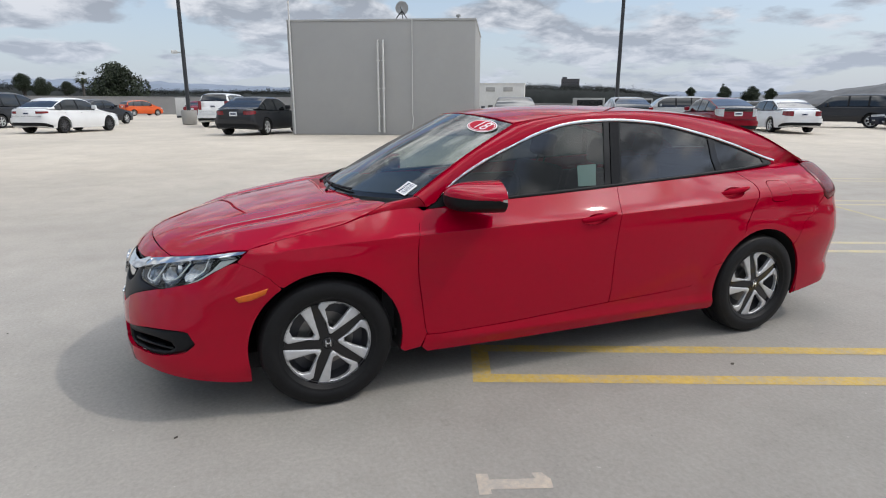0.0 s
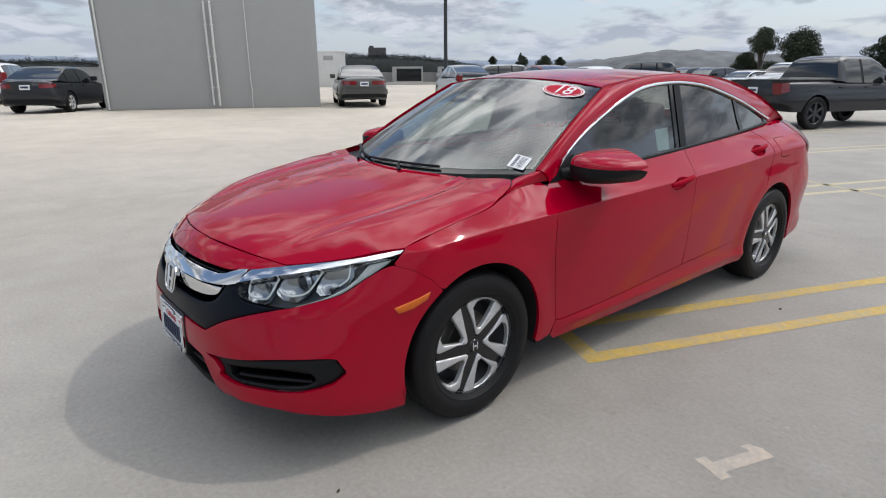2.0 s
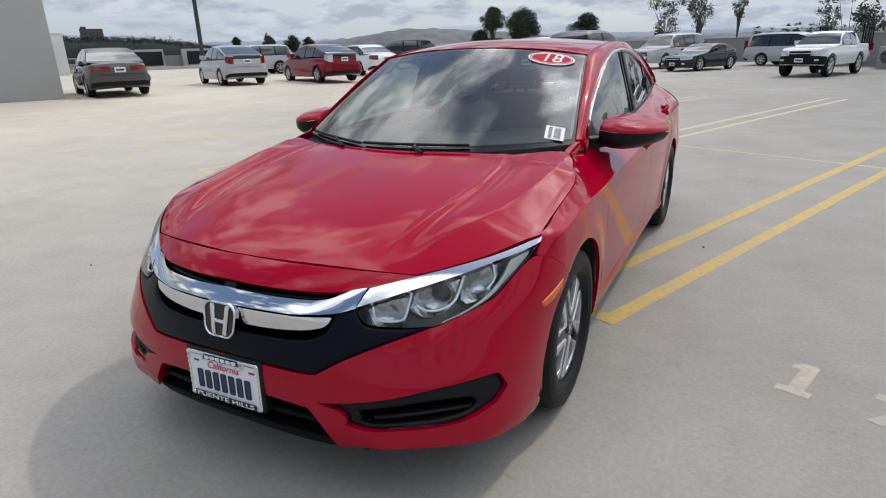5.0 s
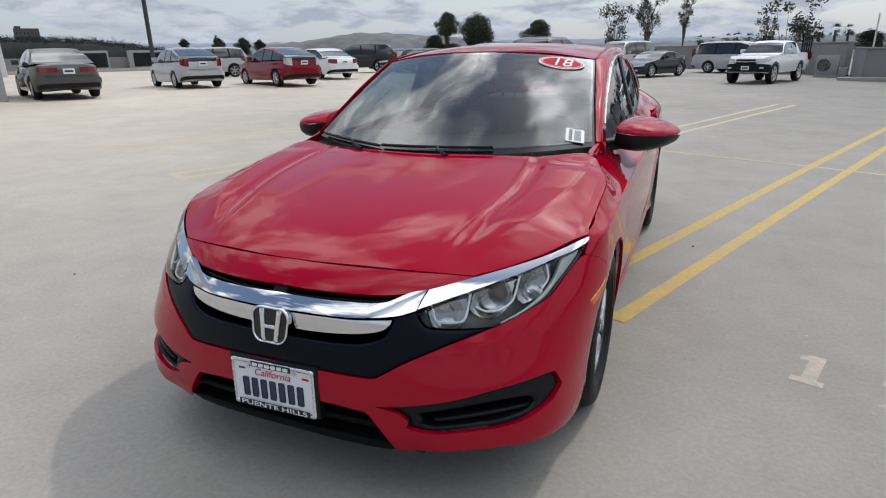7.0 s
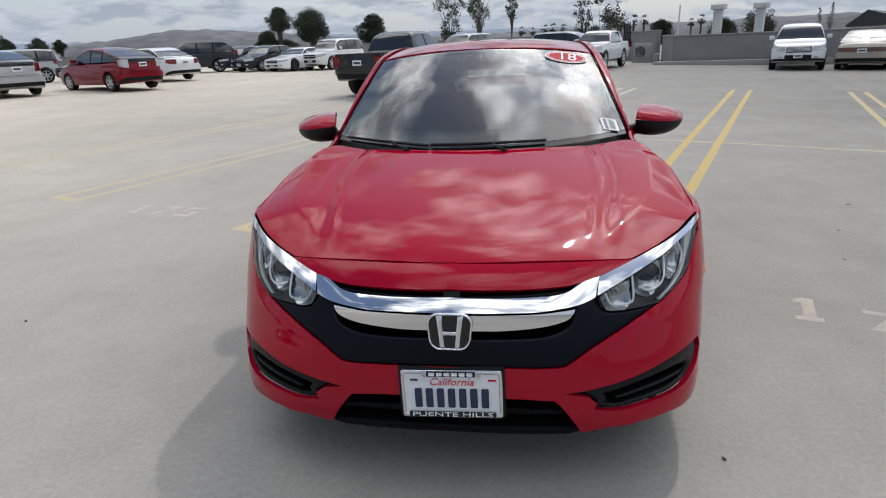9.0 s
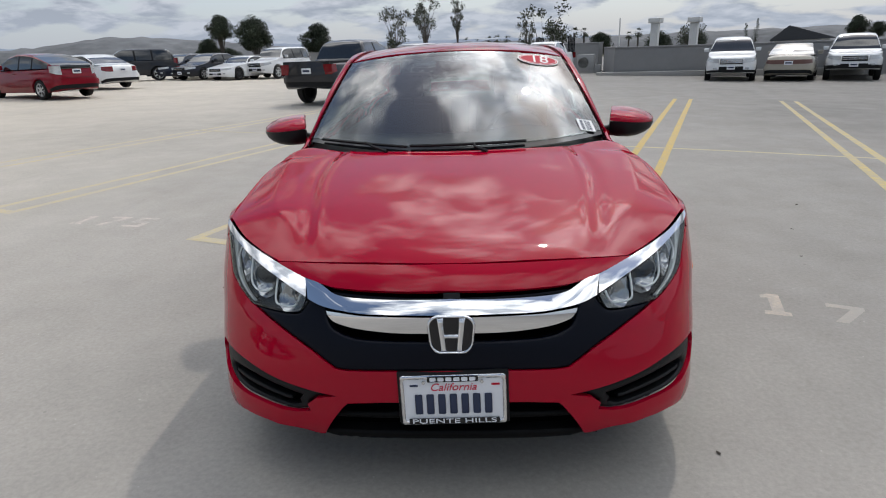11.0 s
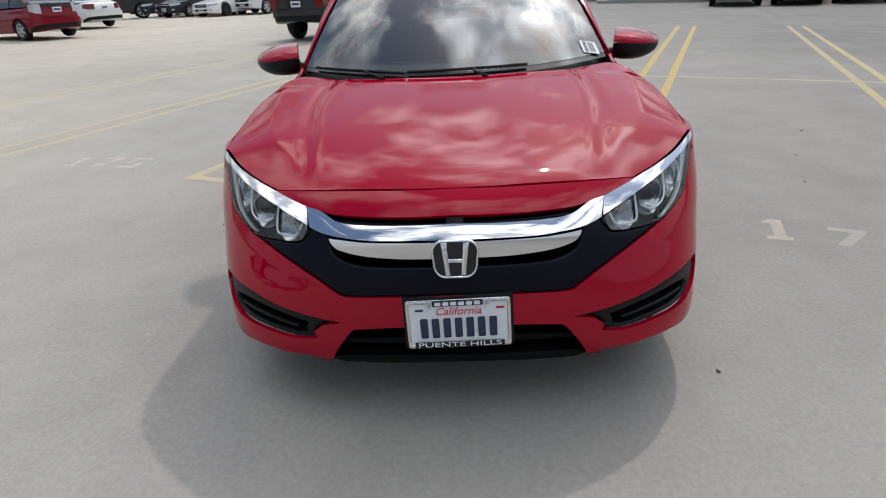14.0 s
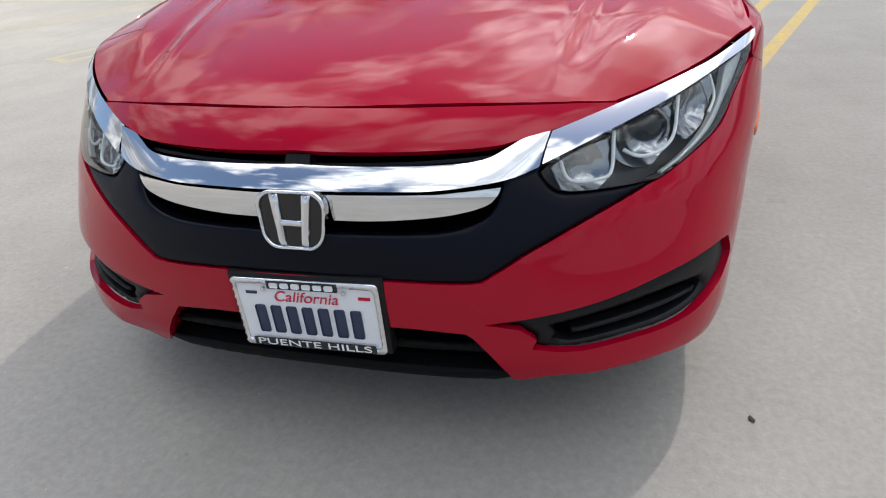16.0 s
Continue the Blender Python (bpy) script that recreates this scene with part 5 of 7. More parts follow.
def sill_relief(s, z):
    k = min(1, max(0, (s - S1 + YJ - .46) / .3))
    return .012 * k * k * (3 - 2 * k) * math.exp(-((z - .255) / .03) ** 2)


sheet("side_sill", sill, skin, P_HERO, hero, .022, thick=.02, mirror=MIR, relief=sill_relief, label="red sill skirt below the doors")
rear_b = on(arc(2.70, WR, ARCH, -17, 42, 14) + [(3.05, .696), (3.17, .796)])
rear_b += [(4.506, .853), (4.555, .825), (4.66, .838), (S2 + .9, .86), (S2 + 1.2, .85), (S2 + 1.2, .33), (S2 + .8, .315)] + on([(3.3, .262), (3.05, .222)])


def rear_relief(s, z):
    """The rear corner swells below the lamp and again in a lip at the bottom."""
    k = ramp01((s - S2 - .12) / .25)
    return k * (.010 * ramp01((.80 - z) / .10) * ramp01((z - .42) / .20) + .022 * ramp01((.40 - z) / .08))


sheet("rear_bumper", rear_b, skin, P_HERO, hero, .025, thick=.015, mirror=MIR, relief=rear_relief, label="red rear bumper")
M_TAIL = mat("hero_tail_lamp", (0.12, 0.002, 0.005), 0.25, spec=0.25, coat=.2, grain=0.4, scale=22)
tail_out = [(s_at(3.215, 1.05), 1.05), (4.489, 1.0), (4.494, .93), (4.507, .86), (4.56, .83), (4.66, .843), (S2 + .95, .865), (S2 + .95, 1.03)]
sheet("tail_light", tail_out, skin, M_TAIL, hero, .02, off=.006, pillow=(.008, .02), thick=.02, mirror=MIR, label="dark red wrap-round tail light")
sheet("tail_panel", both([(0, 0)] * 0 + [(S2 + .95, 1.05), (S2 + 1.2, 1.05), (S2 + 1.2, .86), (S2 + .95, .87)])[:4], skin, P_HERO, hero, .03, thick=.01, mirror=MIR)

# -- bonnet --
hood_z = curve1([(-.86, .69), (-.80, .742), (-.766, .761), (-.70, .787), (-.6, .815), (-.4, .856), (-.2, .890), (0, .920), (.2, .946), (.40, .962)])
hood_c = curve1([(-.77, .45), (-.69, .33), (-.655, .30), (-.567, .22), (-.477, .165), (-.375, .120), (-.15, .098), (0, .090), (.2, .080), (.45, .078)])


rib_x = curve1([(-.7, .43), (-.42, .475), (-.08, .52), (.1, .515), (.25, .48), (.45, .40)])
crest_x = curve1([(-.62, .47), (-.5, .56), (-.4, .63), (-.27, .685), (-.09, .72), (.09, .74), (.4, .75)])


def bonnet(x, y):
    ax = abs(x)
    z = hood_z(y) - hood_c(y) * ax ** 2.6
    xr, xc = rib_x(y), crest_x(y)
    d = ax - xr
    fade = ramp01((y + .68) / .22) * ramp01((.46 - y) / .36) * ramp01((.845 - ax) / .04)
    w = max(xc - xr, .03)
    t1, t2 = d / w, (.84 - ax) / max(.84 - xc, .03)
    t = .5 * (t1 + t2 - math.sqrt((t1 - t2) ** 2 + .005))
    z += fade * .020 * min(1, w / .2) * .5 * (t + math.sqrt(t * t + .02))
    z -= fade * .005 * math.exp(-((d - .04) / .032) ** 2)
    z += fade * .0035 * math.exp(-(d / .017) ** 2)
    z += .019 * ramp01((y - .19) / .15) * ramp01((ax - .50) / .21)
    return Vector((x, y, z))


hood_right = []
for u, v in hood_line:
    p = skin(u, v)
    hood_right.append((p.x, p.y + .004))
for u, v in strip_top[4:]:
    p = skin(u, v)
    hood_right.append((p.x - .002, p.y + .008))
hood_right += [(cut_x(y) - .003, y) for y in np.arange(-.29, .25, .03)] + [(.768, .272), (.744, .304), (.722, .324)]
cowl_curve = smooth_line([(.705, .333), (.66, .317), (.45, .24), (.2, .185), (0, .172)])
hood_poly = hood_right + cowl_curve
hood_poly = hood_poly + [(-x, y) for x, y in reversed(hood_poly) if x > 1e-6]
sheet("bonnet", hood_poly, bonnet, P_HERO, hero, .0105, thick=.012, label="red bonnet with two long creases")


# -- windscreen, roof, pillars, rear window --
def screen(u, v):
    b = Vector((.722 * u, .185 + .29 * u * u, .950 + .022 * u * u))
    t = Vector((.604 * u, 1.000 + .095 * u * u, 1.368 - .050 * u * u))
    p = b.lerp(t, v)
    k = .010 * math.sin(math.pi * v)
    return p + Vector((0, -k * .6, k))


def backlight(u, v):
    t = Vector((.56 * u, 2.60 - .06 * u * u, 1.372 - .045 * u * u))
    b = Vector((.66 * u, 3.30 - .08 * u * u, 1.092 - .028 * u * u))
    return t.lerp(b, v) + Vector((0, .01, .03)) * math.sin(math.pi * v)


sheet("windscreen", [(-.985, .02), (.985, .02), (.985, .985), (-.985, .985)], screen, M_SCREEN, hero, .06, thick=0, label="clear windscreen mirroring clouds")[0].visible_shadow = False
sheet("windscreen_black_band", [(-1, -.02), (1, -.02), (1, 1.0), (-1, 1.0)], screen, M_GLOSSBLACK, hero, .05, off=-.004, thick=0,
      holes=[[(-.968, .040), (-.5, .03), (.5, .03), (.968, .040), (.972, .95), (.5, .965), (-.5, .965), (-.972, .95)]], label="black border band of the windscreen")
sheet("rear_pillar_panel", [(.83, -.01), (1.0, -.01), (1.0, 1.0), (.85, 1.0)], backlight, P_HERO, hero, .05, off=.003, thick=.01, mirror=MIR)
sheet("rear_window", [(-.86, .02), (.86, .02), (.86, .98), (-.86, .98)], backlight, M_SIDEGLASS, hero, .06, thick=0)[0].visible_shadow = False

rail_top = curve1([(.44, .905), (.50, .915), (.578, .945), (.64, 1.008), (.841, 1.130), (1.03, 1.213), (1.184, 1.274), (1.364, 1.322), (1.50, 1.337), (1.68, 1.343), (1.95, 1.328), (2.28, 1.268), (2.60, 1.186), (2.93, 1.085), (3.05, 1.062)])
roof_c = curve1([(.99, 1.366), (1.15, 1.389), (1.4, 1.409), (1.7, 1.416), (2.1, 1.407), (2.4, 1.388), (2.62, 1.370)])


def inner_edge(w):
    """The edge of windscreen, roof and rear window, from the front (0) to the tail (1)."""
    if w < .32:
        return screen(1.0, w / .32)
    if w < .72:
        f = (w - .32) / .40
        a, b = screen(1.0, 1.0), backlight(1.0, 0.0)
        p = a.lerp(b, f)
        p.z += .052 * (1 - (2 * f - 1) ** 2)
        p.x += .006 * (1 - (2 * f - 1) ** 2)
        return p
    return backlight(1.0, (w - .72) / .28)


rail_y = curve1([(-.12, .44), (0, .53), (.08, .64), (.32, 1.20), (.52, 1.70), (.72, 2.33), (.90, 2.88), (1, 3.26)])


def ease(k):
    k = min(1, max(0, k))
    return k * k * (3 - 2 * k)


def rail(w, v):
    a = inner_edge(w)
    y = rail_y(w)
    z = rail_top(y) if y < 2.95 else belt_z(y)
    b = Vector((glass_x(y, z) + .001 if y < 2.95 else skin(s_at(y, z), z).x, y, z))
    n = Vector((.55, 0, .83))
    return a.lerp(b, v) + n * (.022 * math.sin(math.pi * v)) * (1 if w > .15 else .8) * ease((1 - w) / .45)


sheet("roof_rail", [(0, .03), (1, .03), (1, 1), (0, 1)], rail, P_HERO, hero, .04, thick=.01, mirror=MIR, flip=False, label="red roof pillar and rail")


foot = bmesh.new()
foot_top = [Vector((x, y, bonnet(x, y).z - .001)) for x, y in ((.789, .232), (.772, .273), (.748, .306), (.722, .330))] + [Vector((.716, .362, .953)), Vector((.720, .42, .962)), screen(1.0, 0.0), rail(0.0, .03)]
foot_low = [Vector((cut_x(y) - .001, y, belt_z(y) - .001)) for y in (.232, .273, .306, .335, .38, .43, .47, .51)]
foot_rows = []
for f in np.linspace(0, 1, 13):
    row = [p.lerp(q, f) + Vector((.55, 0, .83)) * .0035 * j * math.sin(math.pi * f) for j, (p, q) in enumerate(zip(foot_top, foot_low))]
    foot_rows.append(row + [rail(0.0, .03 + .97 * f), rail(.03, .03 + .97 * f) - Vector((.004, 0, .006))])
add_grid(foot, foot_rows)
bmesh.ops.recalc_face_normals(foot, faces=foot.faces)
foot_other = foot.copy()
bmesh.ops.transform(foot_other, matrix=Matrix.Diagonal((-1, 1, 1, 1)), verts=foot_other.verts)
bmesh.ops.reverse_faces(foot_other, faces=foot_other.faces)
part("pillar_foot", foot, P_HERO, hero)
part("pillar_foot", foot_other, P_HERO, hero)


tail = bmesh.new()                              # the foot of the rear pillar, down onto the boot and the quarter panel
tail_rows = []
for f in np.linspace(0, 1, 5):
    row = []
    for v in np.linspace(.03, 1, 9):
        p = rail(.975, v)
        q = Vector((p.x * .99, p.y + .10, belt_z(p.y + .10) - .004))
        row.append(p.lerp(q, f) + Vector((0, 0, .010 * math.sin(math.pi * f) - .001)))
    tail_rows.append(row)
add_grid(tail, tail_rows)
bmesh.ops.recalc_face_normals(tail, faces=tail.faces)
tail_other = tail.copy()
bmesh.ops.transform(tail_other, matrix=Matrix.Diagonal((-1, 1, 1, 1)), verts=tail_other.verts)
bmesh.ops.reverse_faces(tail_other, faces=tail_other.faces)
part("rear_pillar_foot", tail, P_HERO, hero)
part("rear_pillar_foot", tail_other, P_HERO, hero)


def roof(u, w):
    e = inner_edge(.32 + .40 * w)
    a = screen(u, 1.0).lerp(backlight(u, 0.0), w)
    z0, z1 = e.z, roof_c(a.y)
    return Vector((e.x * u, a.y, z1 + (z0 - z1) * abs(u) ** 2.2))


sheet("roof_panel", [(-.995, 0), (.995, 0), (.995, 1), (-.995, 1)], roof, P_HERO, hero, .05, thick=.01, label="red roof panel")
sheet("roof_lining", [(-1.05, -.02), (1.05, -.02), (1.05, 1.02), (-1.05, 1.02)], lambda u, w: roof(max(-1, min(1, u)), w) + Vector((0, 0, -.03)), M_LINER, hero, .1, thick=0)


def bootlid(u, v):
    y = 3.22 + .26 * v                          # its side edge follows the quarter panel
    z = belt_z(y) + .002
    k = u * u
    return Vector((skin(s_at(y, z), z).x * u, 3.29 + .29 * v + (y - 3.29 - .29 * v) * k, 1.096 - .034 * v + (z - 1.096 + .034 * v) * k))


sheet("boot_lid", [(-1, 0), (1, 0), (1, 1), (-1, 1)], bootlid, P_HERO, hero, .06, thick=.012, label="red boot lid")


# -- side windows --
def pane(y, z, off=0.0):
    return Vector((glass_x(y, z) + off, y, z))


def band(y0, y1, f, n=14):
    return [(y, f(y)) for y in np.linspace(y0, y1, n)]


top_in = lambda y: rail_top(y) - .020
bot_in = lambda y: belt_z(y) + .014
win_f = band(.70, 1.585, bot_in) + band(1.62, .72, top_in, 20)
win_r = band(1.70, 2.425, bot_in) + [(2.40, 1.10)] + band(2.385, 1.735, top_in)
win_q = band(2.475, 2.86, bot_in) + band(2.84, 2.435, top_in, 8) + [(2.445, 1.12)]
for nm, poly, mt, lb in (("front_side_window", win_f, M_SIDEGLASS, "clear front door window"), ("rear_side_window", win_r, M_PRIVACY, "dark tinted rear door window"), ("quarter_window", win_q, M_PRIVACY, "small dark quarter window")):
    for ob in sheet(nm, poly, pane, mt, hero, .05, off=-.006, thick=0, mirror=MIR, label=lb):
        ob.visible_shadow = False
frame_out = band(.53, 2.93, belt_z, 30) + band(2.93, .53, rail_top, 40)
sheet("window_frame", frame_out, pane, M_GLOSSBLACK, hero, .03, off=-.001, thick=.012, holes=[win_f, win_r, win_q], mirror=MIR, label="black window surround and door pillars")
chrome = band(.60, 2.96, rail_top, 48) + band(2.95, .63, lambda y: rail_top(y) - (.016 if y > 1.1 else .013), 48)
sheet("window_chrome_trim", chrome, pane, M_CHROME, hero, .02, off=.011, pillow=(.004, .006), thick=.012, mirror=MIR, label="thin chrome window trim")
belt_trim = band(.62, 2.90, lambda y: belt_z(y) + .012, 30) + band(2.90, .62, lambda y: belt_z(y) - .004, 30)
sheet("belt_moulding", belt_trim, pane, M_TRIM, hero, .03, off=.006, pillow=(.005, .006), thick=.012, mirror=MIR, label="black belt moulding")
for s in (1, -1):
    bm = bmesh.new()
    rows = []
    for f in np.linspace(0, 1, 5):
        rows.append([Vector((s * (glass_x(1.66, z) + .004), 1.625 + .035 * (z - .98) / .35 + .06 * f, z)) for z in np.linspace(.985, 1.325, 8)])
    add_grid(bm, rows)
    bmesh.ops.recalc_face_normals(bm, faces=bm.faces)
    part("door_pillar_cover", bm, M_TRIM, hero)

# -- door handles in their cups --
def bowl(y0, z0, ry, rz):
    return lambda u, z: -.028 * max(0.0, 1 - ((u - s_at(y0, z)) / ry) ** 2 - ((z - z0) / rz) ** 2) ** .6


for (yh, zh, tilt), cup in (((1.455, .822, 8), cup_f), ((2.46, .908, 7), cup_r)):
    sheet("handle_cup", [(u + .05 * (u - s_at(yh, zh)), v + .05 * (v - zh)) for u, v in cup], skin, M_HANDLE, hero, .010, off=-.001, thick=0, relief=bowl(yh, zh, .085, .030), mirror=MIR)
    for s in (1, -1):
        bm = bmesh.new()
        add_tube(bm, [(0, y, 0) for y in np.linspace(-.12, .10, 14)], [.016 * max(.25, 1 - (2 * k / 13 - 1) ** 6) ** .5 for k in range(14)], 12)
        for v in bm.verts:
            k = (v.co.y + .01) / .11
            v.co.x = v.co.x * .75 - .016 * k * k
            v.co.z *= 1 - .25 * max(0, k)
        x = side_x(yh, zh + .012) + .018
        bmesh.ops.transform(bm, matrix=Matrix.Translation((s * x, yh + .03, zh + .014)) @ Matrix.Rotation(radians(tilt), 4, "X") @ Matrix.Diagonal((s, 1, 1, 1)), verts=bm.verts)
        bmesh.ops.recalc_face_normals(bm, faces=bm.faces)
        part("door_handle", bm, M_HANDLE, hero, "red pull door handle")

# -- wheels --
FACE = .085                                     # outer face of the wheel, from its middle plane


def dome(u, v):
    return Vector((FACE - .22 * (u * u + v * v), u, v))


def polar(pts, turn):
    return [(r * math.cos(radians(a + turn)), r * math.sin(radians(a + turn))) for a, r in pts]


tyre_prof = [(.205, -.09), (.217, -.098), (.235, -.106), (.268, -.1085), (.292, -.104), (.308, -.094), (.3155, -.078), (.3175, -.060), (.312, -.056), (.312, -.050), (.318, -.046), (.318, -.018), (.312, -.015), (.312, -.008),
             (.318, -.004), (.318, .020), (.312, .024), (.312, .031), (.318, .035), (.3175, .060), (.3155, .078), (.308, .094), (.300, .1015), (.297, .1015), (.292, .105), (.268, .1085), (.245, .108), (.242, .1055), (.228, .104), (.219, .094), (.208, .086)]
bm = lathe([(.02, .01), (.18, .01), (.200, .05), (.203, .085), (.203, -.08), (.02, -.08)], 40)
wheel = part("wheel", bm, M_DARKRIM, hero, "wheel with silver five-spoke cover")
part("tyre", lathe(tyre_prof, 64), M_TYRE, wheel, "black road tyre")
part("brake_disc", lathe([(.001, .020), (.085, .020), (.088, .012), (.135, .012), (.135, .004), (.001, .004)], 40), mat("brake_iron", (.22, .21, .20), .35, metal=.8, grain=.2, scale=30), wheel)
part("rim_lip", lathe([(.208, FACE - .022), (.214, FACE - .008), (.221, FACE - .007), (.222, FACE - .018), (.212, FACE - .03), (.208, FACE - .022)], 64), M_DARKRIM, wheel)
RC = .2215                                      # radius of the wheel cover
for k in range(5):
    turn = 70 + 72 * k
    frame_pts = [(a, RC * r) for a, r in [(q, 1.0) for q in np.linspace(-32, 14, 13)] + [(21, .99), (27, .95), (32, .84), (22, .45), (12, .22), (-3, .225)]]
    hole_pts = [(a, RC * r) for a, r in ((22, .76), (15, .855), (8, .885), (-4, .905), (-15.4, .90), (-14.5, .80), (-13, .66), (-8, .46), (-1, .35), (14, .36), (19, .55))]
    sheet("cover_segment", polar(frame_pts, turn), dome, M_RIM, wheel, .010, off=.004, pillow=(.005, .006), thick=.016, holes=[polar(hole_pts, turn)], label="silver wheel cover segment")
    spoke = polar([(a, RC * r) for a, r in ((-60, .10), (10, .20), (30, .80), (30.5, .97), (36, .99), (41.5, .985), (69.5, .21), (140, .10))], turn)
    sheet("cover_spoke", spoke, dome, M_GLOSSBLACK, wheel, .015, off=-.003, thick=.02)
part("hub_cap", lathe([(.001, FACE + .003), (.024, FACE + .002), (.030, FACE - .004), (.031, FACE - .012)], 28), M_GLOSSBLACK, wheel)
bm = bmesh.new()
for y0, y1 in ((-.014, -.008), (.008, .014)):
    add_box(bm, FACE + .002, FACE + .006, y0, y1, -.016, .016, .001, 1)
add_box(bm, FACE + .002, FACE + .006, -.009, .009, -.004, .004, .001, 1)
part("hub_badge", bm, M_CHROME, wheel)
wheel.matrix_basis = pose(.774, 0, WR, 0, 0, 0)
copy_thing(wheel, pose(.779, 2.70, WR) @ pose(0, 0, 0, -3, 0, 0))
copy_thing(wheel, pose(-.774, 0, WR, 0, 0, 180) @ pose(0, 0, 0, 20, 0, 0))
copy_thing(wheel, pose(-.779, 2.70, WR, 0, 0, 180))
for s in (1, -1):
    for yc in (0, 2.70):
        bm = bmesh.new()
        rows = [[(s * x, yc + (ARCH + .012) * math.cos(radians(a)), WR + (ARCH + .012) * math.sin(radians(a))) for a in range(-15, 196, 10)] for x in (.50, .70, .868)]
        add_grid(bm, rows)
        bm.faces.new([bm.verts.new((s * .50, yc + (ARCH + .012) * math.cos(radians(a)), WR + (ARCH + .012) * math.sin(radians(a)))) for a in range(-15, 196, 10)])
        part("wheel_well", bm, M_UNDER, hero)

# -- underside, engine bay, cabin --
part("underbody", box(-.70, .70, -.60, 3.15, .17, .26, .02), M_UNDER, hero)
part("intake_shroud", box(-.46, .46, -.82, -.67, .19, .42), M_UNDER, hero)
part("engine_bay", box(-.50, .50, -.66, .30, .20, .66, .05), M_UNDER, hero)
part("cabin_floor", box(-.74, .74, .35, 3.1, .26, .30), M_DASH, hero)
part("bulkhead", box(-.74, .74, .30, .36, .26, .90), M_DASH, hero)
part("parcel_shelf", box(-.66, .66, 2.75, 3.40, .96, 1.0, .01), M_DASH, hero)
part("boot_bulkhead", box(-.70, .70, 2.70, 2.76, .28, .98), M_DASH, hero)
for s in (1, -1):
    part("door_lining", box(min(s * .70, s * .735), max(s * .70, s * .735), .40, 2.75, .28, .90, .01), M_DASH, hero)
bm = bmesh.new()
rows = []
for x in np.linspace(-.70, .70, 15):
    k = 1 - .16 * (x / .7) ** 2
    hump = .035 * math.exp(-((x - .36) / .17) ** 2)
    rows.append([(x, y + .10 * (x / .7) ** 2, z + h * hump) for y, z, h in ((.26, .918, 0), (.45, .925, .2), (.70, .935, .6), (.88, .93, 1), (.96, .90, .8), (.98, .80, 0), (.95, .55, 0))])
add_grid(bm, rows)
bmesh.ops.recalc_face_normals(bm, faces=bm.faces)
part("dashboard", bm, M_DASH, hero)
bm = bmesh.new()
c, turn = Vector((.37, 1.12, .86)), Matrix.Rotation(radians(62), 4, "X")
add_tube(bm, [c + turn @ Vector((.185 * math.cos(a), .185 * math.sin(a), 0)) for a in np.linspace(0, 2 * math.pi, 40)], .015, 8, False)
for a in (10, 170, 270):
    add_tube(bm, [c, c + turn @ Vector((.18 * math.cos(radians(a)), .18 * math.sin(radians(a)), 0))], .016, 6)
part("steering_wheel", bm, M_DASH, hero)


def seat(x, y, w, tilt=14):
    bm = bmesh.new()
    m = pose(x, y, .42, -tilt, 0, 0)
    add_box(bm, -w / 2, w / 2, -.02, .13, .02, .62, .05, 3, m)
    add_box(bm, -w / 2, w / 2, -.50, .06, -.12, .04, .05, 3, pose(x, y, .42))
    part("seat", bm, M_SEAT, hero)
    bm = bmesh.new()
    add_box(bm, -.12, .12, .0, .10, .67, .83, .04, 3, m)
    for dx in (-.05, .05):
        add_tube(bm, [m @ Vector((dx, .06, .60)), m @ Vector((dx, .06, .70))], .007, 6)
    part("headrest", bm, M_SEAT, hero)


for x in (-.37, .37):
    seat(x, 1.62, .50)
    seat(x, 2.52, .60, 18)
bm = box(-.11, .11, -.015, .015, -.03, .03, .012, 2, pose(0, .97, 1.285, 10))
add_tube(bm, [(0, .97, 1.30), (0, 1.0, 1.345)], .01, 6)
part("rear_view_mirror", bm, M_GLOSSBLACK, hero)

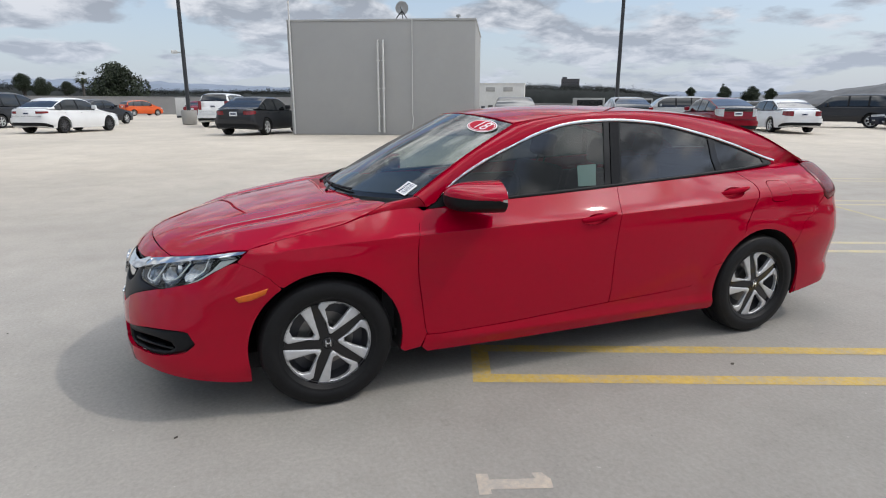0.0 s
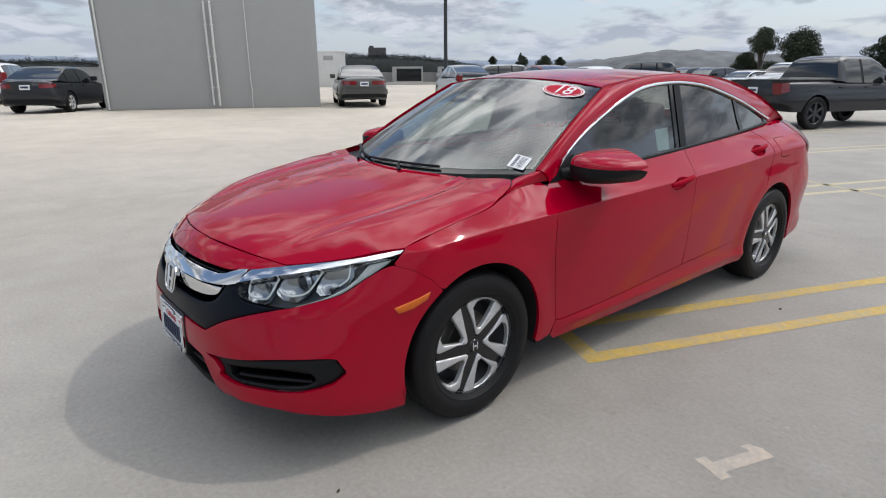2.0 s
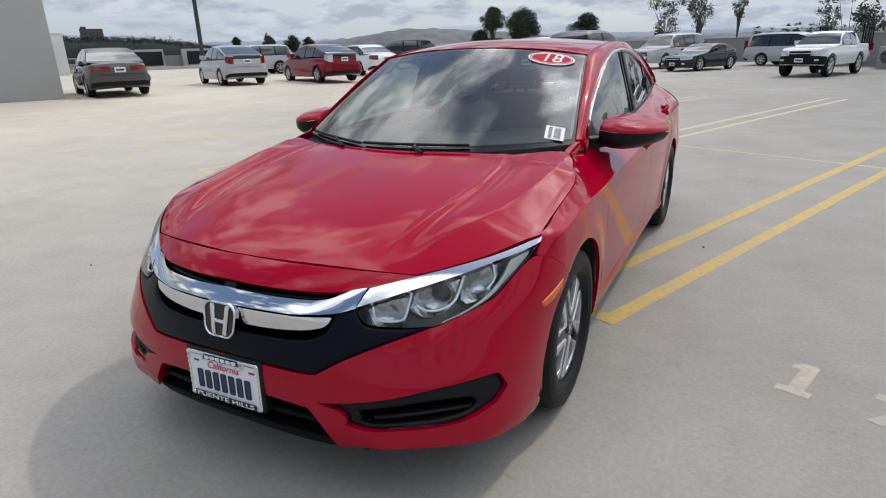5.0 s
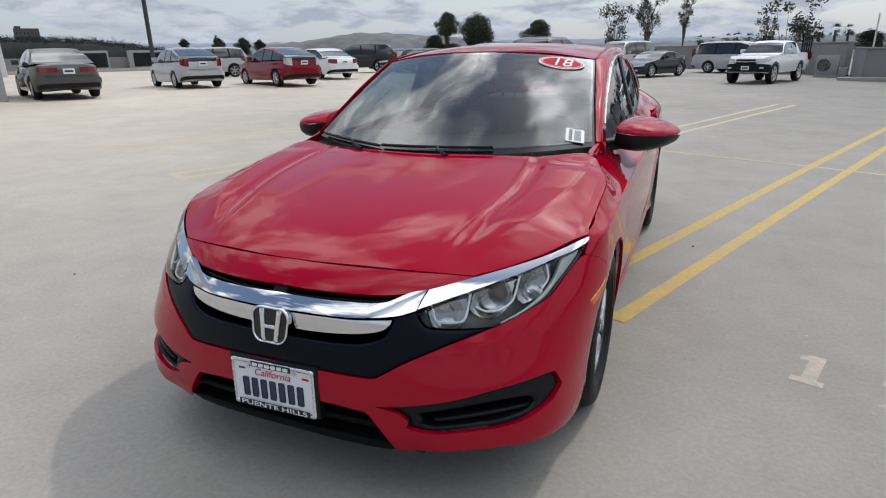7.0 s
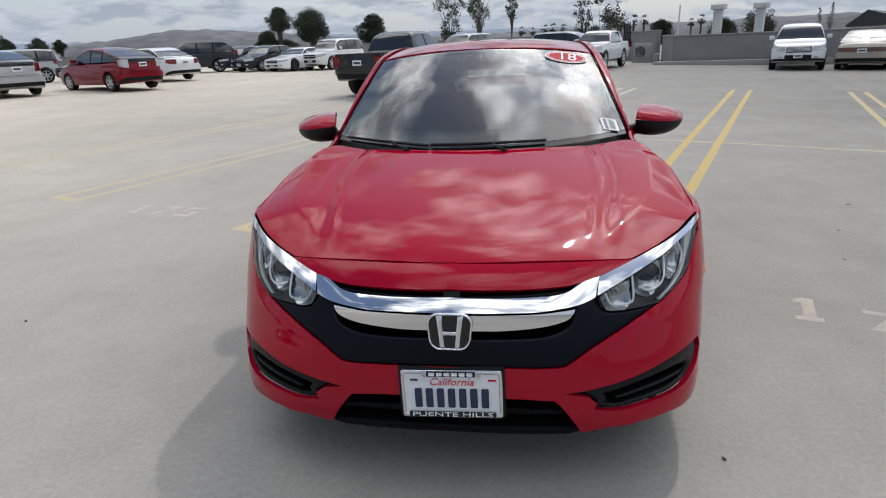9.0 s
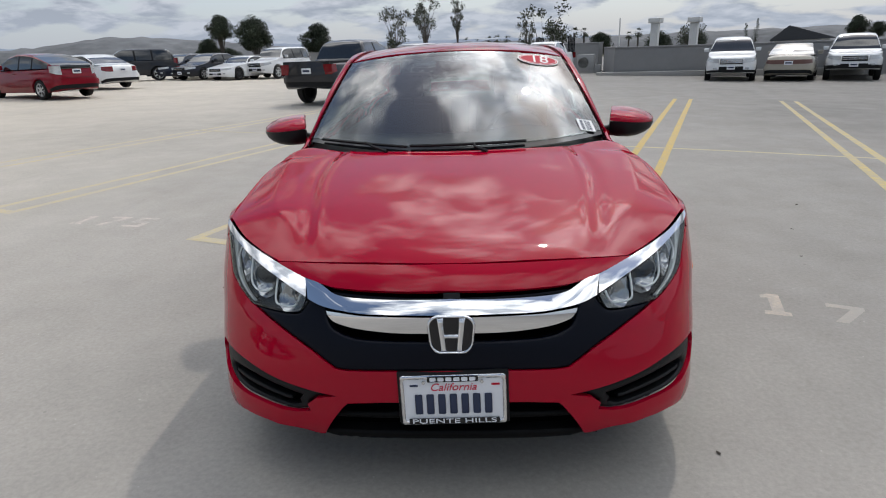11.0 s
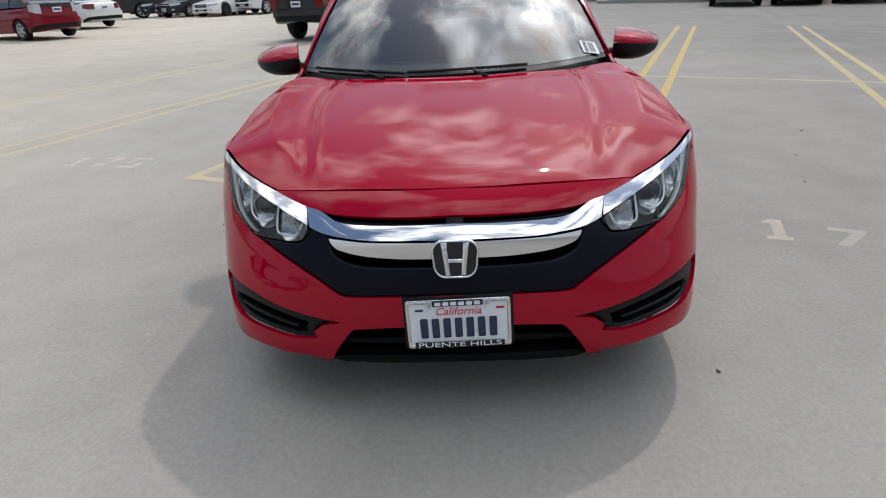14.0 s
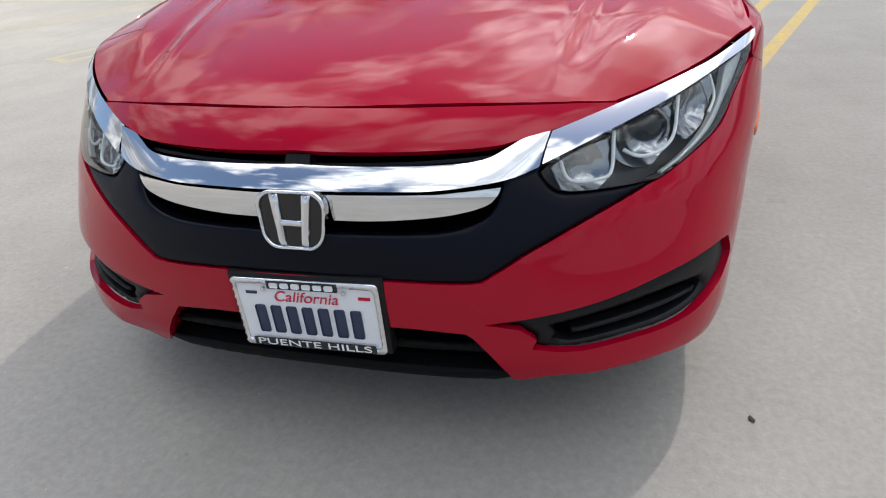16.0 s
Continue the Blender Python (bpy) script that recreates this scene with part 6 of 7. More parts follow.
# -- door mirrors --
for s in (1, -1):
    cen = Vector((.922, .785, .982))
    lean = pose(0, 0, 0, 0, 3, -14)
    flip = Matrix.Diagonal((s, 1, 1, 1))

    def shell(a0, a1, grow=0.0):
        """A stretch of the mirror's rounded section, drawn out from its root to its tip."""
        bm = bmesh.new()
        rows = []
        for x, zt, zb, yf in ((-.128, .054, -.064, -.10), (-.122, .060, -.069, -.118), (-.06, .063, -.070, -.142), (.0, .061, -.068, -.143), (.06, .054, -.060, -.125),
                              (.11, .043, -.046, -.085), (.145, .031, -.029, -.04), (.162, .021, -.011, .01), (.168, .013, -.001, .05)):
            zc, hz, row = (zt + zb) / 2, (zt - zb) / 2 + grow, []
            for k in range(15):
                th = radians(a0 + (a1 - a0) * k / 14)
                c, q = math.cos(th), math.sin(th)
                row.append((x * .76, .075 - (.105 - 1.25 * yf + grow) * abs(c) ** (2 / 3.4), 1.08 * zc + 1.08 * hz * math.copysign(abs(q) ** (2 / 3.4), q)))
            rows.append(row)
        vv = add_grid(bm, rows)
        bm.faces.new(vv[0])
        bm.faces.new(vv[-1])
        bm.faces.new([r[0] for r in vv] + [r[-1] for r in reversed(vv)])
        bmesh.ops.transform(bm, matrix=flip @ Matrix.Translation(cen) @ lean, verts=bm.verts)
        bmesh.ops.recalc_face_normals(bm, faces=bm.faces)
        return bm

    dm = part("door_mirror", shell(90, 173, .001), P_HERO, hero, "red door mirror with black lower shell")
    part("mirror_lower_shell", shell(174, 270), M_TRIM, dm)
    bm = box(-.080, .065, 0.0755, .0775, -.045, .038, .012, 2)
    bmesh.ops.transform(bm, matrix=flip @ Matrix.Translation(cen) @ lean, verts=bm.verts)
    part("mirror_glass", bm, M_CHROME, dm)
    bm = tube([flip @ Vector(p) for p in ((.735, .64, .940), (.78, .69, .942), (.83, .75, .945), (.89, .785, .947))], [.034, .030, .028, .026], 10)
    part("mirror_arm", bm, M_TRIM, dm)
    sheet("mirror_sail", [(.535, .912), (.74, .935), (.725, 1.03), (.655, 1.005), (.60, .955)], lambda y, z, k=s: Vector((k * (glass_x(y, z) + .003), y, z)), M_TRIM, hero, .03, thick=.01, flip=s < 0)

# -- cowl and wipers --
cowl_back = [(.72 * u, .205 + .29 * u * u) for u in np.linspace(1, 0, 12)]
half_cowl = [(x, y - .025) for x, y in cowl_curve] + [(x, y + .04) for x, y in reversed(cowl_back)]
full = half_cowl[:len(cowl_curve)] + [(-x, y) for x, y in reversed(half_cowl[:len(cowl_curve)]) if x > 1e-6] + [(-x, y) for x, y in reversed(half_cowl[len(cowl_curve):]) if x > 1e-6] + half_cowl[len(cowl_curve):]
sheet("cowl", full, lambda x, y: Vector((x, y, .934 + .10 * (y - .18) - .05 * x * x)), M_TRIM, hero, .04, thick=.02, label="black cowl below the windscreen")
for u0, v0, u1, v1, up, vp in ((-.28, .012, .45, .018, .20, -.04), (-.90, .004, -.30, .004, -.42, -.04)):
    pts = [screen(u0 + (u1 - u0) * f, v0 + (v1 - v0) * f + .008 * math.sin(math.pi * f)) + Vector((0, -.008, .008)) for f in np.linspace(0, 1, 12)]
    bm = tube(pts, .007, 6)
    w = part("wiper_blade", bm, M_TRIM, hero, "black wiper")
    arm = [screen(up, vp) + Vector((0, -.02, .01)), (screen(up, vp) + pts[5]) / 2 + Vector((0, -.012, .010)), pts[6] + Vector((0, -.004, .006))]
    part("wiper_arm", tube(arm, [.009, .007, .005], 6), M_TRIM, w)

# -- badge, plate and stickers --
def lay(m, verts_bm):
    bmesh.ops.transform(verts_bm, matrix=m, verts=verts_bm.verts)
    return verts_bm


def rounded(w, h, r, n=5):
    out = []
    for cx, cy, a0 in ((w / 2 - r, h / 2 - r, 0), (-w / 2 + r, h / 2 - r, 90), (-w / 2 + r, -h / 2 + r, 180), (w / 2 - r, -h / 2 + r, 270)):
        out += [(cx + r * math.cos(radians(a0 + 90 * k / n)), cy + r * math.sin(radians(a0 + 90 * k / n))) for k in range(n + 1)]
    return out


def words(text, size, material, parent, m, name, depth=.0006, font_shear=0.0, width=None):
    cu = bpy.data.curves.new("words", "FONT")
    cu.body, cu.size, cu.align_x, cu.align_y, cu.extrude, cu.shear = text, size, "CENTER", "CENTER", depth, font_shear
    tmp = new("words", cu)
    me = bpy.data.meshes.new_from_object(tmp.evaluated_get(bpy.context.evaluated_depsgraph_get()))
    bpy.data.objects.remove(tmp)
    bpy.data.curves.remove(cu)
    me.materials.clear()
    me.materials.append(material)
    ob = new(name, me)
    ob.parent = parent
    ob.matrix_local = m
    if width:
        xs = [v.co.x for v in me.vertices]
        k = width / (max(xs) - min(xs))
        for v in me.vertices:
            v.co.x *= k
    return ob


# the badge: a ring with two slanting posts and a bar
BADGE = Matrix.Translation((.003, -.913, .592)) @ Matrix.Rotation(radians(90 - 12), 4, "X") @ Matrix.Scale(1.13, 4)


def flat(m):
    return lambda u, v: m @ Vector((u, v, 0))


def taper(pts, k=.10):
    return [(x * (1 + k * y / .05), y) for x, y in pts]


ring = taper(rounded(.118, .100, .030, 7))
bd = sheet("badge", ring, flat(BADGE), M_CHROME, hero, .01, off=.007, pillow=(.004, .004), thick=.014, holes=[taper(rounded(.106, .088, .026, 7))], label="chrome ring badge")[0]
sheet("badge_field", taper(rounded(.107, .089, .026, 7)), flat(BADGE), M_GLOSSBLACK, bd, .02, off=.000, thick=0)
for k in (1, -1):
    sheet("badge_post", [(k * x, y) for x, y in ((.013, -.043), (.026, -.043), (.037, .043), (.021, .043))], flat(BADGE), M_CHROME, bd, .008, off=.007, pillow=(.005, .005), thick=.006)
sheet("badge_bar", [(-.021, -.010), (.021, -.010), (.022, .001), (-.022, .001)], flat(BADGE), M_CHROME, bd, .008, off=.006, pillow=(.004, .004), thick=.006)

PLATE = Matrix.Translation((.005, -.938, .392)) @ Matrix.Rotation(radians(90 - 3), 4, "X") @ Matrix.Rotation(radians(1.4), 4, "Z")
part("plate_bracket", lay(PLATE, box(-.165, .165, -.085, .09, -.035, -.006, .006)), M_TRIM, hero)
pl = sheet("number_plate", rounded(.312, .162, .010), flat(PLATE), M_CHROME, hero, .02, off=.004, pillow=(.004, .004), thick=.012, holes=[rounded(.290, .135, .006)], label="white number plate in a chrome frame")[0]
sheet("plate_face", rounded(.296, .15, .006), flat(PLATE), M_PLATE, pl, .04, off=-.001, thick=0)
for k in range(7):
    x = -.103 + k * .0343
    part("plate_character", lay(PLATE, box(x - .011, x + .011, -.046, .018, -.001, .0012, .004, 2)), M_INK, pl)
for y, w in ((.069, .15), (-.069, .27)):
    part("frame_band", lay(PLATE, box(-w / 2, w / 2, y - .0095, y + .0095, .002, .0052, .002, 1)), M_GLOSSBLACK, pl)
for j in range(6):
    x = -.058 + j * .0232
    part("band_character", lay(PLATE, box(x - .009, x + .009, .0635, .0745, .005, .0058, .002, 1)), M_PLATE, pl)
words("PUENTE HILLS", .021, M_PLATE, pl, PLATE @ Matrix.Translation((0, -.069, .0056)), "band_words", width=.25)
words("California", .034, mat("plate_script_red", (.55, .02, .05), .5), pl, PLATE @ Matrix.Translation((0, .040, .0006)), "plate_script", font_shear=.3, width=.135)
for x in (-.075, .075):
    part("plate_screw", lay(PLATE @ Matrix.Translation((x * 1.14, .058, .002)), lathe([(.001, .003), (.005, .0028), (.006, .0)], 12, "Z")), M_CHROME, pl)
for x in (-.115, .125):
    part("plate_tag", lay(PLATE, box(x - .012, x + .012, .044, .050, -.001, .0008)), M_INK if x < 0 else M_STICKER_RED, pl)


def on_screen(u, v, off, turn=0.0):
    p = screen(u, v)
    ex = (screen(u + .01, v) - screen(u - .01, v)).normalized()
    ey = (screen(u, v + .01) - screen(u, v - .01)).normalized()
    ez = ex.cross(ey).normalized()
    ey = ez.cross(ex)
    m = Matrix((ex, ey, ez)).transposed().to_4x4()
    m.translation = p + ez * off
    return m @ Matrix.Rotation(radians(turn), 4, "Z")


def ellipse(rx, ry, n=40):
    return [(rx * math.cos(a), ry * math.sin(a)) for a in np.linspace(0, 2 * math.pi, n, endpoint=False)]


OV = on_screen(.735, .885, .004, -4)
ovs = sheet("year_sticker", ellipse(.118, .062), flat(OV), M_PAPER, hero, .04, thick=0, label="red and white oval year sticker")[0]
sheet("sticker_field", ellipse(.110, .055), flat(OV), M_STICKER_RED, ovs, .04, off=.001, thick=0)
sheet("sticker_line", ellipse(.104, .050), flat(OV), M_PAPER, ovs, .04, off=.0016, thick=0, holes=[ellipse(.100, .046)])
words("18", .112, M_PAPER, ovs, OV @ Matrix.Translation((0, 0, .002)), "sticker_number", font_shear=.15)
BAR = on_screen(.890, .085, .004, 68) @ Matrix.Scale(.88, 4)
bar = sheet("stock_label", rounded(.100, .095, .003), flat(BAR), M_PAPER, hero, .05, thick=0, label="white stock label with dark bars")[0]
for j in range(7):
    part("label_character", lay(BAR, box(-.042 + j * .0125, -.034 + j * .0125, .014, .032, .0004, .001)), M_INK, bar)
for j in range(14):
    w = .0012 + .0016 * ((j * 7) % 3) / 2
    part("label_bar", lay(BAR, box(-.040 + j * .006, -.040 + j * .006 + w, -.030, .004, .0004, .001)), M_INK, bar)
sheet("window_notice", [(1.424, 1.098), (1.545, 1.103), (1.530, .989), (1.416, .988)], pane, M_TEAL, hero, .05, off=-.010, thick=.002, label="pale green notice in the door window")

# ---- the stair tower ----
FACADE = Matrix.Translation((-20.08, 2.39, .27)) @ Matrix.Rotation(math.atan2(6.28, 3.11), 4, "Z") @ Matrix.Scale(.775, 4)     # x along its front, y into it
tower = thing("stair_tower", FACADE, "plain grey rendered stair tower with pipes on its face", "building")
part("wall", box(0, 9.05, 0, 7.5, 0, 5.30, .012, 2), M_RENDER, tower)
part("coping", box(-.03, 9.08, -.03, 7.53, 5.302, 5.40, .012, 2), mat("coping_metal", (.40, .40, .39), .45, metal=.3, grain=.1, scale=4), tower)
part("base_band", box(-.012, 9.062, -.012, 7.51, .002, .07), M_KERB, tower)
for x, z0, z1, r in ((4.41, .17, 4.40, .045), (4.66, .14, 4.40, .045)):
    bm = tube([(x, -.02, z1 + .03), (x, -.10, z1 + .02), (x, -.13, z1 - .06), (x, -.13, z0 + .05), (x, -.12, z0)], r, 12)
    pp = part("downpipe", bm, M_GALV, tower, "pale painted downpipe")
    for z in (.9, 2.2, 3.5):
        part("pipe_clip", box(x - .07, x + .07, -.19, 0, z, z + .04, .004), M_GALV, pp)
part("conduit", tube([(6.05, -.04, 5.38), (6.05, -.04, .98), (6.09, -.04, .82), (6.07, -.04, .60), (6.05, -.04, .45), (6.05, -.04, .02)], .022, 8), M_GALV, tower, "thin conduit with a kink")
part("corner_pipe", tube([(.12, -.06, 6.6), (.12, -.06, .02)], .04, 10), M_GALV, tower, "corner pipe running up past the roof")
part("side_flashing", box(-.02, .03, -.02, .3, .08, 5.28), M_METAL, tower)
dish = thing("satellite_dish", FACADE @ pose(5.4, .8, 5.41), "small grey dish aerial on a tripod", "dish")
bm = bmesh.new()
rows = [[Vector((r * math.cos(a), .35 - .5 * r * r, .62 + r * math.sin(a))) for a in np.linspace(0, 2 * math.pi, 20, endpoint=False)] for r in (.02, .12, .22, .32)]
add_grid(bm, rows, close=True)
part("reflector", bm, M_METAL, dish)
for a in (90, 210, 330):
    part("leg", tube([(0, .3, .5), (.4 * math.cos(radians(a)), .3 + .4 * math.sin(radians(a)), 0)], .025, 6), M_POLE, dish)
part("feed_arm", tube([(0, .34, .4), (0, -.05, .62)], .02, 6), M_POLE, dish)
vent = thing("roof_vent", FACADE @ pose(8.2, .5, 5.41), "small metal roof vent", "vent")
part("cowl", lathe([(.05, 0), (.05, .10), (.11, .12), (.11, .2), (.02, .24)], 12, "Z"), M_METAL, vent)


# ---- lamp poles, planter, plant on the deck ----
def lamp_pole(x, y, h, label, base=True):
    p = thing("lamp_pole", spot(x, y), label, "lamp pole", "lamp poles")
    part("shaft", tube([(0, 0, 0), (0, 0, h * .5), (0, 0, h)], [.12, .105, .09], 12), M_POLE, p)
    part("base_plate", box(-.2, .2, -.2, .2, 0, .03, .005), M_POLE, p)
    hd = part("lamp_head", box(-.2, .2, -.95, -.1, h - .12, h + .02, .03), M_POLE, p)
    part("lamp_arm", tube([(0, 0, h - .05), (0, -.2, h - .05)], .04, 8), M_POLE, hd)
    return p


pole = lamp_pole(-34.91, -1.82, 10, "tall dark steel lamp pole rising out of a concrete planter")
cam_box = part("security_camera", box(-.12, .12, -.62, -.30, 4.02, 4.2, .03), M_OFFWHITE, pole, "small white security camera")
part("camera_bracket", tube([(0, 0, 4.07), (0, -.35, 4.1)], .03, 6), M_OFFWHITE, cam_box)
planter = thing("concrete_planter", spot(-34.91, -1.82) @ Matrix.Scale(.86, 4), "round pale concrete tub at the foot of a lamp pole", "planter")
part("tub", lathe([(.02, .02), (.44, .02), (.47, .06), (.52, .92), (.50, .97), (.46, .97), (.44, .80), (.02, .80)], 28, "Z"), M_KERB, planter)
lamp_pole(-25.6, 21.6, 10, "tall dark steel lamp pole by the plant units")


def plant_unit(x, y, rz, w, d, h, label):
    u = thing("plant_unit", spot(x, y, rz), label, "air conditioner", "rooftop plant units")
    part("casing", box(-w / 2, w / 2, 0, d, .15, h, .03), M_METAL, u)
    part("plinth", box(-w / 2 - .1, w / 2 + .1, -.1, d + .1, 0, .148), M_KERB, u)
    # flat black panel for the shade behind the louvres
    part("grille_opening", box(-w * .36, w * .46, -.012, .004, .4, h - .22), M_VOID, u)
    for k in range(14):
        z = .45 + k * (h - .75) / 13
        part("louvre", box(-w * .36, w * .46, -.03, -.014, z, z + .04), M_POLE, u)
    return u


plant_unit(-54.6, 39.7, 52, 3.5, 1.9, 2.0, "large grey rooftop cooling unit with dark louvres")
plant_unit(-52.9, 45.1, 52, 3.5, 1.9, 2.0, "large grey rooftop cooling unit with dark louvres")
tagged(part("plant_kerb", box(-12, 10, -1, -.7, -.1, .3, .03, 2, spot(-52.65, 40.97, 75)), M_KERB), "long low pale kerb before the plant units", "kerb", kind="structure")
cabin = thing("site_cabin", spot(-50.3, 26.1, 60) @ Matrix.Scale(.83, 4), "white boxy store on the deck with a raised roof edge", "cabin")
part("wall", box(-4.5, 3.1, 0, 4, 0, 3.85, .02), M_OFFWHITE, cabin)
part("roof_edge", box(-4.56, 3.16, -.06, 4.06, 3.852, 3.98, .01), M_OFFWHITE, cabin)
for k in range(3):
    part("vent_panel", box(-3.6 + k * 2.1, -2.5 + k * 2.1, -.03, -.002, 3.0, 3.5, .005), M_METAL, cabin)
sign_board = thing("notice_board", spot(-54.06, -2.98, 75) @ Matrix.Scale(.86, 4), "plain white board standing by the far wall", "board")
part("panel", box(-.7, .7, -.03, .03, .2, 2.0, .01), M_OFFWHITE, sign_board)
part("foot", box(-.6, .6, -.25, .25, 0, .2, .02), M_POLE, sign_board)

ac = thing("air_conditioner", spot(6.75, 32.2, -20), "pale grey outdoor fan unit on a low plinth", "air conditioner")
part("casing", box(-.48, .48, 0, .38, .12, 1.0, .02), M_METAL, ac)
part("plinth", box(-.5, .5, -.02, .4, 0, .118), M_KERB, ac)
# flat black disc for the shade behind the fan guard
part("fan_opening", lathe([(.001, 0), (.30, 0)], 28, "Y"), M_VOID, ac).matrix_local = pose(-.12, -.004, .56)
for k in range(6):
    r = .05 + k * .05
    part("guard_ring", tube([(-.12 + r * math.cos(a), -.015, .56 + r * math.sin(a)) for a in np.linspace(0, 2 * math.pi, 25)], .006, 5, False), M_GALV, ac)
part("pipe_box", box(.50, .85, .05, .3, 0, .45, .02), M_METAL, ac)
part("hose", tube([(.48, .2, .4), (.62, .2, .48), (.8, .15, .12), (1.1, .1, .05)], .03, 6), M_POLE, ac)


def pier(x, y, top):
    p = thing("gate_pier", pose(x, y, -.2, 0, 0, -33), "pale square pier with a wide cap beyond the wall", "pier", "piers beyond the wall")
    part("shaft", box(-.22, .22, -.22, .22, 0, top - .28, .02), M_OFFWHITE, p)
    part("cap", box(-.36, .36, -.36, .36, top - .278, top, .03), M_OFFWHITE, p)


pier(11.6, 35.9, 3.05)
pier(13.7, 35.2, 3.0)
post = thing("steel_post", spot(8.1, 30.4), "thin grey steel post at the wall's corner", "post")
part("shaft", tube([(0, 0, 0), (0, 0, 2.8)], .035, 8), M_GALV, post)
hall = thing("pitched_roof_building", pose(42, 77, -14, 0, 0, -28), "dark roofed low building beyond the deck", "building")
part("wall", box(-2.7, 3.2, -3, 3, 0, 15.6), M_OFFWHITE, hall)
bm = bmesh.new()
vs = [[bm.verts.new((x, y, z)) for x, z in ((-3.1, 15.4), (-1.2, 17.0), (3.9, 15.4), (-3.1, 15.2))] for y in (-3.5, 3.5)]
for i in range(4):
    bm.faces.new((vs[0][i], vs[0][(i + 1) % 4], vs[1][(i + 1) % 4], vs[1][i]))
bm.faces.new(vs[0])
bm.faces.new(vs[1][::-1])
bmesh.ops.recalc_face_normals(bm, faces=bm.faces)
part("roof", bm, M_POLE, hall)
block = thing("tower_block", pose(-584, 380, -14, 0, 0, 57), "far brown tower block on the wooded ridge", "building")
part("wall", box(-10, 10, -6, 6, 0, 44), mat("far_brick", (.10, .095, .10), .9, grain=.1, scale=.5), block)
part("roof_house", box(-9, -4, -3, 3, 44, 46), mat("far_brick_roof", (.09, .085, .09), .9), block)
for i in range(6):
    for j in range(3):
        part("window", box(-8.5 + i * 3, -6.9 + i * 3, -6.05, -5.9, 30 + j * 4.4, 32 + j * 4.4), M_CARGLASS, block)

# ---- writing on the deck ----
def deck_mark(polys, m, label, m_paint=None):
    bm = bmesh.new()
    for poly in polys:
        bm.faces.new([bm.verts.new(m @ Vector((x, y, .0015))) for x, y in poly])
    bmesh.ops.recalc_face_normals(bm, faces=bm.faces)
    for f in bm.faces:
        if f.normal.z < 0:
            f.normal_flip()
    return tagged(part("stall_number", bm, m_paint or M_CREAM, smooth=False), label, "road marking", "stall numbers", "structure")


def digit(kind, x, y, turn, size=.30, m_paint=None):
    shapes = {"1": [[(-.062, .0), (.066, .004), (.064, .052), (.036, .050), (.034, .29), (-.020, .292), (-.064, .262), (-.062, .222), (-.026, .232), (-.024, .050), (-.060, .048)]],
              "7": [[(-.11, .30), (.11, .30), (.11, .25), (-.01, .0), (-.08, .0), (.03, .24), (-.11, .24)]],
              "5": [[(.10, .30), (-.10, .30), (-.10, .13), (.04, .13), (.04, .05), (-.10, .05), (-.10, 0), (.10, 0), (.10, .18), (-.04, .18), (-.04, .25), (.10, .25)]]}
    deck_mark([[(a * size / .3, b * size / .3) for a, b in q] for q in shapes[kind]], pose(x, y, 0, 0, 0, turn), "worn cream stall digit painted on the deck", m_paint)


digit("1", 1.662, .412, -19, m_paint=M_FADED)
digit("7", 1.962, .302, -24, .24, m_paint=M_FAINT)
for k, c in enumerate("175"):
    digit(c, -3.50 + k * .29, 2.45 - k * .06, -12, .28)


# ---- litter: leaves and chips on the deck ----
M_LEAF_DRY = mat("dry_leaf", (.05, .04, .03), .9, grain=.3, scale=60)
for x, y, s, a in ((.909, -.688, .020, 30), (2.25, 1.30, .022, 80), (-1.5, .9, .02, 10), (2.5, 1.9, .025, 50), (-.75, -1.75, .018, 120), (1.9, -.25, .02, 20), (2.3, .15, .02, 70), (1.2, 2.2, .03, 15), (-2.6, .2, .03, 60), (2.9, 2.6, .03, 95), (2.6, .9, .025, 140)):
    lf = bmesh.new()
    n = 8
    pts = [(s * (.5 + .35 * noise.noise((x, y, k))) * math.cos(2 * math.pi * k / n) * .5, s * math.sin(2 * math.pi * k / n) * .5, .004 + .008 * abs(noise.noise((k, x, y)))) for k in range(n)]
    lf.faces.new([lf.verts.new(p) for p in pts])
    lf.faces.new([lf.verts.new((px, py, .002)) for px, py, _ in reversed(pts)])
    ob = part("dry_leaf", lf, M_LEAF_DRY, smooth=False)
    ob.matrix_world = pose(x, y, 0, 0, 0, a)
    tagged(ob, "small dark dry leaf lying on the deck", "leaf", "litter on the deck")

# ---- trees beyond the deck ----
M_BARK = mat("bark", (.085, .075, .065), .9, grain=.3, scale=8)


def leafy(name, color):
    m = mat(name, color, .7, grain=.35, scale=2.5, big=.25, bigscale=.5)
    nt = m.node_tree
    p = nt.nodes["Principled BSDF"]
    geo = nt.nodes.new("ShaderNodeNewGeometry")
    mr = nt.nodes.new("ShaderNodeMapRange")
    mr.inputs["To Min"].default_value, mr.inputs["To Max"].default_value = .55, 1.5
    nt.links.new(geo.outputs["Random Per Island"], mr.inputs["Value"])
    h = nt.nodes.new("ShaderNodeHueSaturation")
    src = p.inputs["Base Color"].links[0].from_socket
    nt.links.new(src, h.inputs["Color"])
    nt.links.new(mr.outputs[0], h.inputs["Value"])
    nt.links.new(h.outputs[0], p.inputs["Base Color"])
    return m


M_LEAF = leafy("leaf_dark_green", (.028, .040, .020))
M_GUM = leafy("leaf_gum_green", (.050, .058, .036))
M_PALM = leafy("leaf_palm", (.035, .045, .022))


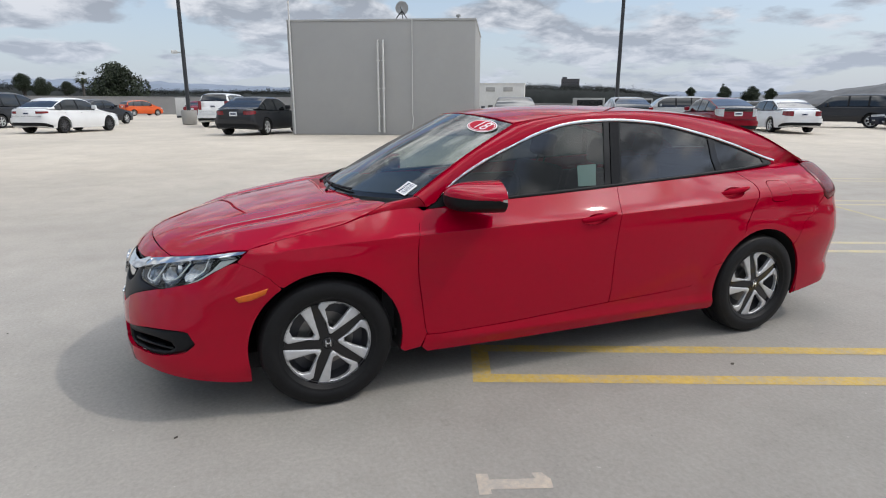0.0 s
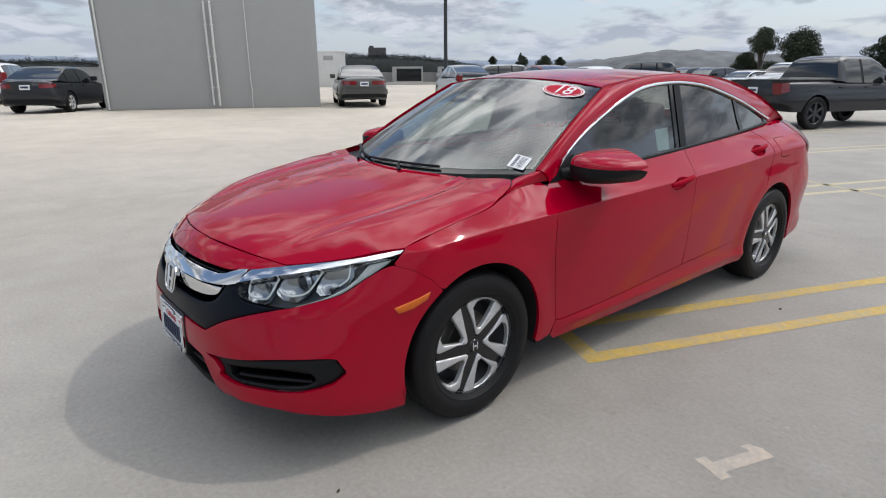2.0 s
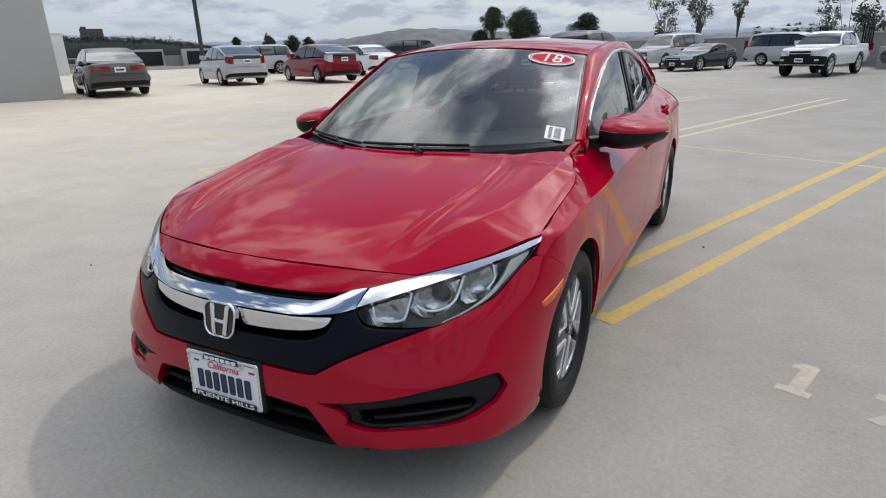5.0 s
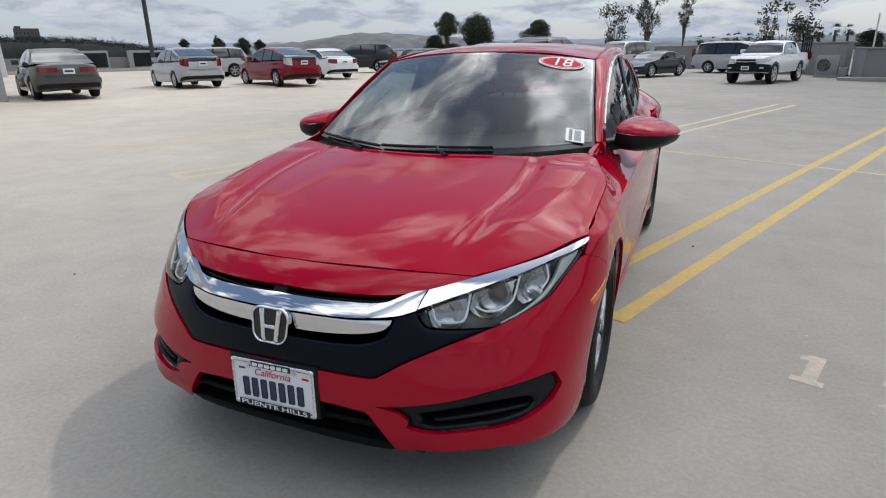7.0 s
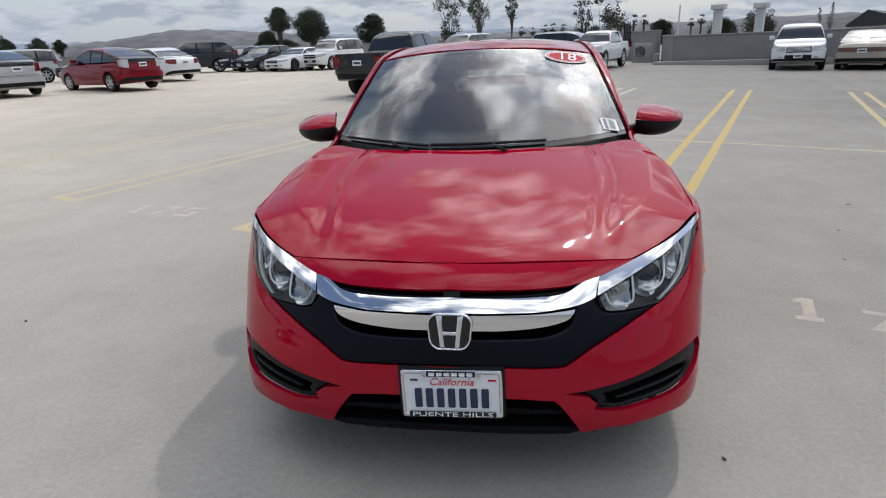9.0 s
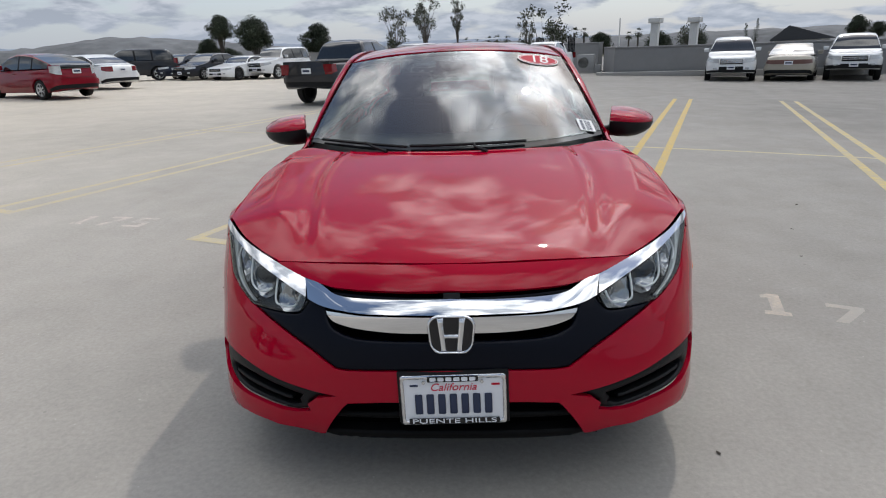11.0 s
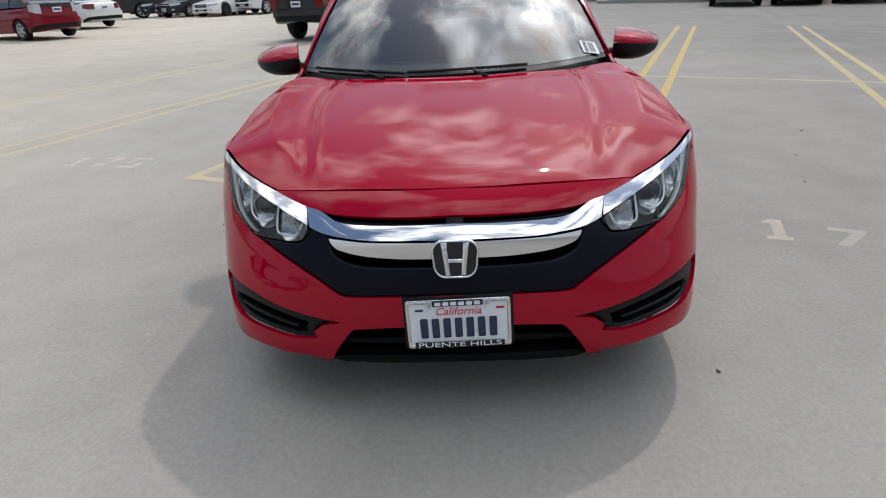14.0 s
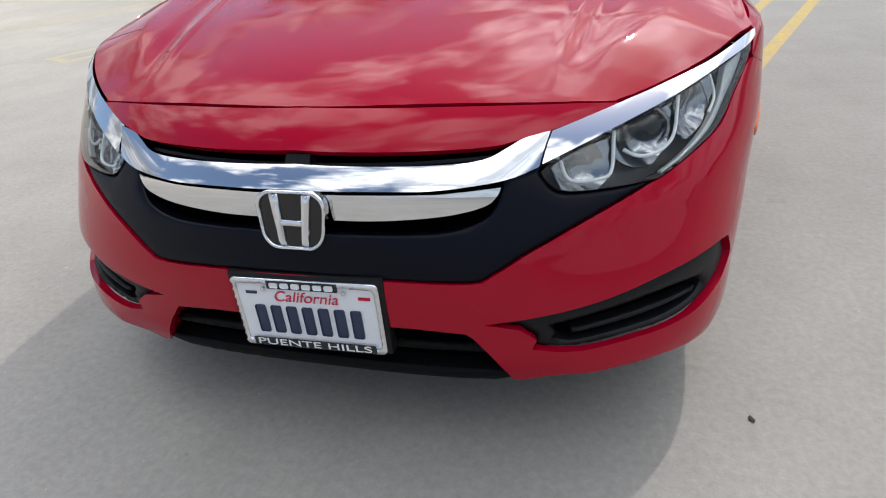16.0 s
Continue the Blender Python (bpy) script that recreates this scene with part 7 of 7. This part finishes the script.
def leaf_quad(bm, c, s, rnd):
    a, b = Vector((rnd.gauss(0, 1), rnd.gauss(0, 1), rnd.gauss(0, 1))).normalized(), Vector((rnd.gauss(0, 1), rnd.gauss(0, 1), rnd.gauss(0, .6)))
    b = a.cross(b).normalized()
    bm.faces.new([bm.verts.new(c + s * (x * a + y * b)) for x, y in ((-.5, 0), (0, -.28), (.5, 0), (0, .28))])


def tree(x, y, top, width, kind, label, seed, ground=-14.0):
    rnd = random.Random(seed)
    t = thing("tree", pose(x, y, ground), label, "tree", "trees beyond the deck")
    h = top - ground
    span = {"dense": width * .85, "gum": width * 1.25, "cypress": width * 3.2}[kind]
    base = h - span
    wood, crown = bmesh.new(), bmesh.new()
    lean = Vector((rnd.uniform(-.4, .4), rnd.uniform(-.4, .4), 0))
    trunk = [Vector((0, 0, 0)), Vector((lean.x * .3, lean.y * .3, base * .6)), Vector((lean.x, lean.y, base + span * .25))]
    r0 = .10 + width * .03 if kind != "gum" else .05 + width * .012
    add_tube(wood, trunk, [r0 * 1.4, r0, r0 * .6], 8)
    fork = trunk[2]
    clumps = {"dense": 46, "gum": 30, "cypress": 14}[kind]
    for i in range(clumps):
        if kind == "cypress":
            f = i / clumps
            c = Vector((0, 0, base + span * (.08 + .92 * f))) + Vector((rnd.uniform(-1, 1), rnd.uniform(-1, 1), 0)) * width * .16
            rad = Vector((1, 1, 1.4)) * width * .42 * (1 - f * .75)
        else:
            a, rr, f = rnd.uniform(0, 2 * math.pi), math.sqrt(rnd.random()), rnd.random()
            prof = math.sin(math.pi * (.15 + .8 * f)) if kind == "dense" else .45 + .55 * f
            c = Vector((math.cos(a) * rr * width * (.44 if kind == "dense" else .42) * prof, math.sin(a) * rr * width * .42 * prof, base + span * (.12 + .80 * f)))
            k = width * (.19 if kind == "dense" else .115) * rnd.uniform(.65, 1.25)
            rad = Vector((k, k, k * (.8 if kind == "dense" else 1.1)))
            mid = fork.lerp(c, .5) + Vector((0, 0, -.12 * span * rnd.random()))
            low = trunk[1].lerp(trunk[2], rnd.uniform(.5, 1))
            add_tube(wood, [low, mid, c], [r0 * .4, r0 * .22, r0 * .07], 5)
        n = {"dense": 380, "gum": 75, "cypress": 260}[kind]
        for _ in range(n):
            d = Vector((rnd.gauss(0, .46), rnd.gauss(0, .46), rnd.gauss(0, .46)))
            if d.length > .95:
                d *= .95 / d.length
            if kind == "gum":
                d.z -= .3 * abs(d.x)
            leaf_quad(crown, c + Vector((d.x * rad.x, d.y * rad.y, d.z * rad.z)), width * (.036 if kind == "dense" else .045 if kind == "cypress" else .040) * rnd.uniform(.6, 1.4), rnd)
    part("trunk", wood, M_BARK, t)
    part("crown", crown, M_GUM if kind == "gum" else M_LEAF, t, smooth=False)
    return t


def palm(x, y, top, size, seed, ground=-14.0):
    rnd = random.Random(seed)
    t = thing("palm_tree", pose(x, y, ground), "fan palm with a round drooping head", "palm tree", "palms beyond the deck")
    h = top - ground - size * .5
    part("trunk", tube([(0, 0, 0), (.1, 0, h * .5), (.05, .05, h)], [size * .12, size * .08, size * .07], 8), M_BARK, t)
    bm = bmesh.new()
    for i in range(34):
        a, e = rnd.uniform(0, 2 * math.pi), rnd.uniform(-.9, 1.35)
        d = Vector((math.cos(a) * math.cos(e), math.sin(a) * math.cos(e), math.sin(e)))
        s = Vector((-math.sin(a), math.cos(a), 0))
        o = Vector((.05, .05, h))
        for k in range(9):
            f = (k - 4) / 4
            tip = o + size * (.52 - .08 * abs(f)) * (d + s * f * .55).normalized() + Vector((0, 0, -.10 * size))
            root = o + size * .22 * d
            bm.faces.new([bm.verts.new(root - s * .02 * size), bm.verts.new(root + s * .02 * size), bm.verts.new(tip)])
    part("crown", bm, M_PALM, t, smooth=False)
    return t


ROUND, GUM, CYP = "broad dark evergreen tree beyond the deck", "thin open gum tree with hanging leaves", "narrow dark cypress tree"
for i, (x, y, top, w, kind) in enumerate(((-145.3, -19.9, 9.6, 13.0, "dense"), (-146, -14, 6.8, 2.2, "cypress"), (-152, -39, 7.5, 4.0, "dense"), (-172, -40, 7.3, 5.0, "dense"), (-144, -29, 5.8, 3.2, "dense"),
                                          (-141.7, 137, 6.7, 3.2, "dense"), (-121.7, 129, 7.4, 2.6, "cypress"), (-124, 132, 6.4, 4.0, "dense"), (-130, 149, 6.6, 6.0, "dense"), (-127, 153, 6.2, 4.0, "dense"),
                                          (-41, 99.5, 7.9, 4.6, "dense"), (-36.1, 101.4, 7.8, 6.4, "dense"), (-44, 101, 4.4, 4.5, "dense"), (-30.7, 123.9, 7.2, 7.0, "dense"),
                                          (-8.3, 72.2, 6.7, 5.0, "gum"), (-5.0, 72.6, 8.3, 4.6, "gum"), (-1.1, 72.8, 7.2, 3.0, "gum"), (9.1, 67.4, 6.3, 7.0, "gum"), (7.0, 69, 4.6, 3.0, "gum"),
                                          (63, 99.8, 4.6, 3.4, "dense"), (76.2, 115, 4.0, 3.0, "dense"), (48.7, 107.3, 4.4, 1.3, "cypress"), (50.2, 106.6, 5.1, 1.3, "cypress"), (23.5, 63.5, 3.7, 4.0, "gum"), (21, 66, 2.6, 3.2, "dense"), (26.5, 70, 2.6, 3.0, "dense"),
                                          (33, 150, 4.5, 6, "dense"), (-70, 160, 4.2, 9, "dense"), (-60, 150, 3.9, 7, "dense"))):
    tree(x, y, top, w, kind, {"dense": ROUND, "gum": GUM, "cypress": CYP}[kind], 11 + i)
for i, (x, y, top, s) in enumerate(((-134.5, -24.5, 8.1, 3.6), (0, 218, 6.2, 4.2), (4, 218, 5.6, 3.6), (8, 217, 6.6, 4.4), (11, 217, 6.9, 4.6), (14.5, 217, 6.6, 4.2), (24.6, 156, 6.2, 3.6), (27.5, 155.7, 6.6, 3.8), (30, 156, 6.4, 3.4), (25.2, 94.2, 3.6, 1.7), (26.6, 94.2, 4.1, 1.9))):
    palm(x, y, top, s, 70 + i)

# the tree tops along the wooded ridge
rnd, crest, tops = random.Random(5), curve1(WOOD_CREST), bmesh.new()
for i in range(900):
    a = -130 + 86 * i / 900 + rnd.uniform(-.05, .05)
    r = rnd.uniform(425, 440)
    w, h = rnd.uniform(1.4, 3.4), rnd.uniform(1.0, 3.2) * (1.5 if rnd.random() < .12 else 1)
    c = Vector((r * math.sin(radians(a)), r * math.cos(radians(a)), crest(a) + rnd.uniform(-1.2, .5)))
    for _ in range(80):
        d = Vector((rnd.gauss(0, .36), rnd.gauss(0, .36), rnd.gauss(0, .36)))
        leaf_quad(tops, c + Vector((d.x * w, d.y * w, d.z * h)), rnd.uniform(.35, .85), rnd)
tagged(part("tree_tops", tops, leafy("leaf_far_wood", (.012, .017, .014)), smooth=False), "uneven dark tree tops along the far ridge", "woods", kind="stuff")
